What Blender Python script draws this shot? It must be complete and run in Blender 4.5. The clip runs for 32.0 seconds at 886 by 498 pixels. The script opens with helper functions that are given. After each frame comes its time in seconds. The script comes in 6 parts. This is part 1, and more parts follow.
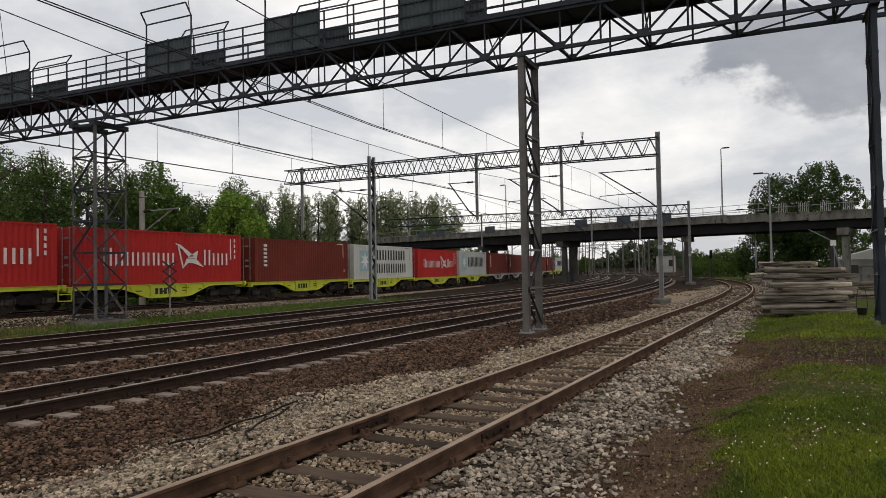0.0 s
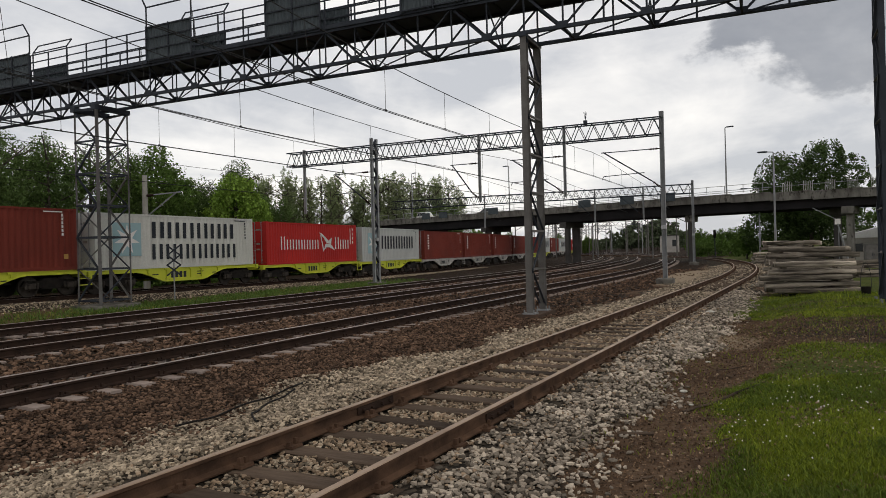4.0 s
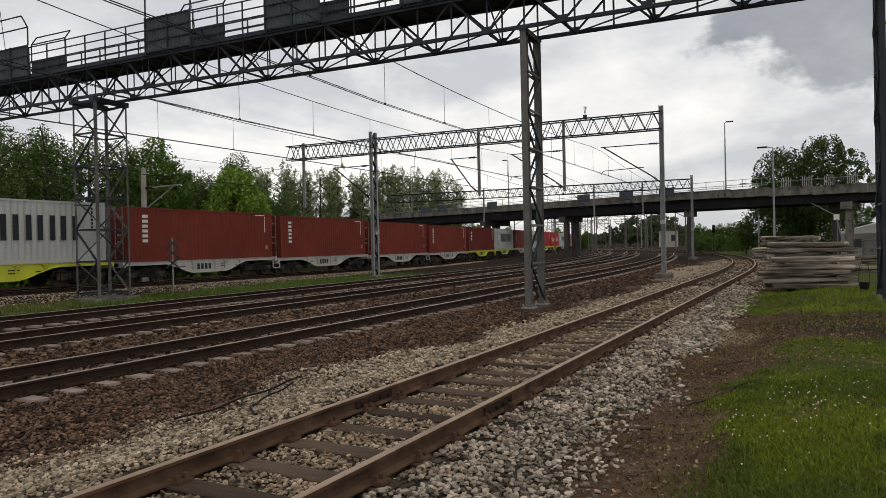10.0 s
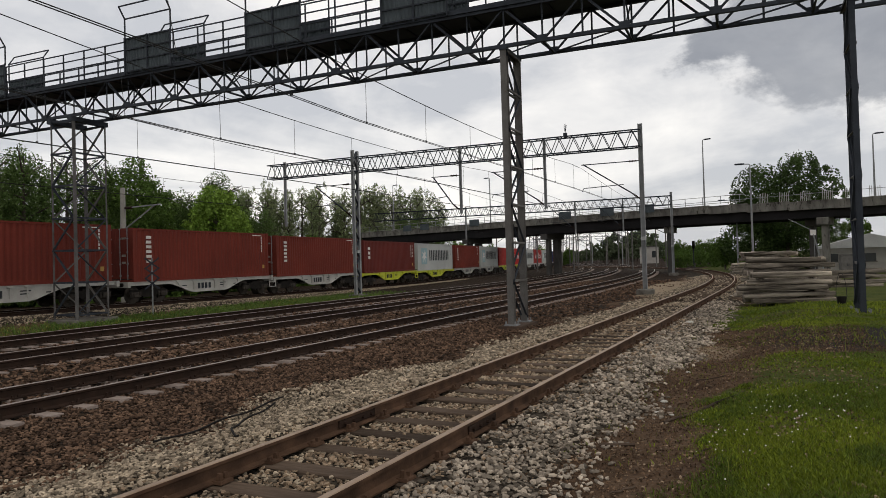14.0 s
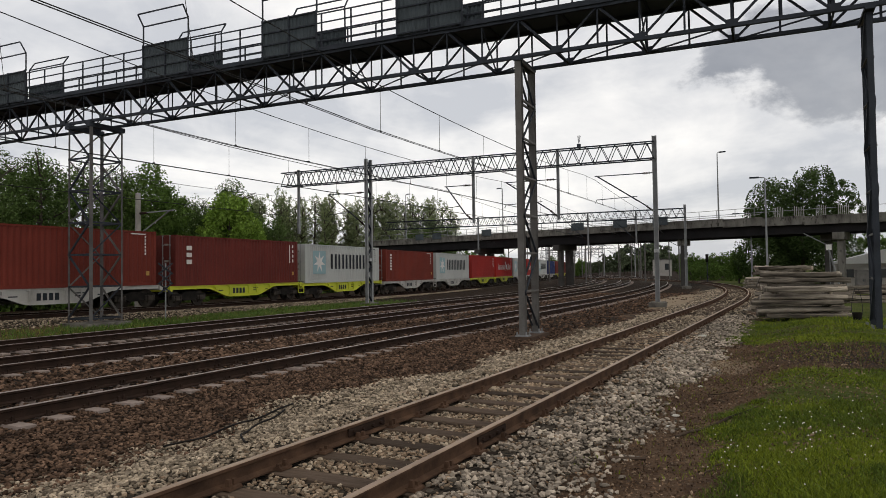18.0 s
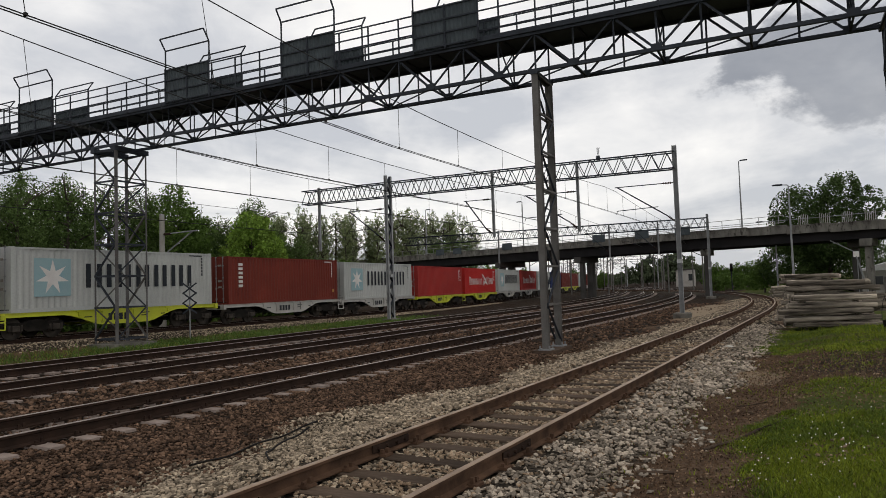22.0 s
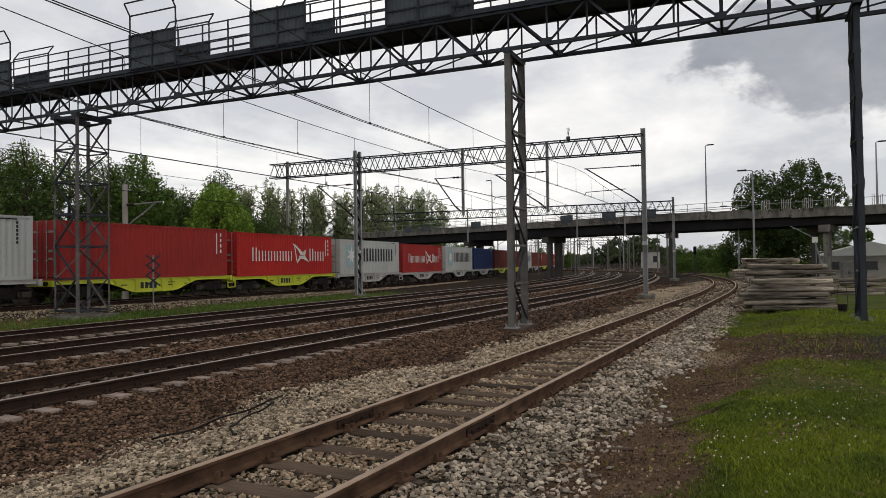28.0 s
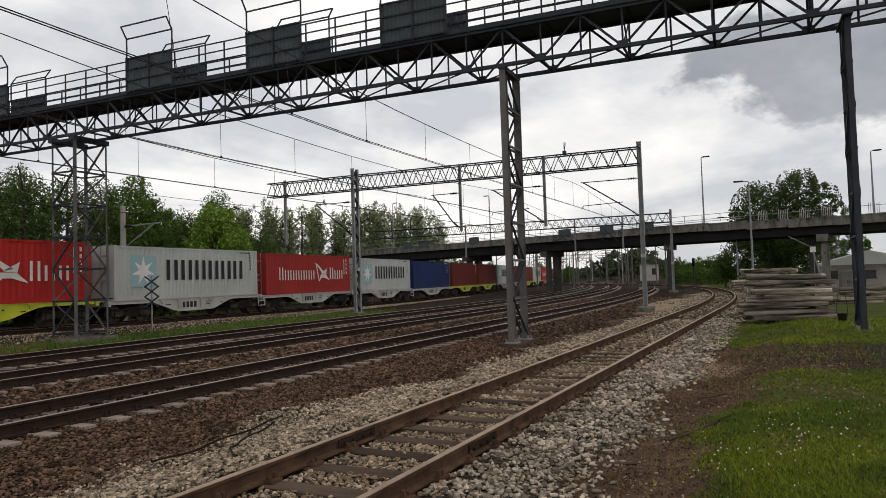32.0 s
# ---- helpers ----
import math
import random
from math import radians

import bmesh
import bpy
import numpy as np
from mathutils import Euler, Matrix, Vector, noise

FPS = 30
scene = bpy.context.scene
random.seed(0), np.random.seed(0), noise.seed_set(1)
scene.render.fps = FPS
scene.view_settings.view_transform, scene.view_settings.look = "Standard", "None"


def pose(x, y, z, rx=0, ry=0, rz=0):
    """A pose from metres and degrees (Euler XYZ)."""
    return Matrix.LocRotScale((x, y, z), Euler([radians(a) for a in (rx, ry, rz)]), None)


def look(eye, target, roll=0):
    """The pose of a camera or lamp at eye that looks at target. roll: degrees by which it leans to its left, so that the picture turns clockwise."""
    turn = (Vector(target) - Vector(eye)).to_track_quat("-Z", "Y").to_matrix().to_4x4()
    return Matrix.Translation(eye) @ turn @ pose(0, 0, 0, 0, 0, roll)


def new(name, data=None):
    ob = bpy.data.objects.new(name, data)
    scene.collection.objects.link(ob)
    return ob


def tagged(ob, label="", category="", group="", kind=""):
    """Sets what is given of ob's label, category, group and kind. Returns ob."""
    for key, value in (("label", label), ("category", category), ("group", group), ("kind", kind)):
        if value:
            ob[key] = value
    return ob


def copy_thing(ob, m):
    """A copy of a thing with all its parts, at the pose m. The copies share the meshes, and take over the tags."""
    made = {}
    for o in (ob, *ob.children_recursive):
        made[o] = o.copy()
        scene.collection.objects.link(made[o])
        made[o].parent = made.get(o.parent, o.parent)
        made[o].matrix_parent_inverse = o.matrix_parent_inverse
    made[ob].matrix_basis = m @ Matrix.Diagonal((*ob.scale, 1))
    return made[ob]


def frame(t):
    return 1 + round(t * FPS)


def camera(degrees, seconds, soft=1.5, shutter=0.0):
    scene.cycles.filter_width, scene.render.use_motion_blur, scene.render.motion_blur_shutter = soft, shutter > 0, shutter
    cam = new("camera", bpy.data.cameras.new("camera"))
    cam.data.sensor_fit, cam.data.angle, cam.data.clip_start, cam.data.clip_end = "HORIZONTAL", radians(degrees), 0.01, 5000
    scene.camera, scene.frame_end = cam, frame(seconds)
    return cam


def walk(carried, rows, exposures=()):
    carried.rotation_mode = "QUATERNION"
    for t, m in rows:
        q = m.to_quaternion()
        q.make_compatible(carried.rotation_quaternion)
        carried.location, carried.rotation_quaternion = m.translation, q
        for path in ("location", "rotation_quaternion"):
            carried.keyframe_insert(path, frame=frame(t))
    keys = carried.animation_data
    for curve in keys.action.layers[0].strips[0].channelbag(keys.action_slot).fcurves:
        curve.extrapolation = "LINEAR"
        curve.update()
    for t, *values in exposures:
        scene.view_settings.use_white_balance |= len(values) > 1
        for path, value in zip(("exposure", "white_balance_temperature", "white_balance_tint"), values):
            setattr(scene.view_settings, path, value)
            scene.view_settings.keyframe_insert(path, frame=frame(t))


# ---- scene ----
# ---- camera ----
EYE = (0.0, 0.0, 1.75)
cam = camera(65.0, 32.0, soft=0.75)
PATH = [  # seconds, tilt, lean, turn
    (0, 91.60, 1.00, -63.00), (0.5, 91.51, 1.01, -62.58), (1, 92.14, 1.02, -62.79),
    (1.5, 92.14, 0.91, -63.00), (2, 91.87, 0.95, -62.80), (2.5, 91.39, 1.21, -63.33),
    (3, 90.73, 0.88, -63.07), (3.5, 90.35, 1.26, -62.77), (5.5, 89.43, 1.28, -62.72),
    (6, 89.68, 1.06, -63.21), (6.5, 89.87, 1.41, -63.59), (7, 90.16, 0.96, -63.45),
    (7.5, 90.01, 0.86, -63.51), (8, 89.32, 1.14, -63.20), (8.5, 89.80, 0.98, -63.45),
    (9, 90.33, 1.03, -63.33), (9.5, 90.03, 1.41, -62.94), (10, 89.60, 1.21, -62.81),
    (10.5, 90.26, 1.09, -62.60), (11, 90.76, 1.24, -63.48), (11.5, 91.68, 1.66, -63.82),
    (12, 91.71, 1.73, -63.68), (12.5, 91.97, 1.87, -63.19), (13, 91.53, 1.55, -63.89),
    (13.5, 91.14, 1.72, -64.24), (15.5, 90.81, 1.52, -64.23), (16, 91.53, 1.09, -63.97),
    (16.5, 92.02, 1.07, -63.64), (17, 92.18, 1.15, -63.08), (17.5, 91.88, 1.13, -62.69),
    (18, 91.84, 0.81, -63.29), (18.5, 91.61, 1.13, -63.03), (19, 91.83, 0.93, -63.06),
    (19.5, 91.72, 0.87, -63.34), (20, 91.73, 1.18, -63.72), (20.5, 92.33, 1.45, -63.58),
    (21, 92.81, 1.87, -63.49), (21.5, 93.01, 1.89, -62.97), (22, 93.10, 1.88, -61.54),
    (22.5, 93.74, 1.47, -60.23), (23, 93.87, 1.16, -61.06), (23.5, 93.24, 1.06, -61.92),
    (24, 92.16, 1.01, -62.55), (24.5, 91.21, 1.14, -62.91), (25, 91.71, 1.14, -63.16),
    (25.5, 91.50, 1.22, -62.55), (27.5, 91.50, 1.29, -63.11), (28, 91.18, 0.78, -64.17),
    (28.5, 90.31, 1.66, -63.71), (29, 90.14, 1.62, -63.44), (29.5, 90.27, 1.33, -63.42),
    (30, 91.40, 1.30, -62.87), (30.5, 91.28, 1.35, -63.63), (31, 92.02, 1.56, -63.90),
    (31.5, 92.56, 1.77, -63.84), (32, 92.50, 1.78, -64.26),
]
walk(cam, [(t, pose(*EYE, rx, ry, rz)) for t, rx, ry, rz in PATH],
     [(0, 0.02, 6680, 10), (3, 0.0, 6680, 10), (8, 0.08, 6720, 10), (13, -0.02, 6680, 10), (19, 0.04, 6650, 10), (24, -0.06, 6600, 10), (30, 0.1, 6700, 10), (32, 0.06, 6680, 10)])

# ---- sky and daylight: overcast, sun behind thick cloud ----
def build_world():
    w = bpy.data.worlds.new("sky")
    scene.world = w
    w.use_nodes = True
    nt = w.node_tree
    nd, ln = nt.nodes, nt.links
    nd.clear()
    out, bg = nd.new("ShaderNodeOutputWorld"), nd.new("ShaderNodeBackground")
    sky = nd.new("ShaderNodeTexSky")
    sky.sky_type, sky.sun_disc = "NISHITA", False
    sky.sun_elevation, sky.sun_rotation = radians(48), radians(20)
    tc = nd.new("ShaderNodeTexCoord")
    sep = nd.new("ShaderNodeSeparateXYZ")
    ln.new(tc.outputs["Generated"], sep.inputs[0])
    # clouds lie on a flat layer: direction divided by its height
    zc = nd.new("ShaderNodeMath")
    zc.operation, zc.inputs[1].default_value = "MAXIMUM", 0.0
    ln.new(sep.outputs["Z"], zc.inputs[0])
    za = nd.new("ShaderNodeMath")
    za.operation, za.inputs[1].default_value = "ADD", 0.16
    ln.new(zc.outputs[0], za.inputs[0])
    div = nd.new("ShaderNodeVectorMath")
    div.operation = "DIVIDE"
    comb = nd.new("ShaderNodeCombineXYZ")
    for k in "XYZ":
        ln.new(za.outputs[0], comb.inputs[k])
    ln.new(tc.outputs["Generated"], div.inputs[0])
    ln.new(comb.outputs[0], div.inputs[1])

    def noise_tex(scale, detail, rough, offset, dist=0.0, puffy=False):
        mp = nd.new("ShaderNodeMapping")
        mp.inputs["Location"].default_value = offset
        mp.inputs["Scale"].default_value = (1, 1, 1.7) if puffy else (1, 1, 0.3)
        ln.new(tc.outputs["Generated"] if puffy else div.outputs[0], mp.inputs[0])
        n = nd.new("ShaderNodeTexNoise")
        n.inputs["Scale"].default_value, n.inputs["Detail"].default_value = scale, detail
        n.inputs["Roughness"].default_value, n.inputs["Distortion"].default_value = rough, dist
        ln.new(mp.outputs[0], n.inputs["Vector"])
        return n.outputs["Fac"]

    big = noise_tex(0.55, 6, 0.55, (3.1, 1.7, 0.0), 0.3)
    ramp = nd.new("ShaderNodeValToRGB")
    e = ramp.color_ramp.elements
    e[0].position, e[0].color = 0.34, (0.54, 0.56, 0.60, 1)
    e[1].position, e[1].color = 0.585, (0.985, 0.97, 0.945, 1)
    mid = e.new(0.47)
    mid.color = (0.80, 0.80, 0.805, 1)
    # smaller billows ride on the broad layer
    small = noise_tex(6.5, 10, 0.58, (7.7, 2.3, 0.0), 0.35, True)
    bil = nd.new("ShaderNodeMath")
    bil.operation, bil.inputs[1].default_value = "MULTIPLY_ADD", BILLOW
    ln.new(small, bil.inputs[0])
    base = nd.new("ShaderNodeMath")
    base.operation, base.inputs[1].default_value = "SUBTRACT", BILLOW * 0.5
    ln.new(big, base.inputs[0])
    ln.new(base.outputs[0], bil.inputs[2])
    # the cover grows thicker towards the heavy bank
    apart = nd.new("ShaderNodeVectorMath")
    apart.operation = "DISTANCE"
    ln.new(tc.outputs["Generated"], apart.inputs[0])
    apart.inputs[1].default_value = (0.97, -0.2, 0.12)
    grow = nd.new("ShaderNodeMapRange")
    grow.interpolation_type = "SMOOTHSTEP"
    for i, v in ((1, 0.1), (2, 0.5), (3, -0.15), (4, 0.0)):
        grow.inputs[i].default_value = v
    ln.new(apart.outputs["Value"], grow.inputs[0])
    aside = nd.new("ShaderNodeVectorMath")
    aside.operation = "DISTANCE"
    ln.new(tc.outputs["Generated"], aside.inputs[0])
    aside.inputs[1].default_value = (0.50, 0.78, 0.36)
    dim = nd.new("ShaderNodeMapRange")
    dim.interpolation_type = "SMOOTHSTEP"
    for i, v in ((1, 0.05), (2, 0.42), (3, -0.17), (4, 0.0)):
        dim.inputs[i].default_value = v
    ln.new(aside.outputs["Value"], dim.inputs[0])
    pair = nd.new("ShaderNodeMath")
    pair.operation = "ADD"
    ln.new(dim.outputs[0], pair.inputs[0])
    ln.new(bil.outputs[0], pair.inputs[1])
    both = nd.new("ShaderNodeMath")
    both.operation = "ADD"
    ln.new(pair.outputs[0], both.inputs[0])
    ln.new(grow.outputs[0], both.inputs[1])
    ln.new(both.outputs[0], ramp.inputs[0])
    # one heavy grey cloud bank low over the line of the road bridge
    dot = nd.new("ShaderNodeVectorMath")
    dot.operation = "DISTANCE"
    sc = nd.new("ShaderNodeVectorMath")
    sc.operation, sc.inputs[1].default_value = "MULTIPLY", CLOUD_STRETCH
    ln.new(tc.outputs["Generated"], sc.inputs[0])
    ln.new(sc.outputs[0], dot.inputs[0])
    dot.inputs[1].default_value = tuple(a * b for a, b in zip(CLOUD_AT, CLOUD_STRETCH))
    fine = noise_tex(6.0, 10, 0.6, (0.4, 5.2, 0.0), 0.25, True)
    addn = nd.new("ShaderNodeMath")
    addn.operation, addn.inputs[1].default_value = "MULTIPLY_ADD", 0.55
    ln.new(fine, addn.inputs[0])
    ln.new(dot.outputs["Value"], addn.inputs[2])
    cr = nd.new("ShaderNodeMapRange")
    cr.interpolation_type = "SMOOTHSTEP"
    for i, v in ((1, 0.47), (2, 0.545), (3, 1.0), (4, 0.0)):
        cr.inputs[i].default_value = v
    ln.new(addn.outputs[0], cr.inputs[0])
    mx = nd.new("ShaderNodeMix")
    mx.data_type = "RGBA"
    mx.inputs[7].default_value = (0.27, 0.285, 0.32, 1)
    mulf = nd.new("ShaderNodeMath")
    mulf.operation = "MULTIPLY"
    tone = noise_tex(5.0, 7, 0.55, (9.3, 0.8, 0.0), 0.3, True)
    tr = nd.new("ShaderNodeMapRange")
    for i, v in ((1, 0.35), (2, 0.62), (3, 0.72), (4, 1.0)):
        tr.inputs[i].default_value = v
    ln.new(tone, tr.inputs[0])
    ln.new(tr.outputs[0], mulf.inputs[1])
    ln.new(cr.outputs[0], mulf.inputs[0])
    ln.new(mulf.outputs[0], mx.inputs[0])
    ln.new(ramp.outputs[0], mx.inputs[6])
    # added: unseen darker cover overhead, to dim the light on the ground
    overhead_dim = nd.new("ShaderNodeMapRange")
    overhead_dim.interpolation_type = "SMOOTHSTEP"
    for i, v in ((1, 0.34), (2, 0.78), (3, 1.0), (4, ZENITH)):
        overhead_dim.inputs[i].default_value = v
    ln.new(sep.outputs["Z"], overhead_dim.inputs[0])
    mt = nd.new("ShaderNodeMix")
    mt.data_type, mt.blend_type = "RGBA", "MULTIPLY"
    mt.inputs[0].default_value = 1
    ln.new(mx.outputs[2], mt.inputs[6])
    ln.new(overhead_dim.outputs[0], mt.inputs[7])
    # the clear sky shines through a little
    sc2 = nd.new("ShaderNodeMix")
    sc2.data_type, sc2.blend_type = "RGBA", "ADD"
    sc2.inputs[0].default_value = 0.008
    ln.new(mt.outputs[2], sc2.inputs[6])
    ln.new(sky.outputs[0], sc2.inputs[7])
    ln.new(sc2.outputs[2], bg.inputs[0])
    bg.inputs[1].default_value = SKY_STRENGTH
    ln.new(bg.outputs[0], out.inputs[0])


SKY_STRENGTH, ZENITH, BILLOW = 1.02, 0.36, 0.38
CLOUD_AT, CLOUD_STRETCH = (0.965, -0.09, 0.247), (1.35, 1.35, 3.1)
build_world()
sun = new("sun", bpy.data.lights.new("sun", "SUN"))
sun.data.energy, sun.data.angle, sun.data.color = 0.8, radians(20), (1.0, 0.94, 0.85)
sun.matrix_world = look((0, 0, 60), (14, 22, 0))
scene.view_settings.exposure = 0.0


# ---- materials ----
def material(name, c1, c2=None, rough=0.8, metal=0.0, scale=3.0, fine=40.0, bump=0.2, grain=0.25, spread=0.0, mid=0.5, dist=0.004, stretch=(1, 1, 1), rust=None, rust_at=0.6):
    """Two-scale mottled surface; c1, c2: the colours it varies between; rust: a third colour in patches."""
    m = bpy.data.materials.new(name)
    m.use_nodes = True
    nt = m.node_tree
    nd, ln = nt.nodes, nt.links
    b = nd["Principled BSDF"]
    c2 = c2 or tuple(v * 0.7 for v in c1)
    tc, mp = nd.new("ShaderNodeTexCoord"), nd.new("ShaderNodeMapping")
    mp.inputs["Scale"].default_value = stretch
    ln.new(tc.outputs["Object"], mp.inputs[0])
    n1, n2 = nd.new("ShaderNodeTexNoise"), nd.new("ShaderNodeTexNoise")
    for n, s, d in ((n1, scale, 5), (n2, fine, 3)):
        n.inputs["Scale"].default_value, n.inputs["Detail"].default_value = s, d
        ln.new(mp.outputs[0], n.inputs["Vector"])
    r1 = nd.new("ShaderNodeMapRange")
    r1.inputs[1].default_value, r1.inputs[2].default_value = mid - 0.2, mid + 0.2
    ln.new(n1.outputs["Fac"], r1.inputs[0])
    mix = nd.new("ShaderNodeMix")
    mix.data_type = "RGBA"
    mix.inputs[6].default_value, mix.inputs[7].default_value = (*c1, 1), (*c2, 1)
    ln.new(r1.outputs[0], mix.inputs[0])
    col = mix.outputs[2]
    if rust:
        n3 = nd.new("ShaderNodeTexNoise")
        n3.inputs["Scale"].default_value, n3.inputs["Detail"].default_value = scale * 2.3, 8
        n3.inputs["Roughness"].default_value = 0.7
        ln.new(mp.outputs[0], n3.inputs["Vector"])
        r3 = nd.new("ShaderNodeMapRange")
        r3.inputs[1].default_value, r3.inputs[2].default_value = rust_at, rust_at + 0.1
        ln.new(n3.outputs["Fac"], r3.inputs[0])
        mr = nd.new("ShaderNodeMix")
        mr.data_type = "RGBA"
        mr.inputs[7].default_value = (*rust, 1)
        ln.new(r3.outputs[0], mr.inputs[0])
        ln.new(col, mr.inputs[6])
        col = mr.outputs[2]
    g = nd.new("ShaderNodeMapRange")
    g.inputs[3].default_value, g.inputs[4].default_value = 1 - grain, 1 + grain
    ln.new(n2.outputs["Fac"], g.inputs[0])
    mul = nd.new("ShaderNodeMix")
    mul.data_type, mul.blend_type = "RGBA", "MULTIPLY"
    mul.inputs[0].default_value = 1
    ln.new(col, mul.inputs[6])
    ln.new(g.outputs[0], mul.inputs[7])
    col = mul.outputs[2]
    if spread:
        info = nd.new("ShaderNodeObjectInfo")
        geo = nd.new("ShaderNodeNewGeometry")
        ad = nd.new("ShaderNodeMath")
        ad.operation = "ADD"
        ln.new(info.outputs["Random"], ad.inputs[0])
        ln.new(geo.outputs["Random Per Island"], ad.inputs[1])
        rs = nd.new("ShaderNodeMapRange")
        fr = nd.new("ShaderNodeMath")
        fr.operation = "FRACT"
        ln.new(ad.outputs[0], fr.inputs[0])
        rs.inputs[3].default_value, rs.inputs[4].default_value = 1 - spread, 1 + spread
        ln.new(fr.outputs[0], rs.inputs[0])
        m2 = nd.new("ShaderNodeMix")
        m2.data_type, m2.blend_type = "RGBA", "MULTIPLY"
        m2.inputs[0].default_value = 1
        ln.new(col, m2.inputs[6])
        ln.new(rs.outputs[0], m2.inputs[7])
        col = m2.outputs[2]
    ln.new(col, b.inputs["Base Color"])
    b.inputs["Roughness"].default_value, b.inputs["Metallic"].default_value = rough, metal
    b.inputs["Specular IOR Level"].default_value = 0.4 if rough < 0.6 else 0.12
    if bump:
        bp = nd.new("ShaderNodeBump")
        bp.inputs["Strength"].default_value, bp.inputs["Distance"].default_value = bump, dist
        ln.new(n2.outputs["Fac"], bp.inputs["Height"])
        ln.new(bp.outputs[0], b.inputs["Normal"])
    return m


# darkened in colour for the gantry truss, backlit against the sky
M_STEEL = material("painted steel grey", (0.046, 0.053, 0.066), (0.028, 0.032, 0.04), 0.65, 0.0, 2.0, 30, 0.15, rust=(0.07, 0.045, 0.035), rust_at=0.72)
M_STEEL_LIGHT = material("galvanised steel", (0.30, 0.31, 0.32), (0.20, 0.205, 0.21), 0.6, 0.1, 1.5, 30, 0.1)
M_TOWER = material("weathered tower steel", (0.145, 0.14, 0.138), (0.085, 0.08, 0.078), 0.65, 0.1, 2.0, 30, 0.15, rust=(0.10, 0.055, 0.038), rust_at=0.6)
# paler copy of the gantry steel, with the light on the post in its colour
M_POST = material("weathered grey paint, lit tone", (0.165, 0.158, 0.152), (0.105, 0.098, 0.092), 0.7, 0.0, 2.2, 30, 0.15, rust=(0.13, 0.075, 0.05), rust_at=0.62)
M_PANEL = material("dark mesh screen", (0.085, 0.102, 0.112), (0.058, 0.07, 0.078), 0.7, 0.0, 1.5, 60, 0.2)
M_RAIL = material("rusty rail side", (0.042, 0.025, 0.018), (0.022, 0.014, 0.011), 0.85, 0.0, 4.0, 60, 0.4)
M_RAIL_SIDING = material("brown rusty rail side", (0.115, 0.066, 0.042), (0.046, 0.027, 0.018), 0.85, 0.0, 4.0, 60, 0.4)
M_RAILTOP = material("worn rail head", (0.42, 0.35, 0.32), (0.30, 0.24, 0.215), 0.38, 0.55, 1.0, 50, 0.1)
M_RAILTOP_RUST = material("dull brown rail head", (0.42, 0.305, 0.22), (0.26, 0.18, 0.125), 0.5, 0.2, 2.0, 50, 0.1)
M_SLEEPER = material("weathered timber sleeper", (0.125, 0.09, 0.066), (0.026, 0.019, 0.015), 0.95, 0.0, 1.6, 25, 0.8, 0.55, 0.45, stretch=(1, 0.12, 1), dist=0.02)
M_CONCRETE_S = material("concrete sleeper", (0.34, 0.275, 0.245), (0.23, 0.185, 0.16), 0.9, 0.0, 2.0, 40, 0.3, spread=0.15)
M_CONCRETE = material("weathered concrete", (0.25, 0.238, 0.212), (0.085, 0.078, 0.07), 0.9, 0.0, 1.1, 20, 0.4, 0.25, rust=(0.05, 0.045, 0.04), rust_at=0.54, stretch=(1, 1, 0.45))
M_CONCRETE_D = material("dark concrete", (0.10, 0.095, 0.09), (0.06, 0.056, 0.053), 0.9, 0.0, 0.6, 20, 0.4)
# near black, with the shade below the deck put into the colour
M_BRIDGE_STEEL = material("bridge girder paint darkened for shade", (0.026, 0.024, 0.025), (0.016, 0.015, 0.016), 0.8, 0.0, 0.6, 15, 0.2)
M_STONE_B = material("brown ballast stone", (0.176, 0.11, 0.074), (0.05, 0.031, 0.022), 0.95, 0.0, 3.0, 60, 0.3, 0.3, 0.75)
M_STONE_G = material("grey ballast stone", (0.43, 0.352, 0.262), (0.19, 0.152, 0.112), 0.92, 0.0, 3.0, 60, 0.3, 0.3, 0.7)
M_STONE_P = material("slate-grey ballast stone", (0.43, 0.367, 0.298), (0.19, 0.158, 0.125), 0.92, 0.0, 1.6, 60, 0.3, 0.3, 0.7)
M_STONE_R = material("rust-tinted ballast stone", (0.345, 0.258, 0.178), (0.17, 0.118, 0.08), 0.92, 0.0, 3.0, 60, 0.3, 0.3, 0.5)
M_LIME = material("lime yellow wagon paint", (0.52, 0.56, 0.03), (0.42, 0.45, 0.03), 0.5, 0.0, 1.2, 20, 0.1, 0.12, rust=(0.15, 0.125, 0.04), rust_at=0.61)
M_WAGONWHITE = material("grubby pale grey wagon paint", (0.46, 0.45, 0.43), (0.34, 0.33, 0.31), 0.6, 0.0, 1.2, 20, 0.1, 0.15, rust=(0.15, 0.10, 0.07), rust_at=0.66)
M_BLACK = material("oily black running gear", (0.009, 0.0085, 0.008), (0.024, 0.02, 0.017), 0.7, 0.2, 4.0, 40, 0.3)
# lighter than the running gear: pale highlights on wheels and axle boxes, as colour
M_WHEEL = material("wheel steel paled for highlights", (0.075, 0.064, 0.055), (0.028, 0.024, 0.021), 0.7, 0.2, 3.0, 40, 0.3)
M_WHITE = material("white lettering paint", (0.72, 0.70, 0.68), (0.6, 0.57, 0.55), 0.6, 0.0, 2.0, 30, 0.0, 0.1)
M_NAVY = material("black-blue lettering paint", (0.018, 0.022, 0.03), (0.03, 0.034, 0.04), 0.6, 0.0, 2.0, 30, 0.0, 0.1)
M_SKYBLUE = material("pale blue logo paint", (0.25, 0.39, 0.43), (0.30, 0.42, 0.45), 0.6, 0.0, 2.0, 30, 0.0, 0.1)
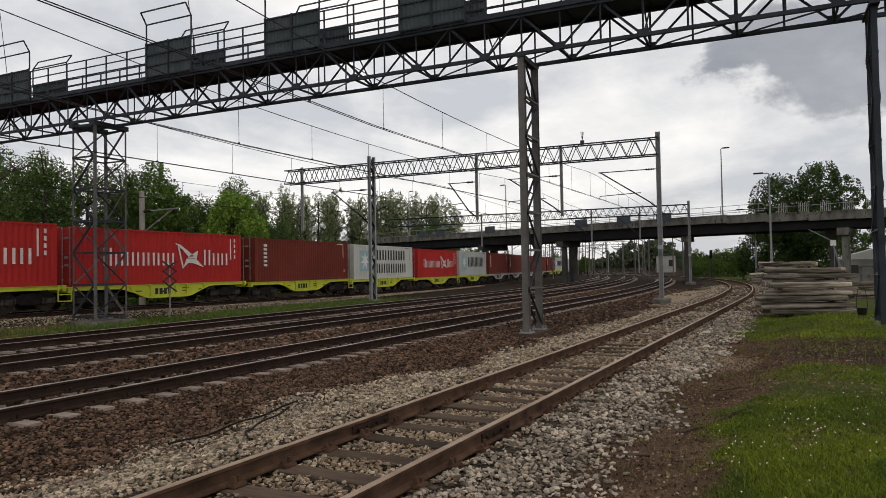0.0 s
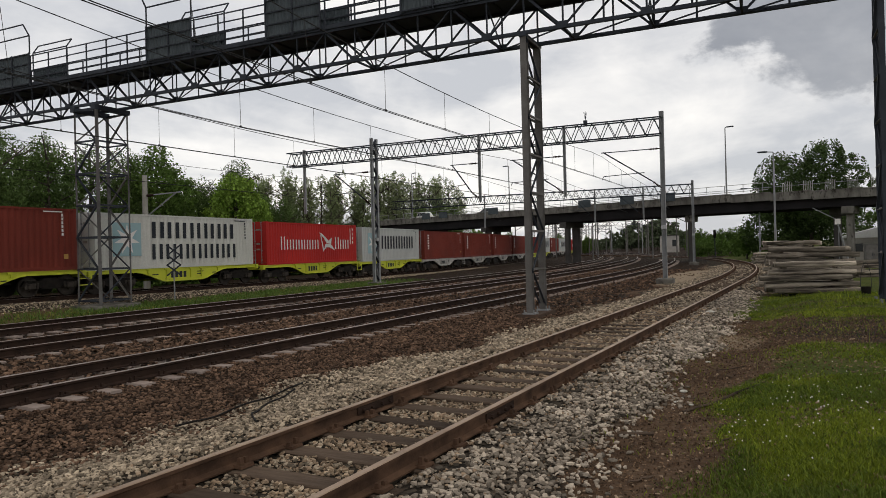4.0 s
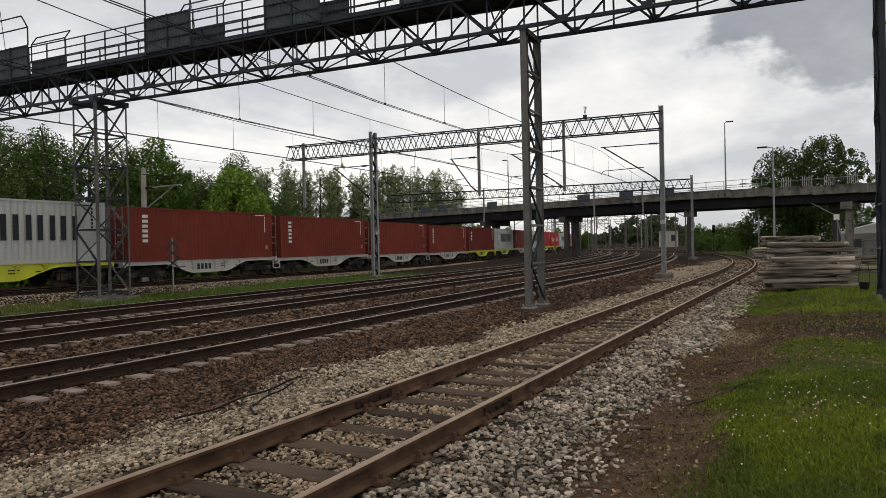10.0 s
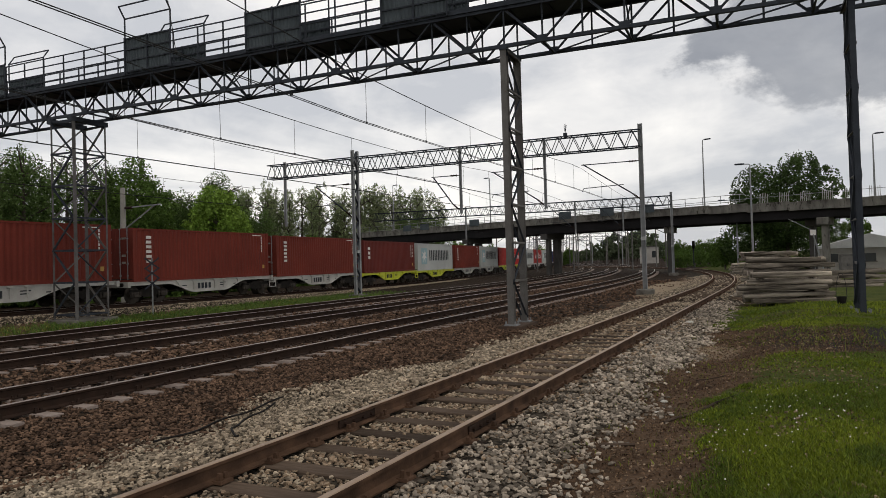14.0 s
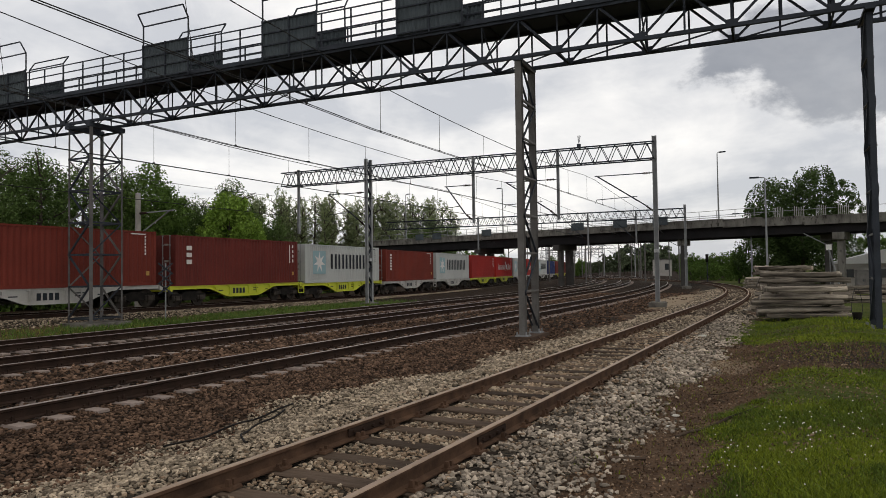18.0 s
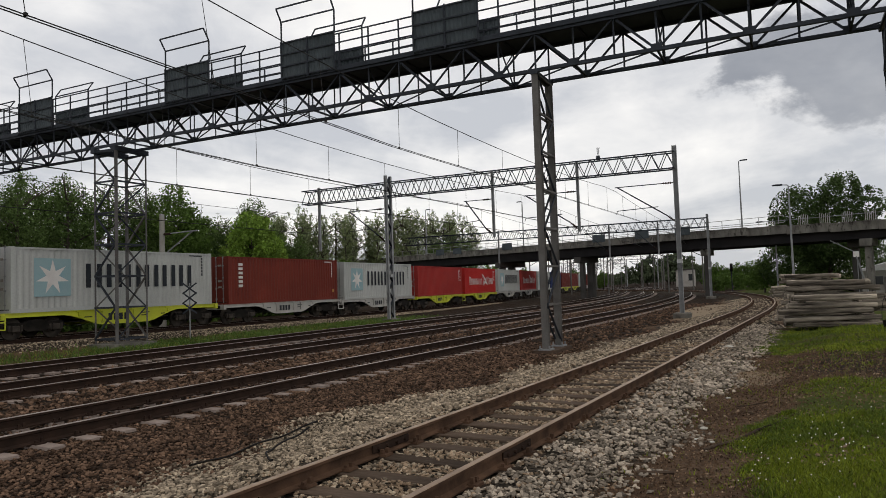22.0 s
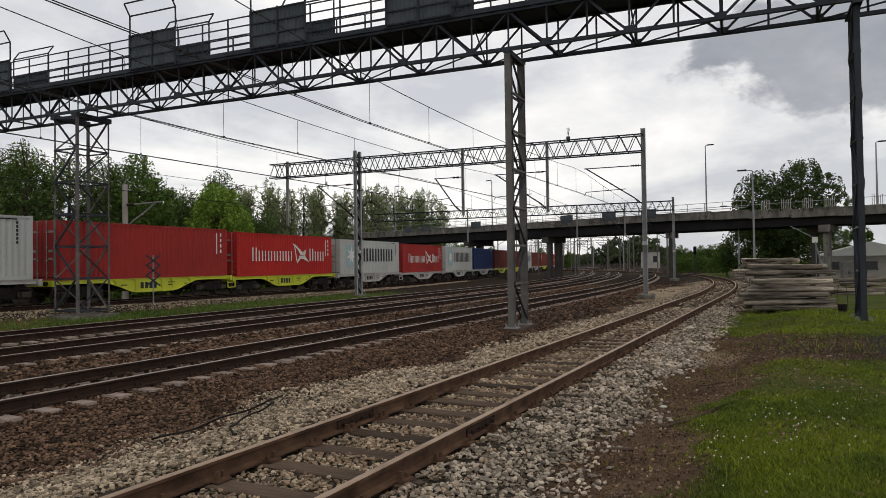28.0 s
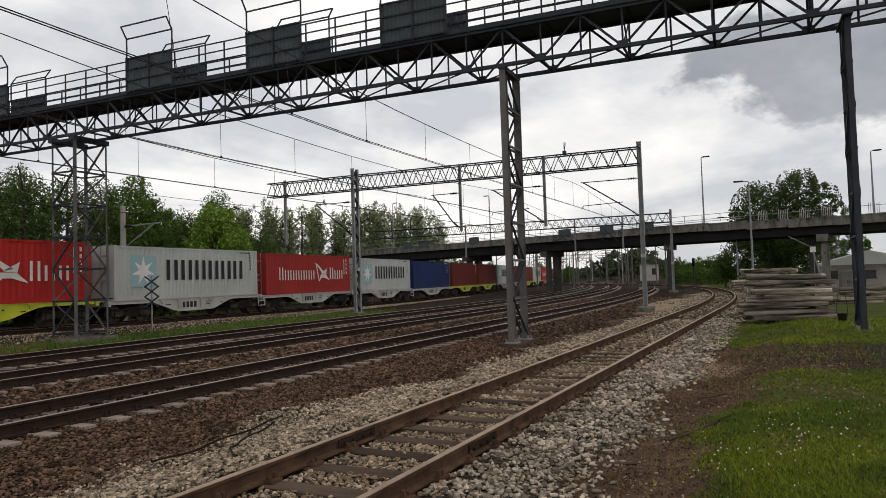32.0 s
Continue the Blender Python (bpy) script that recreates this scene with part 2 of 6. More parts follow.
M_WIRE = material("dark copper wire", (0.03, 0.03, 0.03), (0.04, 0.04, 0.04), 0.6, 0.3, 2.0, 30, 0.0)
M_BARK = material("grey-brown bark", (0.11, 0.095, 0.08), (0.06, 0.05, 0.04), 0.95, 0.0, 3.0, 20, 0.8, 0.3, stretch=(1, 1, 0.25), dist=0.02)
M_LOG = material("weathered grey timber", (0.42, 0.365, 0.30), (0.035, 0.029, 0.024), 0.95, 0.0, 4.5, 30, 1.0, 0.75, 0.6, stretch=(1, 0.1, 1), dist=0.02)


def leaf_material(name, c1, c2):
    m = material(name, c1, c2, 0.6, 0.0, 0.35, 6.0, 0.0, 0.3, 0.45)
    b = m.node_tree.nodes["Principled BSDF"]
    nd, ln = m.node_tree.nodes, m.node_tree.links
    tr, mixs, out = nd.new("ShaderNodeBsdfTranslucent"), nd.new("ShaderNodeMixShader"), nd["Material Output"]
    ln.new(b.inputs["Base Color"].links[0].from_socket, tr.inputs["Color"])
    mixs.inputs[0].default_value = 0.3
    ln.new(b.outputs[0], mixs.inputs[1])
    ln.new(tr.outputs[0], mixs.inputs[2])
    ln.new(mixs.outputs[0], out.inputs["Surface"])
    return m


M_LEAF_DARK = leaf_material("dark green leaves", (0.075, 0.125, 0.036), (0.11, 0.165, 0.05))
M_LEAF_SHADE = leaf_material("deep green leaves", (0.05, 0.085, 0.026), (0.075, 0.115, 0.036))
M_LEAF_MID = leaf_material("green leaves", (0.085, 0.15, 0.03), (0.12, 0.19, 0.045))
M_LEAF_FRESH = leaf_material("fresh light green leaves", (0.17, 0.28, 0.045), (0.22, 0.33, 0.06))
M_LEAF_SPARSE = leaf_material("thin grey-green leaves", (0.26, 0.31, 0.15), (0.19, 0.235, 0.11))
# distance haze is mixed into this paler, greyer leaf colour
M_LEAF_HAZE = leaf_material("leaves greyed for distance haze", (0.12, 0.15, 0.085), (0.09, 0.115, 0.065))
M_GRASS_DRY = leaf_material("yellowing grass", (0.23, 0.25, 0.05), (0.17, 0.165, 0.045))
M_GRASS = leaf_material("lawn grass", (0.235, 0.285, 0.027), (0.115, 0.158, 0.018))
M_GRASS_DEEP = leaf_material("deep green grass", (0.085, 0.13, 0.02), (0.12, 0.165, 0.028))

# ---- building helpers ----
def part(name, bm, mat, parent=None, label=""):
    me = bpy.data.meshes.new(name)
    bm.to_mesh(me)
    bm.free()
    me.materials.append(mat)
    ob = new(name, me)
    ob.parent = parent
    if label:
        ob["label"] = label
    return ob


def shared(name, me, parent, m=None, label=""):
    ob = new(name, me)
    ob.parent = parent
    if m is not None:
        ob.matrix_basis = m
    if label:
        ob["label"] = label
    return ob


def mesh_of(name, bm, *mats):
    me = bpy.data.meshes.new(name)
    bm.to_mesh(me)
    bm.free()
    for m in mats:
        me.materials.append(m)
    return me


def thing(name, at, label, category, group="", kind="", rz=0):
    ob = new(name)
    ob.matrix_basis = pose(*at, 0, 0, rz)
    ob.empty_display_size = 0.2
    return tagged(ob, label, category, group, kind)


def box(bm, x0, x1, y0, y1, z0, z1, m=None):
    vs = [bm.verts.new((x, y, z)) for z in (z0, z1) for x, y in ((x0, y0), (x1, y0), (x1, y1), (x0, y1))]
    fs = [(3, 2, 1, 0), (4, 5, 6, 7), (0, 1, 5, 4), (1, 2, 6, 5), (2, 3, 7, 6), (3, 0, 4, 7)]
    faces = [bm.faces.new([vs[i] for i in f]) for f in fs]
    if m is not None:
        for v in vs:
            v.co = m @ v.co
    return faces


def beam(bm, p, q, w, h):
    """A bar of section w x h from p to q."""
    p, q = Vector(p), Vector(q)
    d = q - p
    turn = d.to_track_quat("X", "Z").to_matrix().to_4x4()
    box(bm, 0, d.length, -w / 2, w / 2, -h / 2, h / 2, Matrix.Translation(p) @ turn)


def angle_bar(bm, p, q, w, t=0.012):
    """An L-section bar from p to q, legs of width w."""
    p, q = Vector(p), Vector(q)
    d = q - p
    m = Matrix.Translation(p) @ d.to_track_quat("X", "Z").to_matrix().to_4x4()
    pts = [(-w / 2, -w / 2), (w / 2, -w / 2), (w / 2, -w / 2 + t), (-w / 2 + t, -w / 2 + t), (-w / 2 + t, w / 2), (-w / 2, w / 2)]
    prism(bm, [m @ Vector((0, a, b)) for a, b in pts], [m @ Vector((d.length, a, b)) for a, b in pts])


def prism(bm, a, b):
    """A solid between two matching rings of points."""
    va, vb = [bm.verts.new(v) for v in a], [bm.verts.new(v) for v in b]
    n = len(va)
    for i in range(n):
        bm.faces.new((va[i], va[(i + 1) % n], vb[(i + 1) % n], vb[i]))
    bm.faces.new(va[::-1])
    bm.faces.new(vb)


def tube(bm, p, q, r0, r1=None, sides=8):
    p, q = Vector(p), Vector(q)
    m = (q - p).to_track_quat("Z", "Y").to_matrix()
    ring = [Vector((math.cos(2 * math.pi * i / sides), math.sin(2 * math.pi * i / sides), 0)) for i in range(sides)]
    prism(bm, [p + m @ (v * r0) for v in ring], [q + m @ (v * (r0 if r1 is None else r1)) for v in ring])


def outline(bm, pts, y0, y1):
    """A plate with the outline pts in x, z, between y0 and y1."""
    prism(bm, [Vector((x, y0, z)) for x, z in pts], [Vector((x, y1, z)) for x, z in pts])


def from_arrays(name, verts, faces, mats, smooth=False, index=None):
    me = bpy.data.meshes.new(name)
    verts, faces = np.asarray(verts, float), np.asarray(faces, np.int32)
    k = faces.shape[1]
    me.vertices.add(len(verts))
    me.vertices.foreach_set("co", verts.ravel())
    me.loops.add(faces.size)
    me.loops.foreach_set("vertex_index", faces.ravel())
    me.polygons.add(len(faces))
    me.polygons.foreach_set("loop_start", np.arange(len(faces), dtype=np.int32) * k)
    if index is not None:
        me.polygons.foreach_set("material_index", np.asarray(index, np.int32))
    me.polygons.foreach_set("use_smooth", np.full(len(faces), smooth))
    for m in mats:
        me.materials.append(m)
    me.update(calc_edges=True)
    me.validate()
    return me


# ---- the lines: x runs along the railway, y to the far side of it ----
BEND = -4.74


def bow(x):
    return 0.0014 * np.maximum(0.0, x - 38.0) ** 2


def line_siding(x):
    return 4.0 - 0.0195 * np.minimum(x, 40) + 0.00052 * np.maximum(0.0, x - 38.0) ** 2.4


def line_near(x):
    return 11.0 + bow(x)


def line_middle(x):
    return 16.2 + bow(x)


def line_far(x):
    return 20.7 + bow(x)


def goods_bend(x):
    """The goods line bends gently, runs straight past the bridge and bends again far off."""
    x = np.asarray(x, float)
    return -0.0118 * (x - 20) + 0.00095 * np.clip(x - BEND, 0, 99.5) ** 2 + 0.189 * np.maximum(0, x - BEND - 99.5) + 0.0012 * np.maximum(0, x - 150) ** 2


def train_at(length):
    """Place and heading on the goods line at a length along it."""
    s = float(np.interp(length, RUN_LENGTH, RUN_X))
    n0, n1 = float(goods_bend(s - 0.5)), float(goods_bend(s + 0.5))
    return s, 30.04 + float(goods_bend(s)), math.atan(n1 - n0)


RUN_X = np.arange(-260.0, 460.0, 0.25)
RUN_LENGTH = np.concatenate([[0.0], np.cumsum(np.hypot(np.diff(RUN_X), np.diff(goods_bend(RUN_X))))])
RUN_LENGTH = RUN_LENGTH - np.interp(0.0, RUN_X, RUN_LENGTH)


def goods_z(x):
    """The goods line falls a little towards the bridge."""
    return 0.153 - 0.382 * np.clip((np.asarray(x, float) - 16.0) / 46.0, 0, 1)


GOODS = np.array([train_at(l)[:2] for l in np.arange(-30.0, 420.0, 2.0)])


def line_goods(x):
    return np.interp(x, GOODS[:, 0], GOODS[:, 1])


Z_MAIN, Z_GOODS = -0.15, 0.0


def step(a, b, v):
    t = np.clip((v - a) / (b - a), 0, 1)
    return t * t * (3 - 2 * t)


def ground_z(x, y):
    """Height of the ground sheet."""
    x, y = np.asarray(x, float), np.asarray(y, float)
    b = bow(x)
    d = y - line_siding(x)
    z = np.full(np.broadcast(x, y).shape, -0.42)
    z = np.maximum(z, -0.215 - 0.22 * step(1.5, 3.2, np.abs(d)))
    z = z + 0.06 * step(0.85, 1.0, np.abs(d)) * (1 - step(1.45, 1.9, np.abs(d)))
    main = -0.392 - 0.25 * step(12.0, 13.4, y - b - 11.0) - 0.3 * step(1.4, 2.8, 11.0 + b - y)
    z = np.maximum(z, main * (y - b > 7.8) + -9 * (y - b <= 7.8))
    g = np.abs(y - line_goods(x))
    z = np.maximum(z, goods_z(x) - 0.215 - 0.35 * step(1.7, 2.9, g))
    # the bank on the near side of the siding
    right = step(1.5, 4.4, -d)
    z = z + right * (0.54 - 0.2 * step(22, 28, x)) * (1 - 0.9 * step(34, 60, x))
    return z


def hills(x, y):
    return 0.035 * np.sin(x * 1.3 + y * 0.7) * np.sin(y * 1.9 - x * 0.4)


def grid_axis(*spans):
    out = []
    for a, b, d in spans:
        out.extend(np.arange(a, b, d))
    return np.array(out)


def hash01(i, j, k):
    h = np.sin(i * 127.1 + j * 311.7 + k * 74.7) * 43758.5453
    return h - np.floor(h)


def mottle(x, y, scale, k=0.0):
    """Smooth random values between 0 and 1 over the plan; scale: the size of a blotch in metres."""
    x, y = np.asarray(x, float) / scale, np.asarray(y, float) / scale
    i, j = np.floor(x), np.floor(y)
    u, v = x - i, y - j
    u, v = u * u * (3 - 2 * u), v * v * (3 - 2 * v)
    return (hash01(i, j, k) * (1 - u) + hash01(i + 1, j, k) * u) * (1 - v) + (hash01(i, j + 1, k) * (1 - u) + hash01(i + 1, j + 1, k) * u) * v


def soils(X, Y):
    """How much of the ground is brown ballast, grey ballast and grass."""
    d, b = Y - line_siding(X), bow(X)
    wob = 1.5 * (mottle(X, Y, 2.3) - 0.5) + 0.8 * (mottle(X, Y, 0.7, 3) - 0.5) + 0.4 * (mottle(X, Y, 0.25, 5) - 0.5)
    grey = step(-2.35, -1.4, d + 0.6 * wob) * (1 - step(3.0, 4.0, d + wob + 0.8 * step(2, 14, X)))
    grey = np.maximum(grey, 0.9 * (1 - step(2.2, 2.7, np.abs(Y - line_goods(X)))))
    brown = step(6.4, 7.5, Y - b + wob) * (1 - step(23.2, 23.9, Y - b))
    brown = brown * (1 - 0.9 * (1 - step(0.7, 1.2, np.hypot((X - 50) / 11.0, (Y - 6.6 - b) / 1.7))))
    brown = np.maximum(brown, 0.8 * step(-2.7, -2.2, Y - line_goods(X)))
    brown = np.maximum(brown, 0.9 * step(36, 50, X) * step(22, 24, Y - b) * (1 - step(9, 12, Y - line_goods(X))))
    brown = np.maximum(brown, 0.9 * step(80, 95, X) * step(8, 13, Y))
    edge = 0.35 + 0.8 * wob + 1.2 * step(17, 21, X) - 0.5 * step(25, 30, X)
    grass = 1 - step(edge - 0.45, edge + 0.45, Y)
    grass = grass * (1 - 0.95 * step(12.3, 13.2, X + 0.5 * wob) * (1 - step(16.2, 17.4, X + wob + 0.3 * Y)))
    grass = np.maximum(grass, step(23.7, 24.6, Y - b + 0.5 * wob) * (1 - step(-3.0, -2.2, Y - line_goods(X) + 0.4 * wob)) * (1 - step(36, 52, X)) * (0.35 + 0.6 * mottle(X, Y, 1.7, 51)))
    grass = np.maximum(grass, 0.8 * step(26, 40, Y - line_goods(X)))
    grass = np.maximum(grass, 0.85 * step(44, 56, X) * (1 - step(-3.2, -2.2, d + wob)) * (1 - 0.9 * step(8, 13, Y)))
    return brown, grey, grass


def bare_tone(x, y):
    """Bare earth: 0 where it is black soil or darkened for shade, 1 where it is pale sand."""
    wob = 0.8 * (mottle(x, y, 1.1, 31) - 0.5) + 0.4 * (mottle(x, y, 0.4, 33) - 0.5)
    dark_soil_shade = 1 - step(0.6, 1.2, np.hypot((x - 15.6) / 2.6, (y + 1.6) / 2.4) + wob)
    sand = 1 - step(0.6, 1.2, np.hypot((x - 14.6) / 1.2, (y - 1.4) / 0.8) + wob)
    sand = np.maximum(sand, 1 - step(0.7, 1.2, np.hypot((x - 50) / 11.0, (y - 6.6 - bow(x)) / 1.9) + 0.5 * wob))
    # earth behind the goods line is blackened to stand in for shade there
    dark_soil_shade = np.maximum(dark_soil_shade, step(2.0, 3.0, y - line_goods(x)) * (1 - step(60, 75, x)))
    return 0.5 - 0.5 * dark_soil_shade + 0.5 * sand


def build_ground():
    xs = grid_axis((-3000, -100, 300), (-100, -10, 10), (-10, 0, 1), (0, 40, 0.25), (40, 110, 1.0), (110, 300, 5), (300, 3301, 300))
    ys = grid_axis((-3000, -100, 300), (-100, -20, 10), (-20, -6, 1), (-6, 14, 0.2), (14, 40, 0.4), (40, 110, 3.0), (110, 300, 10), (300, 3301, 300))
    X, Y = np.meshgrid(xs, ys, indexing="ij")
    near = (X > -10) & (X < 110) & (Y > -20) & (Y < 60)
    Z = ground_z(X, Y) + np.where(near, hills(X, Y) * 0.5, 0)
    Z = np.where((X < -60) | (X > 260) | (Y < -60) | (Y > 90), -0.45, Z)
    v = np.stack([X, Y, Z], -1).reshape(-1, 3)
    nx, ny = len(xs), len(ys)
    i, j = np.meshgrid(np.arange(nx - 1), np.arange(ny - 1), indexing="ij")
    a = (i * ny + j).ravel()
    f = np.stack([a, a + ny, a + ny + 1, a + 1], 1)
    me = from_arrays("ground", v, f, [ground_material()], True)
    brown, grey, grass = soils(X, Y)
    at = me.color_attributes.new("soil", "FLOAT_COLOR", "POINT")
    cols = np.stack([brown, grey, grass, bare_tone(X, Y)], -1).reshape(-1, 4)
    at.data.foreach_set("color", cols.ravel())
    tagged(new("ground", me), "trackside earth with ballast, bare dirt and grass", "ground", kind="structure")


def ground_material():
    m = bpy.data.materials.new("ground soils")
    m.use_nodes = True
    nt = m.node_tree
    nd, ln = nt.nodes, nt.links
    b = nd["Principled BSDF"]
    b.inputs["Roughness"].default_value = 0.95
    b.inputs["Specular IOR Level"].default_value = 0.08
    tc = nd.new("ShaderNodeTexCoord")
    at = nd.new("ShaderNodeVertexColor")
    at.layer_name = "soil"
    sep = nd.new("ShaderNodeSeparateColor")
    ln.new(at.outputs[0], sep.inputs[0])

    def noise_of(scale, detail=6):
        n = nd.new("ShaderNodeTexNoise")
        n.inputs["Scale"].default_value, n.inputs["Detail"].default_value = scale, detail
        ln.new(tc.outputs["Object"], n.inputs["Vector"])
        return n.outputs["Fac"]

    def mixed(f, a, c):
        x = nd.new("ShaderNodeMix")
        x.data_type = "RGBA"
        ln.new(f, x.inputs[0])
        for sock, v in ((x.inputs[6], a), (x.inputs[7], c)):
            if isinstance(v, tuple):
                sock.default_value = (*v, 1)
            else:
                ln.new(v, sock)
        return x.outputs[2]

    def ranged(f, lo, hi, a=0.0, c=1.0):
        r = nd.new("ShaderNodeMapRange")
        for i, v in ((1, lo), (2, hi), (3, a), (4, c)):
            r.inputs[i].default_value = v
        ln.new(f, r.inputs[0])
        return r.outputs[0]

    vor = nd.new("ShaderNodeTexVoronoi")
    vor.inputs["Scale"].default_value = 17
    ln.new(tc.outputs["Object"], vor.inputs["Vector"])
    stone = nd.new("ShaderNodeSeparateColor")
    ln.new(vor.outputs["Color"], stone.inputs[0])
    tone = stone.outputs[0]
    dirt = mixed(ranged(noise_of(0.7), 0.35, 0.65), (0.072, 0.043, 0.027), (0.14, 0.092, 0.06))
    dirt = mixed(ranged(noise_of(9), 0.5, 0.75), dirt, (0.055, 0.036, 0.026))
    dirt = mixed(ranged(at.outputs["Alpha"], 0.5, 0.0), dirt, (0.032, 0.027, 0.025))
    dirt = mixed(ranged(at.outputs["Alpha"], 0.5, 1.0), dirt, (0.30, 0.235, 0.165))
    # both kept near black: shade in the gaps between strewn stones, as colour
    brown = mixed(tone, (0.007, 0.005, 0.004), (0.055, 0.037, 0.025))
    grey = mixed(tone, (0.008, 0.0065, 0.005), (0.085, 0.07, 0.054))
    grass = mixed(ranged(noise_of(1.2), 0.35, 0.65), (0.05, 0.07, 0.014), (0.085, 0.095, 0.022))
    edge = noise_of(3.0)

    def ragged(w):
        a = nd.new("ShaderNodeMath")
        a.operation, a.inputs[1].default_value = "MULTIPLY_ADD", 0.7
        ln.new(edge, a.inputs[0])
        ln.new(w, a.inputs[2])
        return ranged(a.outputs[0], 0.72, 0.98)

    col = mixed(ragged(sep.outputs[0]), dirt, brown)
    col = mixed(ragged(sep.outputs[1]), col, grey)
    col = mixed(ragged(sep.outputs[2]), col, grass)
    ln.new(col, b.inputs["Base Color"])
    bp = nd.new("ShaderNodeBump")
    bp.inputs["Strength"].default_value, bp.inputs["Distance"].default_value = 1.0, 0.04
    ln.new(vor.outputs["Distance"], bp.inputs["Height"])
    bp.invert = True
    ln.new(bp.outputs[0], b.inputs["Normal"])
    return m


build_ground()

# ---- railway tracks ----
RAIL_SECTION = [(-0.075, 0), (0.075, 0), (0.075, 0.014), (0.012, 0.034), (0.009, 0.122), (0.036, 0.136), (0.036, 0.165), (0.028, 0.172),
                (-0.028, 0.172), (-0.036, 0.165), (-0.036, 0.136), (-0.009, 0.122), (-0.012, 0.034), (-0.075, 0.014)]


def rail_mesh(path, side, top, mats, x0, x1, deep):
    xs = np.concatenate([np.arange(x0, 40, 2.0), np.arange(40, x1, 2.5)])
    ys = path(xs)
    tx, ty = np.gradient(xs), np.gradient(ys)
    ln_ = np.hypot(tx, ty)
    tx, ty = tx / ln_, ty / ln_
    k = len(RAIL_SECTION)
    v, f, idx = [], [], []
    for i, (x, y) in enumerate(zip(xs, ys)):
        for a, h in RAIL_SECTION:
            o = side * 0.7535 + a
            v.append((x - ty[i] * o, y + tx[i] * o, top - deep + h * deep / 0.172 + (float(goods_z(x)) if path is line_goods else 0.0)))
    for i in range(len(xs) - 1):
        for j in range(k):
            f.append((i * k + j, (i + 1) * k + j, (i + 1) * k + (j + 1) % k, i * k + (j + 1) % k))
            idx.append(1 if j in (6, 7, 8) else 0)
    return from_arrays("rail", v, f, mats, False, idx)


def sleeper_mesh(kind):
    bm = bmesh.new()
    if kind == "timber":
        box(bm, -0.125, 0.125, -1.28, 1.28, -0.15, 0)
        bmesh.ops.bevel(bm, geom=bm.edges[:], offset=0.012, segments=1, affect="EDGES")
        return mesh_of("sleeper", bm, M_SLEEPER)
    for a, c in ((-1.27, -0.6), (0.6, 1.27)):
        prism(bm, [Vector((x, a, z)) for x, z in ((-0.15, -0.2), (0.15, -0.2), (0.11, 0.005), (-0.11, 0.005))],
              [Vector((x, c, z)) for x, z in ((-0.15, -0.2), (0.15, -0.2), (0.11, 0.005), (-0.11, 0.005))])
    box(bm, -0.1, 0.1, -0.6, 0.6, -0.2, -0.09)
    return mesh_of("sleeper", bm, M_CONCRETE_S)


def clip_arrays(xs, ys, heads, top, kind, deep):
    """Rail fastenings at each crossing of rail and sleeper: a plate and two bolts on either side of the rail."""
    v, f = [], []
    rng = random.Random(9)

    def stub(cx, cy, ax, ay, z0, z1, k):
        b = len(v)
        for zz, m in ((z0, 1.0), (z1, k)):
            for a, c in ((-ax, -ay), (ax, -ay), (ax, ay), (-ax, ay)):
                v.append((cx + a * m, cy + c * m, top + zz))
        f.extend([(b + 4, b + 5, b + 6, b + 7), (b, b + 1, b + 5, b + 4), (b + 1, b + 2, b + 6, b + 5), (b + 2, b + 3, b + 7, b + 6), (b + 3, b, b + 4, b + 7)])

    for x, y, hd in zip(xs, ys, heads):
        for side in (-1, 1):
            for off in (-0.1, 0.1):
                o = side * 0.7535 + off
                cx, cy = x - math.sin(hd) * o, y + math.cos(hd) * o
                stub(cx, cy, 0.085, 0.06, -deep, -deep + 0.028, 0.9)
                for sx in (-0.045, 0.045):
                    stub(cx + sx, cy + rng.uniform(-.015, .015), 0.024, 0.024, -deep + 0.02, -deep + rng.uniform(0.055, 0.095), 0.75)
    return v, f


def build_track(name, path, top, kind, x0, x1, near_to, label, railtop, spacing=0.62):
    t = thing(name, (0, 0, 0), label, "railway track", kind="structure")
    deep = 0.172 if kind == "timber" else 0.2
    for side in (1, -1):
        shared("rail", rail_mesh(path, side, top, [M_RAIL_SIDING if kind == "timber" else M_RAIL, railtop], x0, x1, deep), t, None, "rusty steel rail")
    sl = sleeper_mesh(kind)
    rng = random.Random(5)
    xs = np.arange(max(x0, 0.0), near_to, spacing)
    hs = np.arctan(np.gradient(path(xs), xs))
    for x, y, hd in zip(xs, path(xs), hs):
        j = 1.5 if kind == "timber" else 0.3
        shared("sleeper", sl, t, pose(x + rng.uniform(-.02, .02), y + rng.uniform(-.03, .03), top - deep - rng.uniform(0, .012) + (float(goods_z(x)) if path is line_goods else 0.0), 0, 0, math.degrees(hd) + rng.uniform(-j, j)))
    cv, cf = clip_arrays(xs, path(xs), hs, top, kind, deep)
    ob = shared("rail_clip", from_arrays("rail_clip", cv, cf, [M_RAIL_SIDING if kind == "timber" else M_RAIL]), t)
    ob["kind"] = "stuff"
    far = np.arange(near_to, min(x1, 200), spacing)
    if len(far):
        co = np.array([v.co for v in sl.vertices])
        fc = [tuple(p.vertices) for p in sl.polygons]
        h2 = np.arctan(np.gradient(path(far), far))
        v, f = [], []
        for x, y, hd in zip(far, path(far), h2):
            b = len(v)
            c, s = math.cos(hd), math.sin(hd)
            v += [(x + a[0] * c - a[1] * s, y + a[0] * s + a[1] * c, top - deep + a[2] + (float(goods_z(x)) if path is line_goods else 0.0)) for a in co]
            f += [tuple(b + i for i in q) for q in fc if len(q) == 4]
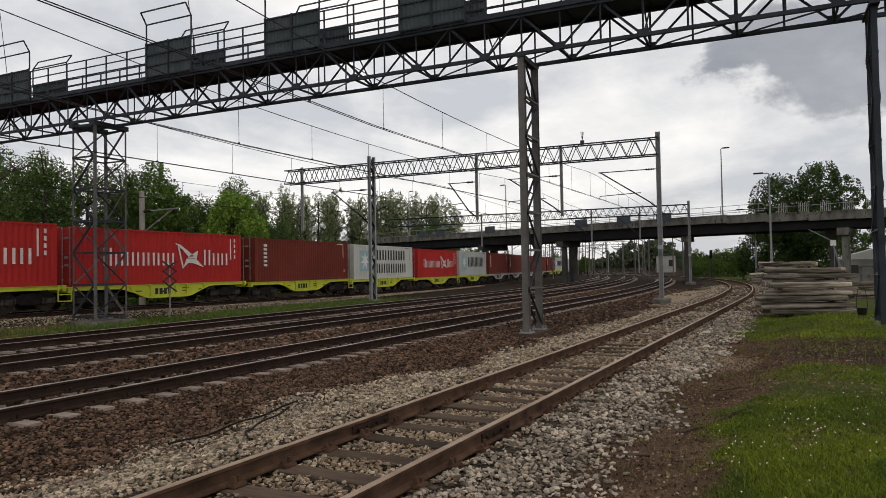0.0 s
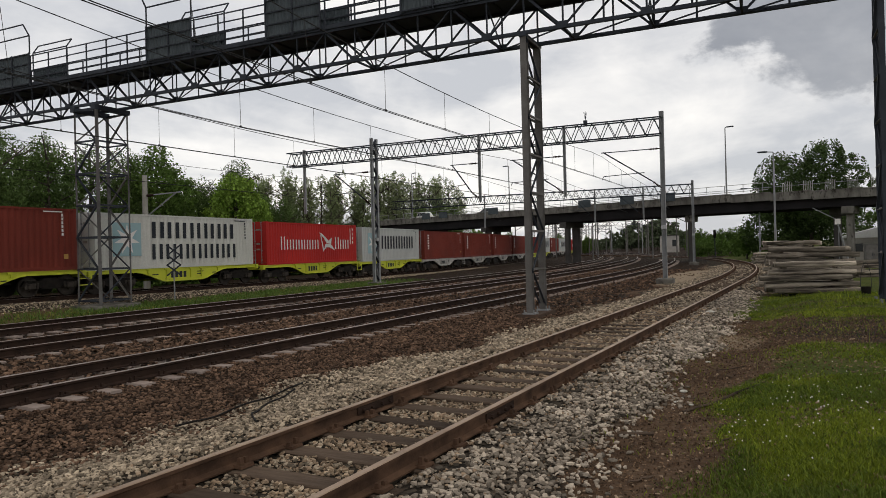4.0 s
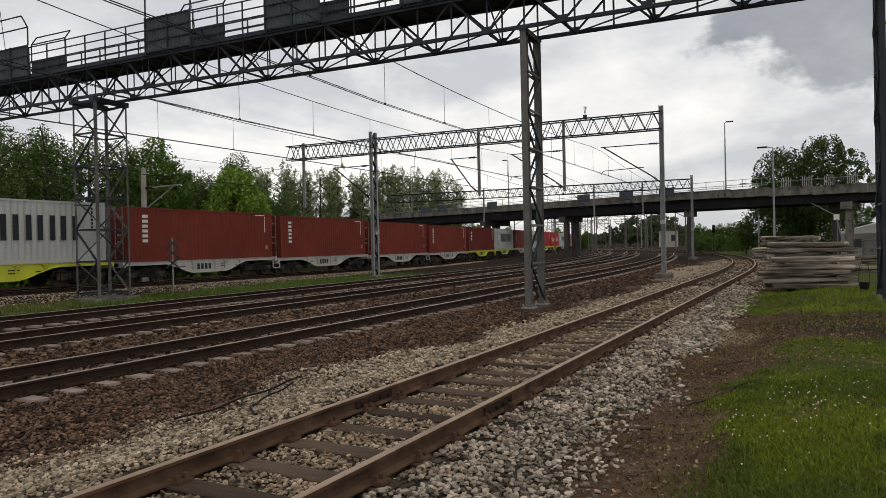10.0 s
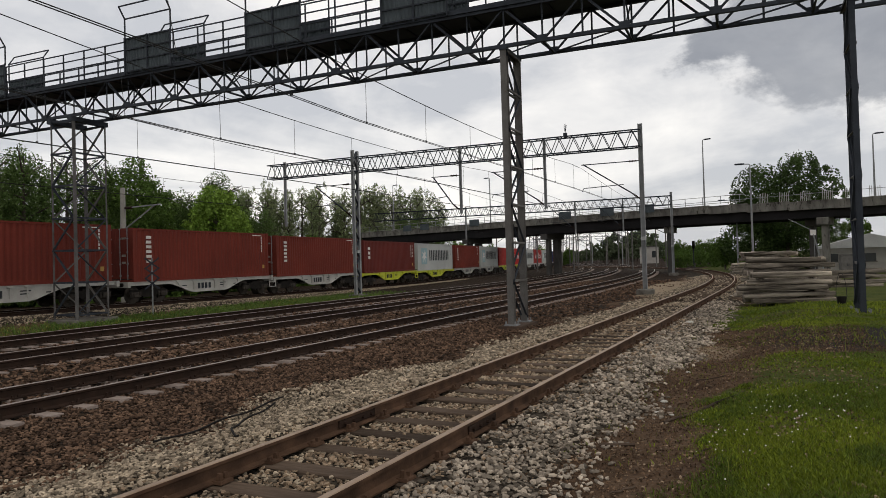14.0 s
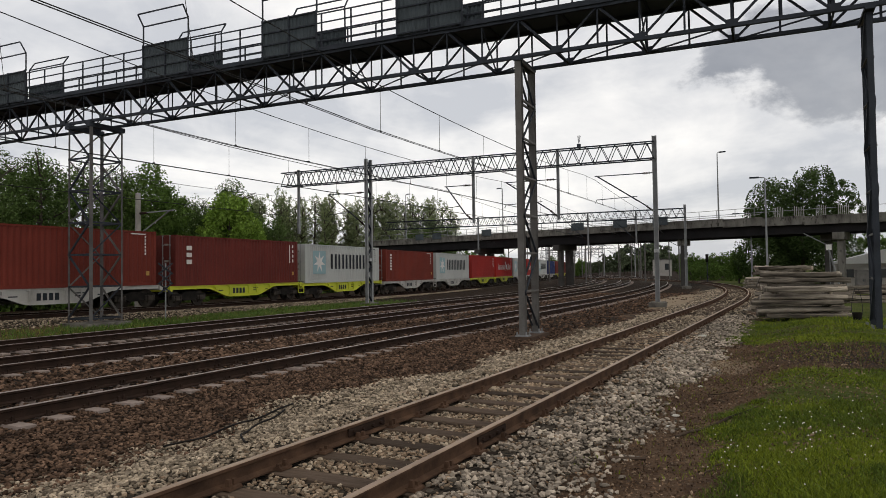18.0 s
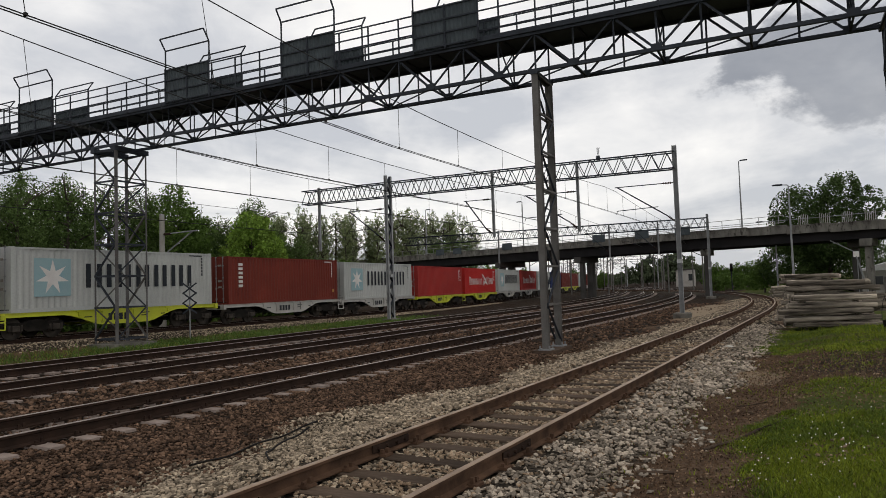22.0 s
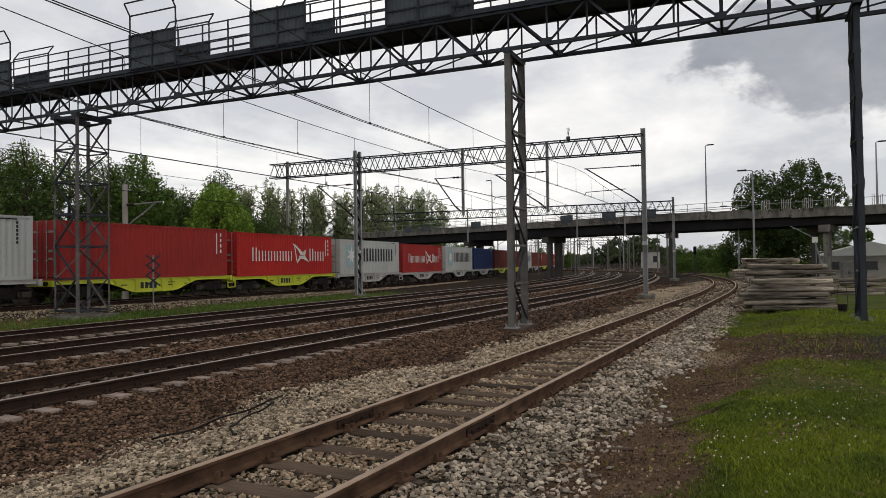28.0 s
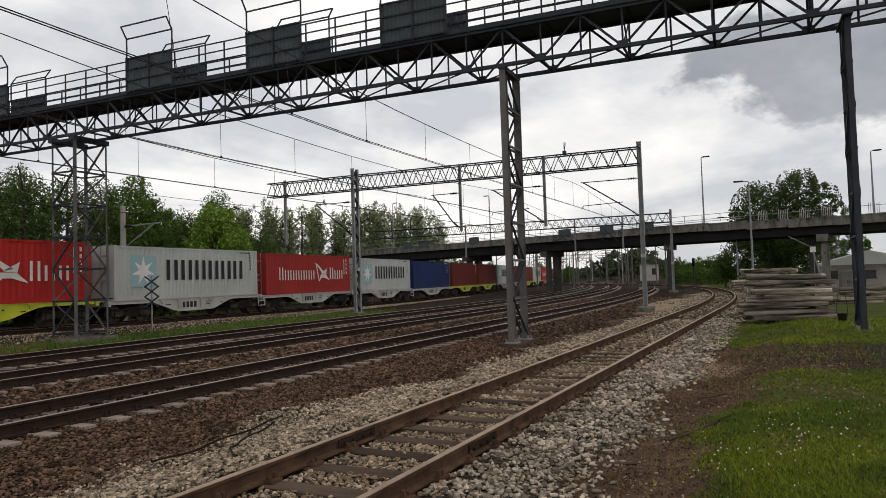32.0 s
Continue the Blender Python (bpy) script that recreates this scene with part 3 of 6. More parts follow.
        ob = shared("sleeper_run", from_arrays("sleeper_run", v, f, [sl.materials[0]]), t)
        ob["kind"] = "stuff"


build_track("siding_track", line_siding, 0.0, "timber", -12, 150, 75, "rusty siding track on worn timber sleepers in grey ballast", M_RAILTOP_RUST, 0.68)
build_track("main_track", line_near, Z_MAIN, "concrete", -12, 330, 92, "main line track on concrete sleepers in brown ballast", M_RAILTOP)
build_track("main_track", line_middle, Z_MAIN, "concrete", -12, 330, 92, "main line track on concrete sleepers in brown ballast", M_RAILTOP)
build_track("main_track", line_far, Z_MAIN, "concrete", -12, 330, 80, "main line track beside a strip of grass", M_RAILTOP)
build_track("goods_track", line_goods, Z_GOODS, "concrete", -30, 400, 80, "goods line track under the container train", M_RAILTOP)

# ---- the container train ----
CLEN, CWID, CHGT = 11.16, 2.44, 2.77
PITCH, COUPLED = 12.26, 0.1
WHEEL = 0.46


def paint(name, c1, c2, rust=(0.13, 0.06, 0.04), at=0.68):
    return material(name, c1, c2, 0.62, 0.0, 0.5, 14, 0.08, 0.16, rust=rust, rust_at=at)


P_RED = paint("bright red container paint", (0.44, 0.029, 0.025), (0.37, 0.025, 0.023))
P_DRED = paint("faded red container paint", (0.34, 0.035, 0.03), (0.27, 0.03, 0.027))
P_BROWN = paint("red-brown container paint", (0.18, 0.035, 0.024), (0.135, 0.028, 0.02))
P_MAROON = paint("maroon container paint", (0.145, 0.03, 0.024), (0.11, 0.024, 0.02))
P_GREY = paint("light grey container paint", (0.46, 0.475, 0.465), (0.39, 0.40, 0.39), (0.2, 0.15, 0.11), 0.72)
P_PALE = paint("pale grey container paint", (0.56, 0.56, 0.53), (0.47, 0.47, 0.44), (0.22, 0.17, 0.12), 0.69)
P_BLUE = paint("dark blue container paint", (0.02, 0.035, 0.12), (0.018, 0.028, 0.09))
M_PLACARD = material("dull weathered placard", (0.34, 0.31, 0.28), (0.22, 0.19, 0.17), 0.7, 0.0, 3.0, 30, 0.0, 0.2)
M_OCHRE = material("ochre sticker", (0.42, 0.26, 0.08), (0.36, 0.22, 0.07), 0.6, 0.0, 2.0, 30, 0.0, 0.1)


def corrugated(bm, a, b, y, z0, z1, out, pitch=0.278, depth=0.036, across=False):
    """A corrugated steel sheet; out: the way its ribs face."""
    n = int(round((b - a) / pitch))
    p = (b - a) / n
    prof = []
    for i in range(n):
        s = a + i * p
        prof += [(s, 0), (s + p * 0.26, 0), (s + p * 0.5, -depth), (s + p * 0.76, -depth)]
    prof.append((b, 0))
    lo, hi = [], []
    for s, d in prof:
        q = (y + out * d, s) if across else (s, y + out * d)
        lo.append(bm.verts.new((*q, z0)))
        hi.append(bm.verts.new((*q, z1)))
    for i in range(len(prof) - 1):
        bm.faces.new((lo[i], lo[i + 1], hi[i + 1], hi[i]))


def star(bm, cx, cz, r0, r1, n, y):
    ring = [(cx + (r0 if i % 2 == 0 else r1) * math.sin(math.pi * i / n), cz + (r0 if i % 2 == 0 else r1) * math.cos(math.pi * i / n)) for i in range(2 * n)]
    vs = [bm.verts.new((x, y, z)) for x, z in ring]
    c = bm.verts.new((cx, y, cz))
    for i in range(2 * n):
        bm.faces.new((c, vs[i], vs[(i + 1) % (2 * n)]))


def build_container(style, mat, label):
    c = thing("shipping_container", (0, 0, 0), label, "container", "containers of the train")
    L, W, H = CLEN / 2, CWID / 2, CHGT
    for side, nm in ((-1, "side_panel"), (1, "side_panel")):
        bm = bmesh.new()
        corrugated(bm, -L + 0.16, L - 0.16, side * (W - 0.012), 0.16, H - 0.1, side)
        part(nm, bm, mat, c)
    bm = bmesh.new()
    corrugated(bm, -W + 0.12, W - 0.12, L - 0.02, 0.16, H - 0.1, 1, across=True)
    part("end_panel", bm, mat, c)
    bm = bmesh.new()
    corrugated(bm, -L + 0.06, L - 0.06, 0, -W + 0.05, W - 0.05, -1, 0.209, 0.02)
    for v in bm.verts:
        x, y, z = v.co
        v.co = (x, z, H - 0.03 + y)
    part("roof", bm, mat, c)
    bm = bmesh.new()
    box(bm, -L + 0.05, L - 0.05, -W + 0.08, W - 0.08, 0.1, 0.15)
    part("floor", bm, M_BLACK, c)
    for sx in (-1, 1):
        for sy in (-1, 1):
            bm = bmesh.new()
            box(bm, sx * L - (0.16 if sx > 0 else 0), sx * L + (0 if sx > 0 else 0.16), sy * W - (0.1 if sy > 0 else 0), sy * W + (0 if sy > 0 else 0.1), 0.118, H - 0.118)
            part("corner_post", bm, mat, c)
            for z in (0, H - 0.118):
                bm = bmesh.new()
                box(bm, sx * (L - 0.178), sx * L, sy * (W - 0.162), sy * W, z, z + 0.118)
                bmesh.ops.recalc_face_normals(bm, faces=bm.faces[:])
                part("corner_casting", bm, mat, c)
    for sy in (-1, 1):
        bm = bmesh.new()
        box(bm, -L + 0.178, L - 0.178, sy * W - 0.05 * (sy > 0), sy * W + 0.05 * (sy < 0), H - 0.1, H - 0.02)
        part("top_rail", bm, mat, c)
        bm = bmesh.new()
        box(bm, -L + 0.178, L - 0.178, sy * W - 0.05 * (sy > 0), sy * W + 0.05 * (sy < 0), 0.0, 0.16)
        part("bottom_rail", bm, mat, c)
    # the door end
    for sy in (-1, 1):
        bm = bmesh.new()
        y0, y1 = (0.01, W - 0.1) if sy > 0 else (-W + 0.1, -0.01)
        box(bm, -L + 0.03, -L + 0.08, y0, y1, 0.16, H - 0.12)
        for k in range(1, 5):
            z = 0.16 + k * (H - 0.3) / 5
            box(bm, -L + 0.012, -L + 0.03, y0 + 0.05, y1 - 0.05, z - 0.18, z + 0.02)
        d = part("door", bm, mat, c)
        for k in (0.27, 0.73):
            bm = bmesh.new()
            yy = y0 + (y1 - y0) * k
            tube(bm, (-L + 0.0, yy, 0.1), (-L + 0.0, yy, H - 0.08), 0.022, None, 6)
            for z in (0.3, 0.9, 1.5, 2.2, 2.7):
                box(bm, -L - 0.02, -L + 0.03, yy - 0.05, yy + 0.05, z, z + 0.06)
            part("locking_bar", bm, M_STEEL_LIGHT, d, "galvanised locking bar")
        for z, h in ((2.2, 0.1), (1.3, 0.12), (0.95, 0.1)):
            bm = bmesh.new()
            box(bm, -L + 0.004, -L + 0.012, (y0 + y1) / 2 - 0.14, (y0 + y1) / 2 + 0.14, z, z + h)
            part("placard", bm, M_PLACARD, d, "dull data placard")
    for z in (0.0, H - 0.12):
        bm = bmesh.new()
        box(bm, -L + 0.01, -L + 0.1, -W + 0.162, W - 0.162, z, z + 0.118)
        part("door_header" if z else "door_sill", bm, mat, c)
    y = -W - 0.002
    # markings near the ends of the side; words are reduced to plain bars
    dark = style in ("star", "star_two")

    def mark(x0, x1, z0, z1, mat=M_NAVY if dark else M_WHITE, name="marking", lift=0.004):
        bm = bmesh.new()
        box(bm, x0, x1, y - lift, y, z0, z1)
        return part(name, bm, mat, c)

    def word(x, z, count, pitch, stroke, h, tops=(1.0,)):
        for i in range(count):
            for k in (0.0, 0.52):
                x0 = x + (i + k) * pitch
                mark(x0, x0 + stroke, z, z + h * tops[min(i, len(tops) - 1)], name="lettering_bar")

    if style in ("bands", "plain", "boxes"):
        mark(L - 0.95, L - 0.86, 1.3, 2.5)
        for k in range(4):
            mark(L - 0.62, L - 0.5, 1.35 + k * 0.32, 1.35 + k * 0.32 + 0.2)
    else:
        for k in range(6):
            mark(L - 0.75, L - 0.66, 1.55 + k * 0.17, 1.55 + k * 0.17 + 0.12)
        mark(L - 1.6, L - 0.7, 2.58, 2.63)
    if style in ("column", "boxes"):
        mark(L - 0.66, L - 0.45, 0.5, 0.72, M_OCHRE)
    if style == "bands":
        word(-4.1, 0.96, 7, 0.655, 0.12, 0.66, (1.3, 1.0))
        word(2.5, 0.96, 3, 0.7, 0.13, 0.68, (1.28, 1.0))
        for pts in (((0.35, 2.28), (0.75, 2.2), (1.75, 1.6), (1.35, 1.52), (0.95, 1.9)), ((0.55, 2.1), (0.66, 2.1), (1.0, 0.95), (0.9, 0.9)),
                    ((0.95, 0.95), (1.2, 1.45), (1.9, 1.45), (2.45, 0.98), (1.7, 1.2), (1.3, 1.2)), ((1.3, 1.5), (1.75, 1.75), (2.05, 1.9), (1.95, 1.45))):
            bm = bmesh.new()
            outline(bm, [(a, b - 0.12) for a, b in pts], y - 0.005, y - 0.001)
            part("logo_shape", bm, M_WHITE, c, "white winged logo shape")
    elif dark:
        mark(-4.6, -2.9, 0.65, 2.3, M_SKYBLUE, "logo_field", 0.003)
        bm = bmesh.new()
        star(bm, -3.75, 1.48, 0.78, 0.3, 7, y - 0.006)
        part("logo_shape", bm, M_WHITE, c, "white seven-pointed star")
        if style == "star":
            word(-2.15, 1.0, 6, 1.09, 0.25, 1.1)
        else:
            word(-2.2, 1.55, 6, 1.05, 0.24, 0.85)
            word(-2.2, 0.45, 7, 0.92, 0.2, 0.8)
    elif style == "column":
        for k in range(6):
            mark(-L + 0.85, -L + 1.2, 0.98 + k * 0.25, 0.98 + k * 0.25 + 0.15, name="lettering_bar")
    elif style == "boxes":
        for k in range(3):
            mark(-L + 0.8, -L + 1.2, 1.2 + k * 0.38, 1.2 + k * 0.38 + 0.24, name="lettering_bar")
    return c


def build_wagon(mat, label, link):
    w = thing("container_wagon", (0, 0, 0), label, "freight wagon", "wagons of the train")
    half = PITCH / 2 - 0.12
    bm0 = [(-half + 0.25, 0.96), (-3.2, 0.96), (-2.85, 0.91), (-2.25, 0.72), (-1.65, 0.50), (-1.25, 0.43)]
    prof = [(-half + 0.25, 1.10)] + bm0 + [(-x, z) for x, z in bm0[::-1]] + [(half - 0.25, 1.10)]
    for sy in (-1, 1):
        bm = bmesh.new()
        outline(bm, prof, sy * 1.16 - 0.01, sy * 1.16 + 0.01)
        sill = part("side_sill", bm, mat, w)
        bm = bmesh.new()
        box(bm, -half + 0.25, half - 0.25, sy * 1.13 - 0.07, sy * 1.13 + 0.07, 1.10, 1.13)
        pts = prof[1:-1]
        for (xa, za), (xb, zb) in zip(pts, pts[1:]):
            beam(bm, (xa, sy * 1.16, za), (xb, sy * 1.16, zb), 0.12, 0.03)
        part("flange", bm, mat, sill)
        for x in (-2.5, -1.3, 0.42, 1.2, 2.5):
            bm = bmesh.new()
            box(bm, x, x + 0.05, sy * 1.2 - 0.03, sy * 1.2 + 0.03, 0.58 if abs(x) < 1.45 else 0.86, 1.09)
            box(bm, x - 0.12, x + 0.17, sy * 1.2 - 0.05, sy * 1.2 + 0.05, 1.04, 1.11)
            part("bracket", bm, mat, sill)
        yy = sy * 1.175
        for x, z, ww, hh in [(-0.95 + 0.29 * k, 0.6, 0.2, 0.32) for k in range(4)] + [(-2.2, 0.78, 0.4, 0.05), (0.9, 0.85, 0.5, 0.05), (0.9, 0.72, 0.4, 0.05), (2.1, 0.75, 0.25, 0.05)]:
            if sy > 0:
                continue
            bm = bmesh.new()
            box(bm, x, x + ww, yy - 0.006, yy, z, z + hh)
            part("marking", bm, M_NAVY, sill, "dark painted bar")
    bm = bmesh.new()
    box(bm, -half + 0.2, half - 0.2, -0.3, 0.3, 0.75, 1.0)
    box(bm, -2.6, 2.6, -1.1, 1.1, 0.60, 0.66)
    part("centre_sill", bm, M_BLACK, w)
    for sx in (-1, 1):
        bm = bmesh.new()
        box(bm, sx * (half - 0.1) - 0.09, sx * (half - 0.1) + 0.09, -1.25, 1.25, 0.86, 1.14)
        hs = part("headstock", bm, mat, w)
        for sy in (-1, 1):
            bm = bmesh.new()
            tube(bm, (sx * (half - 0.05), sy * 0.87, 1.0), (sx * (half + 0.11), sy * 0.87, 1.0), 0.1, None, 10)
            part("buffer", bm, M_BLACK, hs)
        if link and sx > 0:
            bm = bmesh.new()
            for p, q in (((-0.3, 1.02), (0.35, 1.02)), ((-0.3, 0.42), (0.35, 0.42)), ((-0.3, 0.42), (-0.3, 1.02)), ((0.35, 0.42), (0.35, 1.02)), ((-0.3, 0.72), (0.35, 0.72))):
                beam(bm, (half - 0.1 + p[0], -1.24, p[1]), (half - 0.1 + q[0], -1.24, q[1]), 0.05, 0.05)
            part("step", bm, M_WAGONWHITE if mat is M_WAGONWHITE else mat, w, "square step frame at the wagon end")
        cx = sx * 4.4
        bm = bmesh.new()
        for sy in (-1, 1):
            pts = [(-1.35, 0.50), (-1.2, 0.72), (-0.5, 0.72), (-0.3, 0.82), (0.3, 0.82), (0.5, 0.72), (1.2, 0.72), (1.35, 0.50), (0.55, 0.44), (0.4, 0.33), (-0.4, 0.33), (-0.55, 0.44)]
            outline(bm, [(cx + a, z) for a, z in pts], sy * 1.0 - 0.07, sy * 1.0 + 0.07)
        box(bm, cx - 0.3, cx + 0.3, -1.0, 1.0, 0.5, 0.8)
        bogie = part("bogie", bm, M_BLACK, w, "black two-axle bogie")
        for ax in (-0.9, 0.9):
            bm = bmesh.new()
            tube(bm, (0, -0.98, 0), (0, 0.98, 0), 0.07, None, 8)
            for sy in (-1, 1):
                tube(bm, (0, sy * 0.70, 0), (0, sy * 0.82, 0), WHEEL, WHEEL, 20)
                for k in range(4):
                    a = k * math.pi / 2
                    tube(bm, (0.22 * math.cos(a), sy * 0.815, 0.22 * math.sin(a)), (0.22 * math.cos(a), sy * 0.85, 0.22 * math.sin(a)), 0.05, None, 6)
            ws = part("wheelset", bm, M_WHEEL, bogie)
            ws.location = (cx + ax, 0, WHEEL)
            for sy in (-1, 1):
                bm = bmesh.new()
                box(bm, cx + ax - 0.17, cx + ax + 0.17, sy * 1.04 - 0.1, sy * 1.04 + 0.1, 0.34, 0.6)
                bmesh.ops.bevel(bm, geom=bm.edges[:], offset=0.03, segments=1, affect="EDGES")
                for k in (-0.26, 0.26):
                    tube(bm, (cx + ax + k, sy * 1.04, 0.36), (cx + ax + k, sy * 1.04, 0.62), 0.075, None, 8)
                part("axle_box", bm, M_WHEEL, bogie)
    return w


CARGO = ["bands", "bands", "brown_col", "star_two", "bands", "star", "brown_col", "brown_col", "brown_col", "brown_col", "tex", "star",
         "brown_col", "star", "plain", "bands", "star", "bands_dark", "star", "blue", "maroon", "maroon", "star", "maroon", "brown_col", "star", "bands", "brown_col"]
WAGONS = "yyyyyywwwwyywwyywwwwyywwyyww"
BOXES = {
    "bands": ("bands", P_RED, "bright red corrugated container with white markings on a wagon"),
    "bands_dark": ("bands", P_DRED, "faded red corrugated container with white markings on a wagon"),
    "brown_col": ("column", P_BROWN, "red-brown corrugated container with upright white marking on a wagon"),
    "tex": ("boxes", P_MAROON, "maroon corrugated container with upright white marking on a wagon"),
    "maroon": ("none", P_MAROON, "maroon corrugated container riding on a wagon"),
    "star": ("star", P_GREY, "light grey container with star logo and dark lettering"),
    "star_two": ("star_two", P_PALE, "pale grey weathered container with star and two dark lines"),
    "plain": ("plain", P_DRED, "plain red corrugated container riding on a yellow wagon"),
    "blue": ("none", P_BLUE, "dark blue corrugated container riding on a wagon"),
}
boxes_made = {k: build_container(*v) for k, v in BOXES.items()}
wagons_made = {}
for colour, mat_, words in (("y", M_LIME, "lime yellow container flat wagon with fishbelly side sills"), ("w", M_WAGONWHITE, "grubby pale grey container flat wagon with fishbelly side sills")):
    for link in (0, 1):
        wagons_made[colour + str(link)] = build_wagon(mat_, words, link)
TRAIN = []
used = set()
for i, (cargo, colour) in enumerate(zip(CARGO, WAGONS)):
    k = colour + str(1 - i % 2)
    a, b = boxes_made[cargo], wagons_made[k]
    a = copy_thing(a, Matrix()) if cargo in used else a
    b = copy_thing(b, Matrix()) if k in used else b
    used |= {cargo, k}
    TRAIN.append((i, a, b))


TRAIN_START, TRAIN_SPEED, TRAIN_EASE = 14.09, -5.977, 0.0101


def train_length(i, t):
    """Where the middle of unit i is along the goods line at t seconds."""
    return TRAIN_START + TRAIN_SPEED * t + TRAIN_EASE * t * t + PITCH * i + (COUPLED if i % 2 == 0 else -COUPLED)


def motions():
    drive_cars()
    times = [k * 1.0 for k in range(33)]
    for i, cargo, wagon in TRAIN:
        rows_w, rows_c = [], []
        for t in times:
            x, y, a = train_at(train_length(i, t))
            m = Matrix.Translation((x, y, float(goods_z(x)))) @ Matrix.Rotation(a, 4, "Z")
            rows_w.append((t, m))
            rows_c.append((t, m @ Matrix.Translation((0, 0, 1.135))))
        walk(wagon, rows_w)
        walk(cargo, rows_c)
        for bogie in wagon.children:
            for wheels in bogie.children:
                if wheels.name.startswith("wheelset"):
                    at = wheels.location.copy()
                    walk(wheels, [(k * 0.1, Matrix.Translation(at) @ Matrix.Rotation((train_length(i, k * 0.1) / WHEEL) % (2 * math.pi), 4, "Y")) for k in range(321)])

# ---- signal gantry over the main lines ----
def bar_part(name, p, q, w, h, mat, parent, label=""):
    bm = bmesh.new()
    beam(bm, p, q, w, h)
    return part(name, bm, mat, parent, label)


def angle_part(name, p, q, w, mat, parent):
    bm = bmesh.new()
    angle_bar(bm, p, q, w)
    return part(name, bm, mat, parent)


M_MUD = material("mud-brown concrete", (0.11, 0.075, 0.055), (0.06, 0.042, 0.032), 0.95, 0.0, 1.5, 25, 0.4)
M_ROOFWHITE = material("pale sheet roofing", (0.45, 0.46, 0.47), (0.36, 0.37, 0.38), 0.6, 0.0, 0.5, 10, 0.1)


def i_section(bm, x, y, h, z0, z1, t=0.007, turned=False):
    """An upright I-section with its web along x, or along y where turned; half depth h."""
    ring = [(-h, -h), (-h + 2 * t, -h), (-h + 2 * t, -t), (h - 2 * t, -t), (h - 2 * t, -h), (h, -h), (h, h), (h - 2 * t, h), (h - 2 * t, t), (-h + 2 * t, t), (-h + 2 * t, h), (-h, h)]
    ring = [(b, -a) for a, b in ring] if turned else ring
    prism(bm, [Vector((x + a, y + b, z0)) for a, b in ring], [Vector((x + a, y + b, z1)) for a, b in ring])


def build_gantry():
    g = thing("signal_gantry", (21.1, 7.55, 0), "dark grey lattice steel signal gantry with railed walkway over the tracks", "signal gantry", rz=1.9)
    lo, hi, xn, xf = 8.43, 9.62, -0.7, 0.7
    y0, y1 = -14.0, 38.0
    for x in (xn, xf):
        for z in (lo, hi):
            bar_part("chord", (x, y0, z), (x, y1, z), 0.11, 0.11, M_STEEL, g)
    k = 0
    y = 1.21 - 2.47 * 6
    while y < 37:
        for x in (xn, xf):
            angle_part("vertical", (x, y, lo), (x, y, hi), 0.06, M_STEEL, g)
            angle_part("vertical", (x, y + 1.235, lo), (x, y + 1.235, hi), 0.06, M_STEEL, g)
            angle_part("diagonal", (x, y, lo), (x, y + 1.235, hi), 0.075, M_STEEL, g)
            angle_part("diagonal", (x, y + 1.235, hi), (x, y + 2.47, lo), 0.075, M_STEEL, g)
            bm = bmesh.new()
            box(bm, x - 0.07, x - 0.058, y - 0.16, y + 0.16, lo - 0.05, lo + 0.16)
            part("gusset", bm, M_STEEL, g)
        angle_part("cross_brace", (xn, y, lo), (xf, y, lo), 0.06, M_STEEL, g)
        angle_part("cross_brace", (xn, y, lo), (xf, y + 2.47, lo), 0.05, M_STEEL, g)
        if k % 2 == 0:
            angle_part("cross_brace", (xn, y, lo), (xf, y, hi), 0.05, M_STEEL, g)
            angle_part("cross_brace", (xf, y, lo), (xn, y, hi), 0.05, M_STEEL, g)
        k += 1
        y += 2.47
    # walkway of joined gratings on edge beams
    bm = bmesh.new()
    box(bm, -0.78, 0.9, -10.0, y1, 9.69, 9.73)
    part("walkway", bm, M_PANEL, g, "dark steel grating walkway")
    for x in (-0.8, 0.92):
        bar_part("toe_board", (x, -10.0, 9.74), (x, y1, 9.74), 0.03, 0.16, M_STEEL, g)
    y = -10.0
    while y < y1:
        bar_part("bearer", (-0.78, y, 9.66), (0.9, y, 9.66), 0.06, 0.06, M_STEEL, g)
        y += 1.235
    screens = ((15.97, 13.54), (9.87, 7.45), (4.2, 1.8), (25.75, 23.3), (32.0, 29.5))
    for x, top in ((-0.8, 11.02), (0.92, 11.02)):
        y = -10.0
        while y < y1:
            bar_part("rail_post", (x, y, 9.7), (x, y, top), 0.045, 0.045, M_STEEL, g)
            y += 1.235
        for z in (10.03, 10.36, 10.69, top):
            bar_part("handrail", (x, -10.0, z), (x, y1, z), 0.04, 0.04, M_STEEL, g)
    for a, b in screens:
        for x, out in ((-0.86, -1), (0.98, 1)):
            bm = bmesh.new()
            corrugated(bm, b, a, x, 9.72, 11.12, out, 0.16, 0.025, True)
            s = part("screen", bm, M_PANEL, g, "ribbed dark grey sheet screen")
            for z in (9.76, 10.2, 10.65, 11.1):
                bar_part("screen_rail", (x + out * 0.02, b, z), (x + out * 0.02, a, z), 0.04, 0.05, M_STEEL, s)
            for yy in (a, (a + b) / 2, b):
                bar_part("screen_post", (x + out * 0.03, yy, 9.65), (x + out * 0.03, yy, 11.15), 0.05, 0.05, M_STEEL, s)
            for yy in (a, b):
                bar_part("guard_post", (x, yy, 11.1), (x, yy, 11.92), 0.045, 0.045, M_STEEL, s)
                bar_part("guard_post", (x, yy, 11.92), (x + out * 0.28, yy, 12.34), 0.045, 0.045, M_STEEL, s)
            for xx, z in ((x, 11.92), (x + out * 0.28, 12.34)):
                bar_part("guard_rail", (xx, a, z), (xx, b, z), 0.045, 0.045, M_STEEL, s)
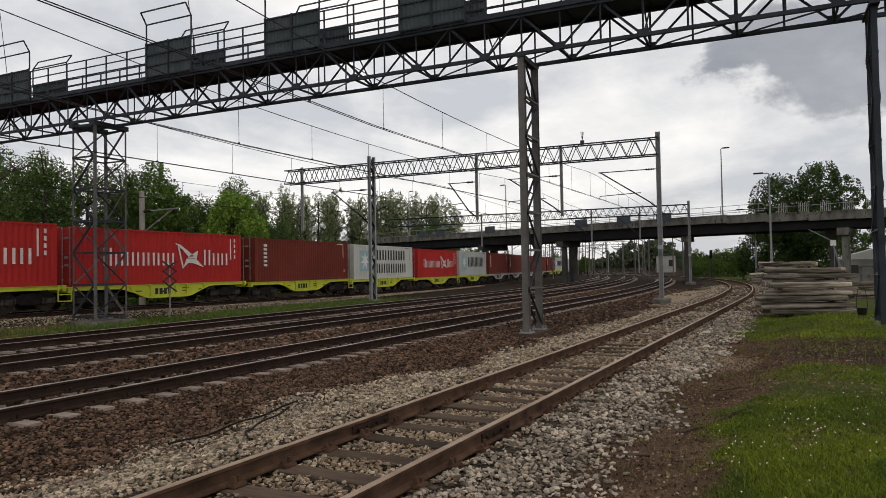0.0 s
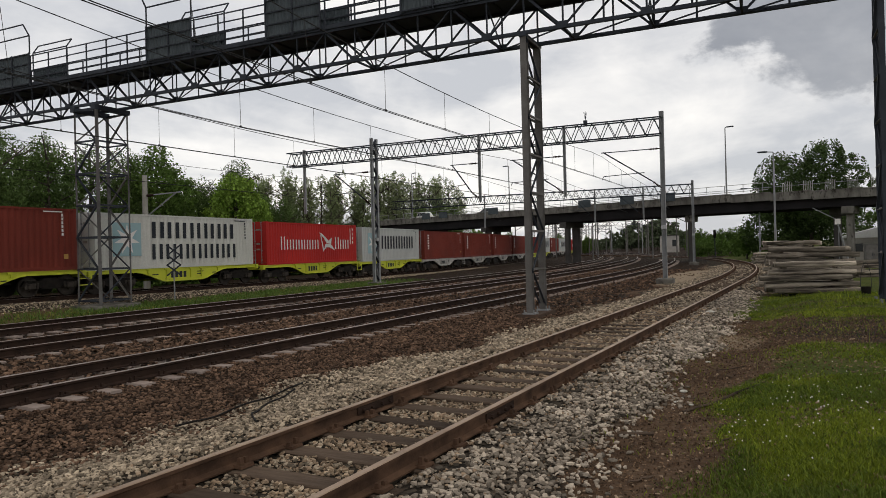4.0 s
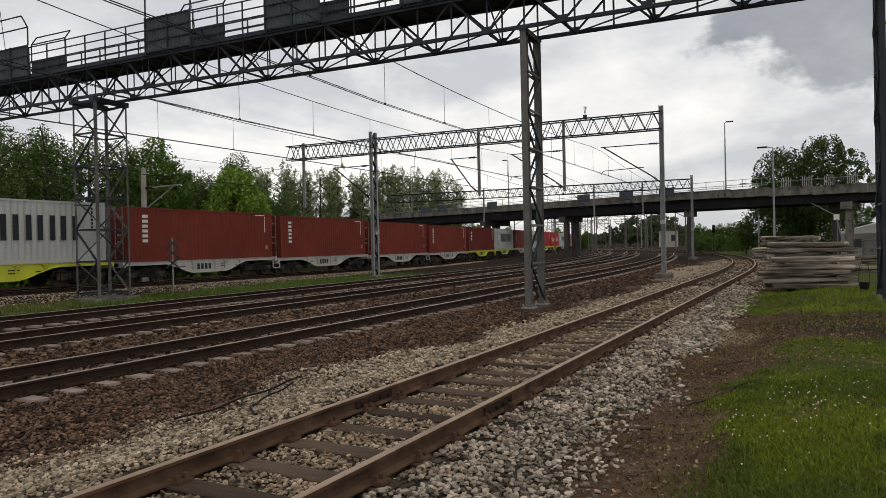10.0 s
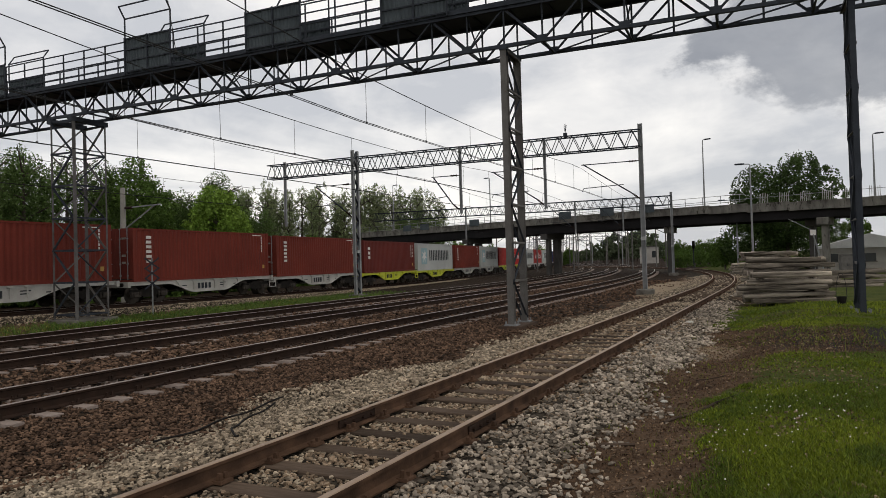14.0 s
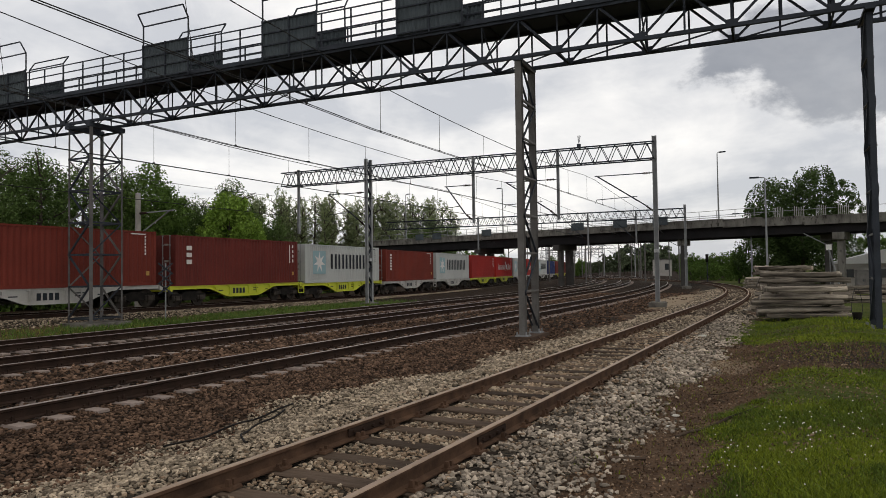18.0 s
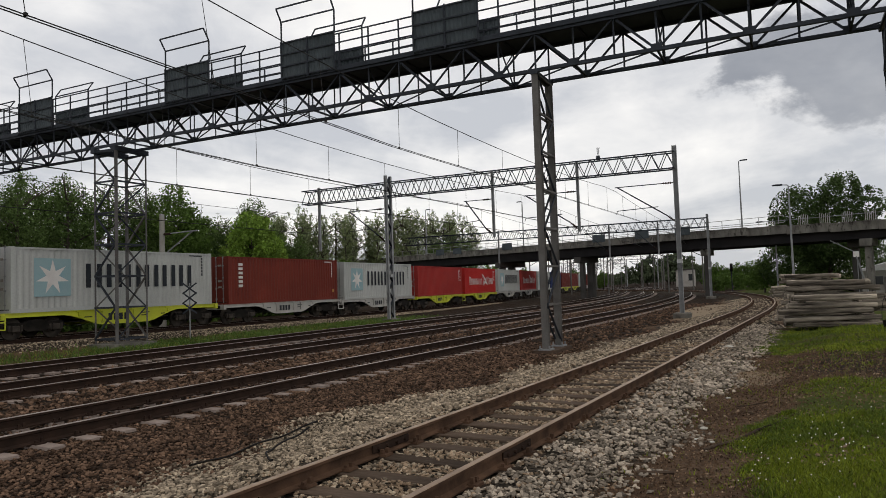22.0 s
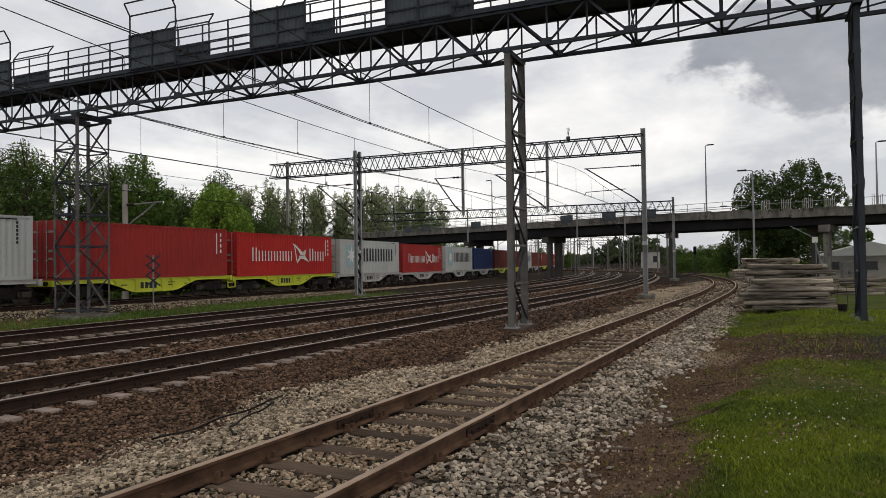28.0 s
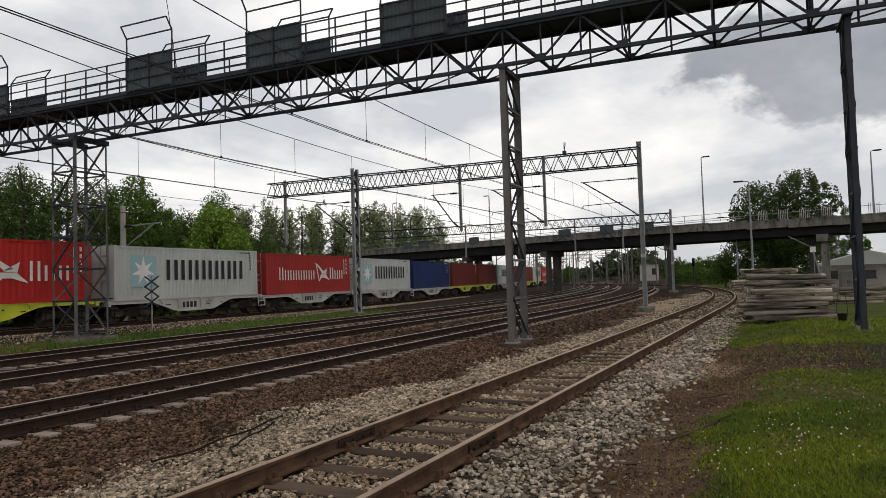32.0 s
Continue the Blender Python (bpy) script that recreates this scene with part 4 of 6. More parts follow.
    # lattice posts
    for yy, foot in ((0.0, -0.36), (-9.47, 0.02)):
        hw, sp = (0.1, 0.66) if yy == 0 else (0.07, 0.5)
        for x in (-sp, sp):
            bm = bmesh.new()
            i_section(bm, x, yy, hw, foot, lo - 0.05)
            part("post_chord", bm, M_POST if yy == 0 else M_STEEL, g, "I-section post chord")
        n = 7
        h = (lo - foot - 0.4) / n
        for i in range(n):
            za, zb = foot + 0.25 + i * h, foot + 0.25 + (i + 1) * h
            sgn = 1 if i % 2 else -1
            for off in (-hw * 0.9, hw * 0.9):
                angle_part("lacing", (-sp * sgn, yy + off, za), (sp * sgn, yy + off, zb), 0.07, M_STEEL, g)
                angle_part("lacing", (-sp, yy + off, zb), (sp, yy + off, zb), 0.06, M_POST, g)
        bm = bmesh.new()
        box(bm, -0.95, 0.95, yy - 0.35, yy + 0.35, foot - 0.5, foot + 0.06)
        part("footing", bm, M_MUD, g, "mud-stained concrete footing")
        for x in (-sp, sp):
            bm = bmesh.new()
            box(bm, x - 0.2, x + 0.2, yy - 0.2, yy + 0.2, foot + 0.06, foot + 0.1)
            for sx in (-0.15, 0.15):
                for sy in (-0.15, 0.15):
                    tube(bm, (x + sx, yy + sy, foot + 0.08), (x + sx, yy + sy, foot + 0.2), 0.025, None, 6)
            part("base_plate", bm, M_STEEL_LIGHT, g, "pale base plate with bolts")
        bm = bmesh.new()
        box(bm, -0.8, 0.8, yy - 0.12, yy + 0.12, lo - 0.12, lo - 0.04)
        part("bearing", bm, M_STEEL, g)
    # square lattice tower in the grass strip
    yc, a, b, foot = 19.85, 0.8, 0.66, -0.42
    for sx in (-1, 1):
        for sy in (-1, 1):
            heavy = sx == sy
            angle_part("leg", (sx * a, yc + sy * b, foot), (sx * a, yc + sy * b, lo - 0.25), 0.17 if heavy else 0.08, M_TOWER, g)
    zs = [foot + 0.35 + i * 1.38 for i in range(7)]
    for i, z in enumerate(zs):
        z2 = zs[i + 1] if i < 6 else lo - 0.3
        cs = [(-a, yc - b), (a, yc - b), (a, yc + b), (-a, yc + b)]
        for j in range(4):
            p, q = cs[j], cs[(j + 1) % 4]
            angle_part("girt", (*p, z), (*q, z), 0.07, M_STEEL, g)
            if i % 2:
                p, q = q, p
            # near faces take the darkened steel, far faces the lit tone
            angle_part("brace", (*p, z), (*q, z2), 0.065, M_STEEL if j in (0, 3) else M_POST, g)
    bm = bmesh.new()
    box(bm, -1.1, 1.1, yc - 0.95, yc + 0.95, -1.0, foot + 0.16)
    part("footing", bm, M_CONCRETE, g, "pale concrete footing in the grass")
    for yy in (yc - b, yc + b):
        bm = bmesh.new()
        box(bm, -a - 0.1, a + 0.1, yy - 0.12, yy + 0.12, lo - 0.28, lo - 0.08)
        part("bearing", bm, M_STEEL, g)


build_gantry()


# ---- catenary portals ----
def lattice_girder(g, y0, y1, lo, hi, half, pitch, size, mat):
    for x in (-half, half):
        for z in (lo, hi):
            angle_part("chord", (x, y0, z), (x, y1, z), size * 1.5, mat, g)
        n = int(round((y1 - y0) / pitch))
        p = (y1 - y0) / n
        for i in range(n):
            a = y0 + i * p
            bar_part("diagonal", (x, a, lo), (x, a + p / 2, hi), size * 0.7, size * 0.7, mat, g)
            bar_part("diagonal", (x, a + p / 2, hi), (x, a + p, lo), size * 0.7, size * 0.7, mat, g)
    n = int((y1 - y0) / 1.5)
    for i in range(n + 1):
        a = y0 + i * (y1 - y0) / n
        for z in (lo, hi):
            bar_part("tie", (-half, a, z), (half, a, z), size * 0.6, size * 0.6, mat, g)


def cantilever(g, y, side, reach, top=7.18, low=4.95, wire=5.6):
    """Registration arms: side +1 reaches to the far side of the railway."""
    e = y + side * reach
    bm = bmesh.new()
    tube(bm, (0, y + side * 0.75, top), (0, e, top), 0.03, None, 6)
    tube(bm, (0, y + side * 0.55, low + 0.4), (0, e - side * 0.1, top + 0.02), 0.042, None, 6)
    tube(bm, (0, y + side * 1.0, wire + 0.28), (0, e - side * 0.1, wire + 0.2), 0.025, None, 6)
    tube(bm, (0, e - side * 0.1, wire + 0.2), (0, e, wire), 0.02, None, 6)
    arm = part("cantilever", bm, M_STEEL, g, "tubular registration arm")
    for p, q in (((0, y + side * 0.1, top), (0, y + side * 0.75, top)), ((0, y + side * 0.08, low), (0, y + side * 0.55, low + 0.4))):
        bm = bmesh.new()
        p, q = Vector(p), Vector(q)
        tube(bm, p, q, 0.03, None, 6)
        for k in range(1, 6):
            c = p.lerp(q, 0.15 + 0.14 * k)
            d = (q - p).normalized() * 0.02
            tube(bm, c - d, c + d, 0.075, 0.05, 8)
        part("insulator", bm, M_RAIL, arm, "brown ribbed insulator")


def build_portal(at, rz, posts, girder, hangers, arms, label, lo, hi, pitch=0.85, finial=None):
    g = thing("catenary_portal", (*at, 0), label, "catenary portal", "catenary portals", rz=rz)
    lattice_girder(g, *girder, lo, hi, 0.32, pitch, 0.055, M_STEEL)
    for y, foot, top, double in posts:
        for x in ((-0.3, 0.3) if double else (0.0,)):
            bm = bmesh.new()
            w = 0.09 if double else 0.12
            i_section(bm, x, y, w, foot, top, 0.01, True)
            part("post", bm, M_STEEL_LIGHT, g, "grey rolled steel post")
        if double:
            z, i = foot + 0.3, 0
            while z + 0.6 < top:
                bar_part("lacing", (-0.3, y, z), (0.3, y, z + 0.6), 0.16, 0.03, M_STEEL, g) if i % 2 else bar_part("lacing", (0.3, y, z), (-0.3, y, z + 0.6), 0.16, 0.03, M_STEEL, g)
                z += 0.6
                i += 1
        bm = bmesh.new()
        box(bm, -0.55, 0.55, y - 0.45, y + 0.45, foot - 0.6, foot + 0.22)
        bmesh.ops.bevel(bm, geom=bm.edges[:], offset=0.05, segments=1, affect="EDGES")
        part("footing", bm, M_CONCRETE, g, "concrete post footing")
        bm = bmesh.new()
        box(bm, -0.135, 0.135, y - 0.135, y + 0.135, foot + 3.0, foot + 3.2)
        part("number_band", bm, M_ROOFWHITE, g, "white painted band")
    for y, bottom, top in hangers:
        bm = bmesh.new()
        i_section(bm, 0.0, y, 0.075, bottom, top, 0.008, True)
        part("drop_post", bm, M_STEEL_LIGHT, g, "hanging drop post")
    for y, side, reach in arms:
        cantilever(g, y, side, reach)
    if finial:
        bm = bmesh.new()
        box(bm, -0.1, 0.1, finial - 0.1, finial + 0.1, hi, hi + 0.25)
        for k in range(5):
            beam(bm, (0, finial, hi + 0.25), (0.1 * (k - 2), finial + 0.08 * (k % 3 - 1), hi + 0.75), 0.015, 0.015)
        part("bird_deterrent", bm, M_STEEL, g)
    return g


build_portal((40.5, 6.85), 2.5, ((0.0, -0.36, 9.28, False), (18.7, -0.5, 9.4, True)), (0.0, 25.7), ((11.06, 4.75, 9.0), (5.6, 4.75, 9.0), (24.4, 4.55, 9.1)),
             ((0.0, 1, 3.4), (5.6, 1, 3.4), (11.06, 1, 2.0), (18.95, 1, 3.0)), "grey steel catenary portal with lattice girder and drop posts", 7.97, 8.92, finial=4.3)
build_portal((77.0, 10.05), 2.0, ((0.0, -0.36, 8.45, False),), (0.0, 36.0), ((5.05, 4.45, 8.1), (10.3, 4.35, 8.1), (23.5, 4.3, 8.2)),
             ((5.05, 1, 2.6), (10.3, 1, 2.6)), "grey steel catenary portal in front of the road bridge", 7.1, 8.05, 0.85)


# ---- overhead wires ----
def sweep(bm, pts, r, sides=5):
    """A thin tube along pts, in one piece."""
    pts = [Vector(p) for p in pts]
    rings = []
    for i, p in enumerate(pts):
        d = (pts[min(i + 1, len(pts) - 1)] - pts[max(i - 1, 0)]).normalized()
        m = d.to_track_quat("Z", "Y").to_matrix()
        rings.append([bm.verts.new(p + m @ Vector((r * math.cos(2 * math.pi * k / sides), r * math.sin(2 * math.pi * k / sides), 0))) for k in range(sides)])
    for a, b in zip(rings, rings[1:]):
        for k in range(sides):
            bm.faces.new((a[k], a[(k + 1) % sides], b[(k + 1) % sides], b[k]))
    bm.faces.new(rings[0][::-1])
    bm.faces.new(rings[-1])


def wire_part(name, pts, r, parent):
    bm = bmesh.new()
    sweep(bm, pts, r)
    return part(name, bm, M_WIRE, parent)


def messenger_z(x):
    """The messenger wire hangs in bows between the portals."""
    if x < 40.5:
        return 6.90 + 0.0019 * (x - 28.0) ** 2
    for a, b in ((40.5, 77.0), (77.0, 120.0), (120.0, 165.0), (165.0, 215.0)):
        if x <= b:
            return 7.18 - 0.95 * ((b - a) / 45) ** 2 * 4 * (x - a) * (b - x) / (b - a) ** 2
    return 7.18


def build_catenary(path, off, last, label, phase, slant):
    w = thing("catenary_wire", (0, 0, 0), label, "overhead wire", "catenary wires")
    xs = [-1.0 + 2.5 * k for k in range(int((last + 1) / 2.5))]
    ys = [float(path(np.array(x))) + off - slant * max(0.0, 17.0 - x) for x in xs]
    ym = [float(path(np.array(x))) + off - 0.4 * slant * max(0.0, 17.0 - x) for x in xs]
    wire_part("messenger_wire", [(x, y, messenger_z(x)) for x, y in zip(xs, ym)], 0.013, w)
    for dy in (-0.045, 0.045):
        wire_part("contact_wire", [(x, y + dy, 5.78) for x, y in zip(xs, ys)], 0.011, w)
    for x in [phase + 3.75 * k for k in range(int((last - 10) / 3.75))]:
        y = float(path(np.array(x))) + off - slant * max(0.0, 17.0 - x)
        wire_part("dropper", [(x, y, 5.78), (x, y + 0.6 * slant * max(0.0, 17.0 - x), messenger_z(x))], 0.007, w)
        bm = bmesh.new()
        box(bm, x - 0.025, x + 0.025, y - 0.02, y + 0.02, 5.78, 5.83)
        part("clamp", bm, M_WIRE, w)


for path_, off_, phase_ in ((line_near, -0.5, 5.75), (line_middle, -0.6, 5.3), (line_far, -0.2, 6.4), (line_goods, 0.0, 5.9)):
    build_catenary(path_, off_, 140.0, "dark overhead contact wires hung from a messenger wire", phase_, 0.07 if path_ in (line_near, line_middle) else 0.0)

# ---- road bridge ----
M_RAILPALE = material("pale weathered railing paint", (0.42, 0.42, 0.40), (0.28, 0.27, 0.25), 0.7, 0.0, 3.0, 30, 0.1)


def sag(x):
    """How far the edge of the deck lies lower past the main span."""
    return 0.42 * float(step(92, 114, x))


def build_bridge():
    ax, ay, bx, by = BRIDGE
    d = Vector((bx - ax, by - ay, 0))
    rz = math.degrees(math.atan2(d.y, d.x))
    L = d.length
    g = thing("road_bridge", (ax, ay, 0), "concrete road bridge on dark girders with railings", "bridge", rz=rz)
    bot, W = 5.36, 7.0
    n = 36
    for i in range(n):
        bm = bmesh.new()
        dip = sag((i + 0.5) * L / n)
        box(bm, L * i / n + 0.01, L * (i + 1) / n - 0.01, 0.0, 0.22, bot + 0.85 - dip, bot + 1.62 - dip)
        box(bm, L * i / n + 0.01, L * (i + 1) / n - 0.01, -0.08, 0.3, bot + 1.62 - dip, bot + 1.72 - dip)
        part("fascia", bm, M_CONCRETE, g, "stained concrete fascia panel")
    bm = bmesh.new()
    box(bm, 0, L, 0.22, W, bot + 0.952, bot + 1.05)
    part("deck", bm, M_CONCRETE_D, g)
    for y in (0.7, 2.6, 4.5, 6.4):
        bm = bmesh.new()
        low = bot - 0.3
        ring = [(-0.2, low - 0.03), (0.2, low - 0.03), (0.2, low), (0.015, low), (0.015, bot + 0.95), (-0.015, bot + 0.95), (-0.015, low), (-0.2, low)]
        prism(bm, [Vector((0, y + a, b)) for a, b in ring], [Vector((L, y + a, b)) for a, b in ring])
        part("girder", bm, M_BRIDGE_STEEL, g, "dark steel plate girder")
    under = bot - 0.34
    for x, y0, y1 in PIER_CAPS:
        bm = bmesh.new()
        box(bm, x - 0.55, x + 0.55, y0, y1, under - 0.75, under)
        bmesh.ops.bevel(bm, geom=bm.edges[:], offset=0.06, segments=1, affect="EDGES")
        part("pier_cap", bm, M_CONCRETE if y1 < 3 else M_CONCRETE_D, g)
    for x, y, h, pale in PIERS:
        bm = bmesh.new()
        box(bm, x - h, x + h, y - h, y + h, -0.6, under - 0.76)
        bmesh.ops.bevel(bm, geom=bm.edges[:], offset=0.05, segments=1, affect="EDGES")
        part("pier", bm, M_CONCRETE if pale else M_CONCRETE_D, g, "pale concrete pier" if pale else "dark concrete pier")
    # rain pipe down the nearest pier
    bm = bmesh.new()
    sweep(bm, [(107.2, 0.3, under), (109.3, 0.5, under - 1.25), (109.45, 0.5, under - 1.6), (109.45, 0.5, -0.4)], 0.045, 8)
    part("rain_pipe", bm, M_STEEL_LIGHT, g, "pale rain pipe")
    top = bot + 1.72
    k = int(L / 2.0)
    for i in range(k + 1):
        x = L * i / k
        if x < 103:
            bar_part("rail_post", (x, 0.1, top), (x, 0.1, top + 0.85), 0.05, 0.05, M_STEEL_LIGHT, g)
            continue
        # past the main span only short runs of uprights are left
        for j in range(6):
            bar_part("baluster", (x + j * 0.17, 0.1, top - sag(x)), (x + j * 0.17, 0.1 + 0.02 * math.sin(i + j), top - sag(x) + 0.95 + 0.08 * math.sin(3 * i + j)), 0.045, 0.045, M_RAILPALE, g)
    for z in (0.12, 0.85):
        bar_part("handrail", (0, 0.1, top + z), (103, 0.1, top + z), 0.05, 0.05, M_RAILPALE, g)
    bar_part("handrail", (0, W - 0.1, top + 0.85), (L, W - 0.1, top + 0.85), 0.05, 0.05, M_STEEL_LIGHT, g)
    for x in SCREENS:
        bm = bmesh.new()
        box(bm, x - 0.95, x + 0.95, -0.14, -0.1, top - 0.35, top + 0.6)
        part("safety_screen", bm, M_PANEL, g, "dark solid safety screen")


BRIDGE = (114.0, 100.0, 64.0, -40.0)
PIERS = ((48.0, 1.5, 0.4, 0), (48.0, 3.4, 0.45, 0), (62.0, 1.5, 0.4, 0), (62.0, 3.4, 0.45, 0), (76.4, 1.5, 0.3, 0), (76.4, 3.4, 0.42, 0),
         (93.8, 1.5, 0.3, 0), (110.3, 1.2, 0.3, 1), (108.4, 3.6, 0.3, 0), (126.0, 1.5, 0.4, 1), (126.0, 4.6, 0.4, 0))
PIER_CAPS = ((48.0, 0.4, 6.0), (62.0, 0.4, 6.0), (76.4, 0.4, 4.4), (93.8, 1.0, 2.1), (110.3, 0.3, 2.1), (108.4, 2.9, 6.4), (126.0, 0.4, 6.0))
SCREENS = (50.0, 54.0, 64.5, 80.3, 86.5, 91.8)
build_bridge()


def street_lamp(at, height, arm, side, label, group="street lamps"):
    """A tapered pole with a short arm; side: the way the arm points, in degrees."""
    g = thing("street_lamp", at, label, "street lamp", group, rz=side)
    bm = bmesh.new()
    tube(bm, (0, 0, 0), (0, 0, height), 0.1, 0.05, 10)
    part("pole", bm, M_STEEL_LIGHT, g, "grey tapered pole")
    bm = bmesh.new()
    sweep(bm, [(0, 0, height), (arm * 0.15, 0, height + 0.06), (arm, 0, height + 0.1)], 0.04, 6)
    part("arm", bm, M_STEEL_LIGHT, g)
    bm = bmesh.new()
    box(bm, arm - 0.1, arm + 0.65, -0.14, 0.14, height + 0.04, height + 0.16)
    bmesh.ops.bevel(bm, geom=bm.edges[:], offset=0.04, segments=2, affect="EDGES")
    part("lamp_head", bm, M_STEEL, g, "flat lamp head")


def on_bridge(x, y, z):
    ax, ay, bx, by = BRIDGE
    d = Vector((bx - ax, by - ay, 0)).normalized()
    return ax + d.x * x - d.y * y, ay + d.y * x + d.x * y, z


for x_, h_, turn_ in ((98.6, 7.5, -100.0), (67.4, 6.6, 80.0), (46.4, 7.6, -100.0), (114.9, 5.7, -100.0)):
    street_lamp(on_bridge(x_, 0.2, 6.7), h_, 0.25, turn_, "tall grey street lamp on the road bridge")
street_lamp((60.5, 1.8, -0.45), 9.2, 0.5, 95.0, "tall grey lamp post standing behind stacked timber")
street_lamp((83.0, 4.0, -0.45), 8.0, 1.2, 95.0, "grey lamp post standing behind the road bridge")

# ---- ballast stones ----
rng_n = np.random.default_rng(7)
M_LITTER = material("dead leaves", (0.20, 0.128, 0.08), (0.075, 0.047, 0.03), 0.9, 0.0, 3.0, 30, 0.0, 0.3, 0.8)


def stone_shapes(n):
    """Blunt broken stones: two uneven rings of five corners and a tip above and below."""
    out = []
    for _ in range(n):
        v = []
        for z, shift in ((-0.45, 0.0), (0.45, 0.6)):
            for k in range(5):
                a = shift + (k + rng_n.uniform(-0.28, 0.28)) * 2 * np.pi / 5
                rad = rng_n.uniform(0.6, 1.12)
                v.append((rad * np.cos(a), rad * np.sin(a) * 0.76, z * rng_n.uniform(0.6, 1.1)))
        v += [(rng_n.uniform(-.25, .25), rng_n.uniform(-.2, .2), -0.7), (rng_n.uniform(-.25, .25), rng_n.uniform(-.2, .2), rng_n.uniform(0.45, 0.72))]
        out.append(np.array(v) * np.array([1.0, 1.0, 0.72]))
    return np.array(out)


def turns(n):
    q = rng_n.normal(size=(n, 4))
    q /= np.linalg.norm(q, axis=1)[:, None]
    w, x, y, z = q.T
    return np.stack([np.stack([1 - 2 * (y * y + z * z), 2 * (x * y - z * w), 2 * (x * z + y * w)], -1),
                     np.stack([2 * (x * y + z * w), 1 - 2 * (x * x + z * z), 2 * (y * z - x * w)], -1),
                     np.stack([2 * (x * z - y * w), 2 * (y * z + x * w), 1 - 2 * (x * x + y * y)], -1)], 1)


def lying(n):
    """Turns of stones that lie on a slope: any heading, tilted a little."""
    a, t, b = rng_n.uniform(0, 2 * np.pi, n), rng_n.normal(0, 0.55, n), rng_n.uniform(0, 2 * np.pi, n)
    def about_z(v):
        c, w, o, l = np.cos(v), np.sin(v), np.zeros(n), np.ones(n)
        return np.stack([np.stack([c, -w, o], -1), np.stack([w, c, o], -1), np.stack([o, o, l], -1)], 1)
    c, w, o, l = np.cos(t), np.sin(t), np.zeros(n), np.ones(n)
    tilt = np.stack([np.stack([l, o, o], -1), np.stack([o, c, -w], -1), np.stack([o, w, c], -1)], 1)
    return about_z(a) @ tilt @ about_z(b)


STONES = stone_shapes(24)
STONE_FACES = np.array([(k, (k + 1) % 5, 5 + k) for k in range(5)] + [((k + 1) % 5, 5 + (k + 1) % 5, 5 + k) for k in range(5)] + [(5 + k, 5 + (k + 1) % 5, 11) for k in range(5)])


def strew(name, x, y, size, mat, label, lift=0.0):
    n = len(x)
    v = STONES[rng_n.integers(0, len(STONES), n)] * size[:, None, None]
    v = np.einsum("nij,nkj->nki", lying(n), v)
    z = ground_z(x, y) + hills(x, y) * 0.5 + size * rng_n.uniform(-0.15, 0.75, n) + lift
    v += np.stack([x, y, z], -1)[:, None, :]
    f = (STONE_FACES[None] + (np.arange(n) * 12)[:, None, None]).reshape(-1, 3)
    ob = new(name, from_arrays(name, v.reshape(-1, 3), f, [mat]))
    tagged(ob, label, "ballast", kind="stuff")


def keep_off_rails(x, y, path, spacing=0.62, reach=1.3, share=0.98):
    """True where a stone may lie: not on a rail, and mostly not on a sleeper."""
    off = np.abs(y - path(x))
    on = np.abs(x / spacing - np.round(x / spacing)) * spacing < 0.125
    return (np.abs(off - 0.7535) > 0.085) & ~(on & (off < reach) & (rng_n.uniform(0, 1, len(x)) < share))


def scatter(x0, x1, y0, y1, per_m2):
    n = int((x1 - x0) * (y1 - y0) * per_m2)
    return rng_n.uniform(x0, x1, n), rng_n.uniform(y0, y1, n)


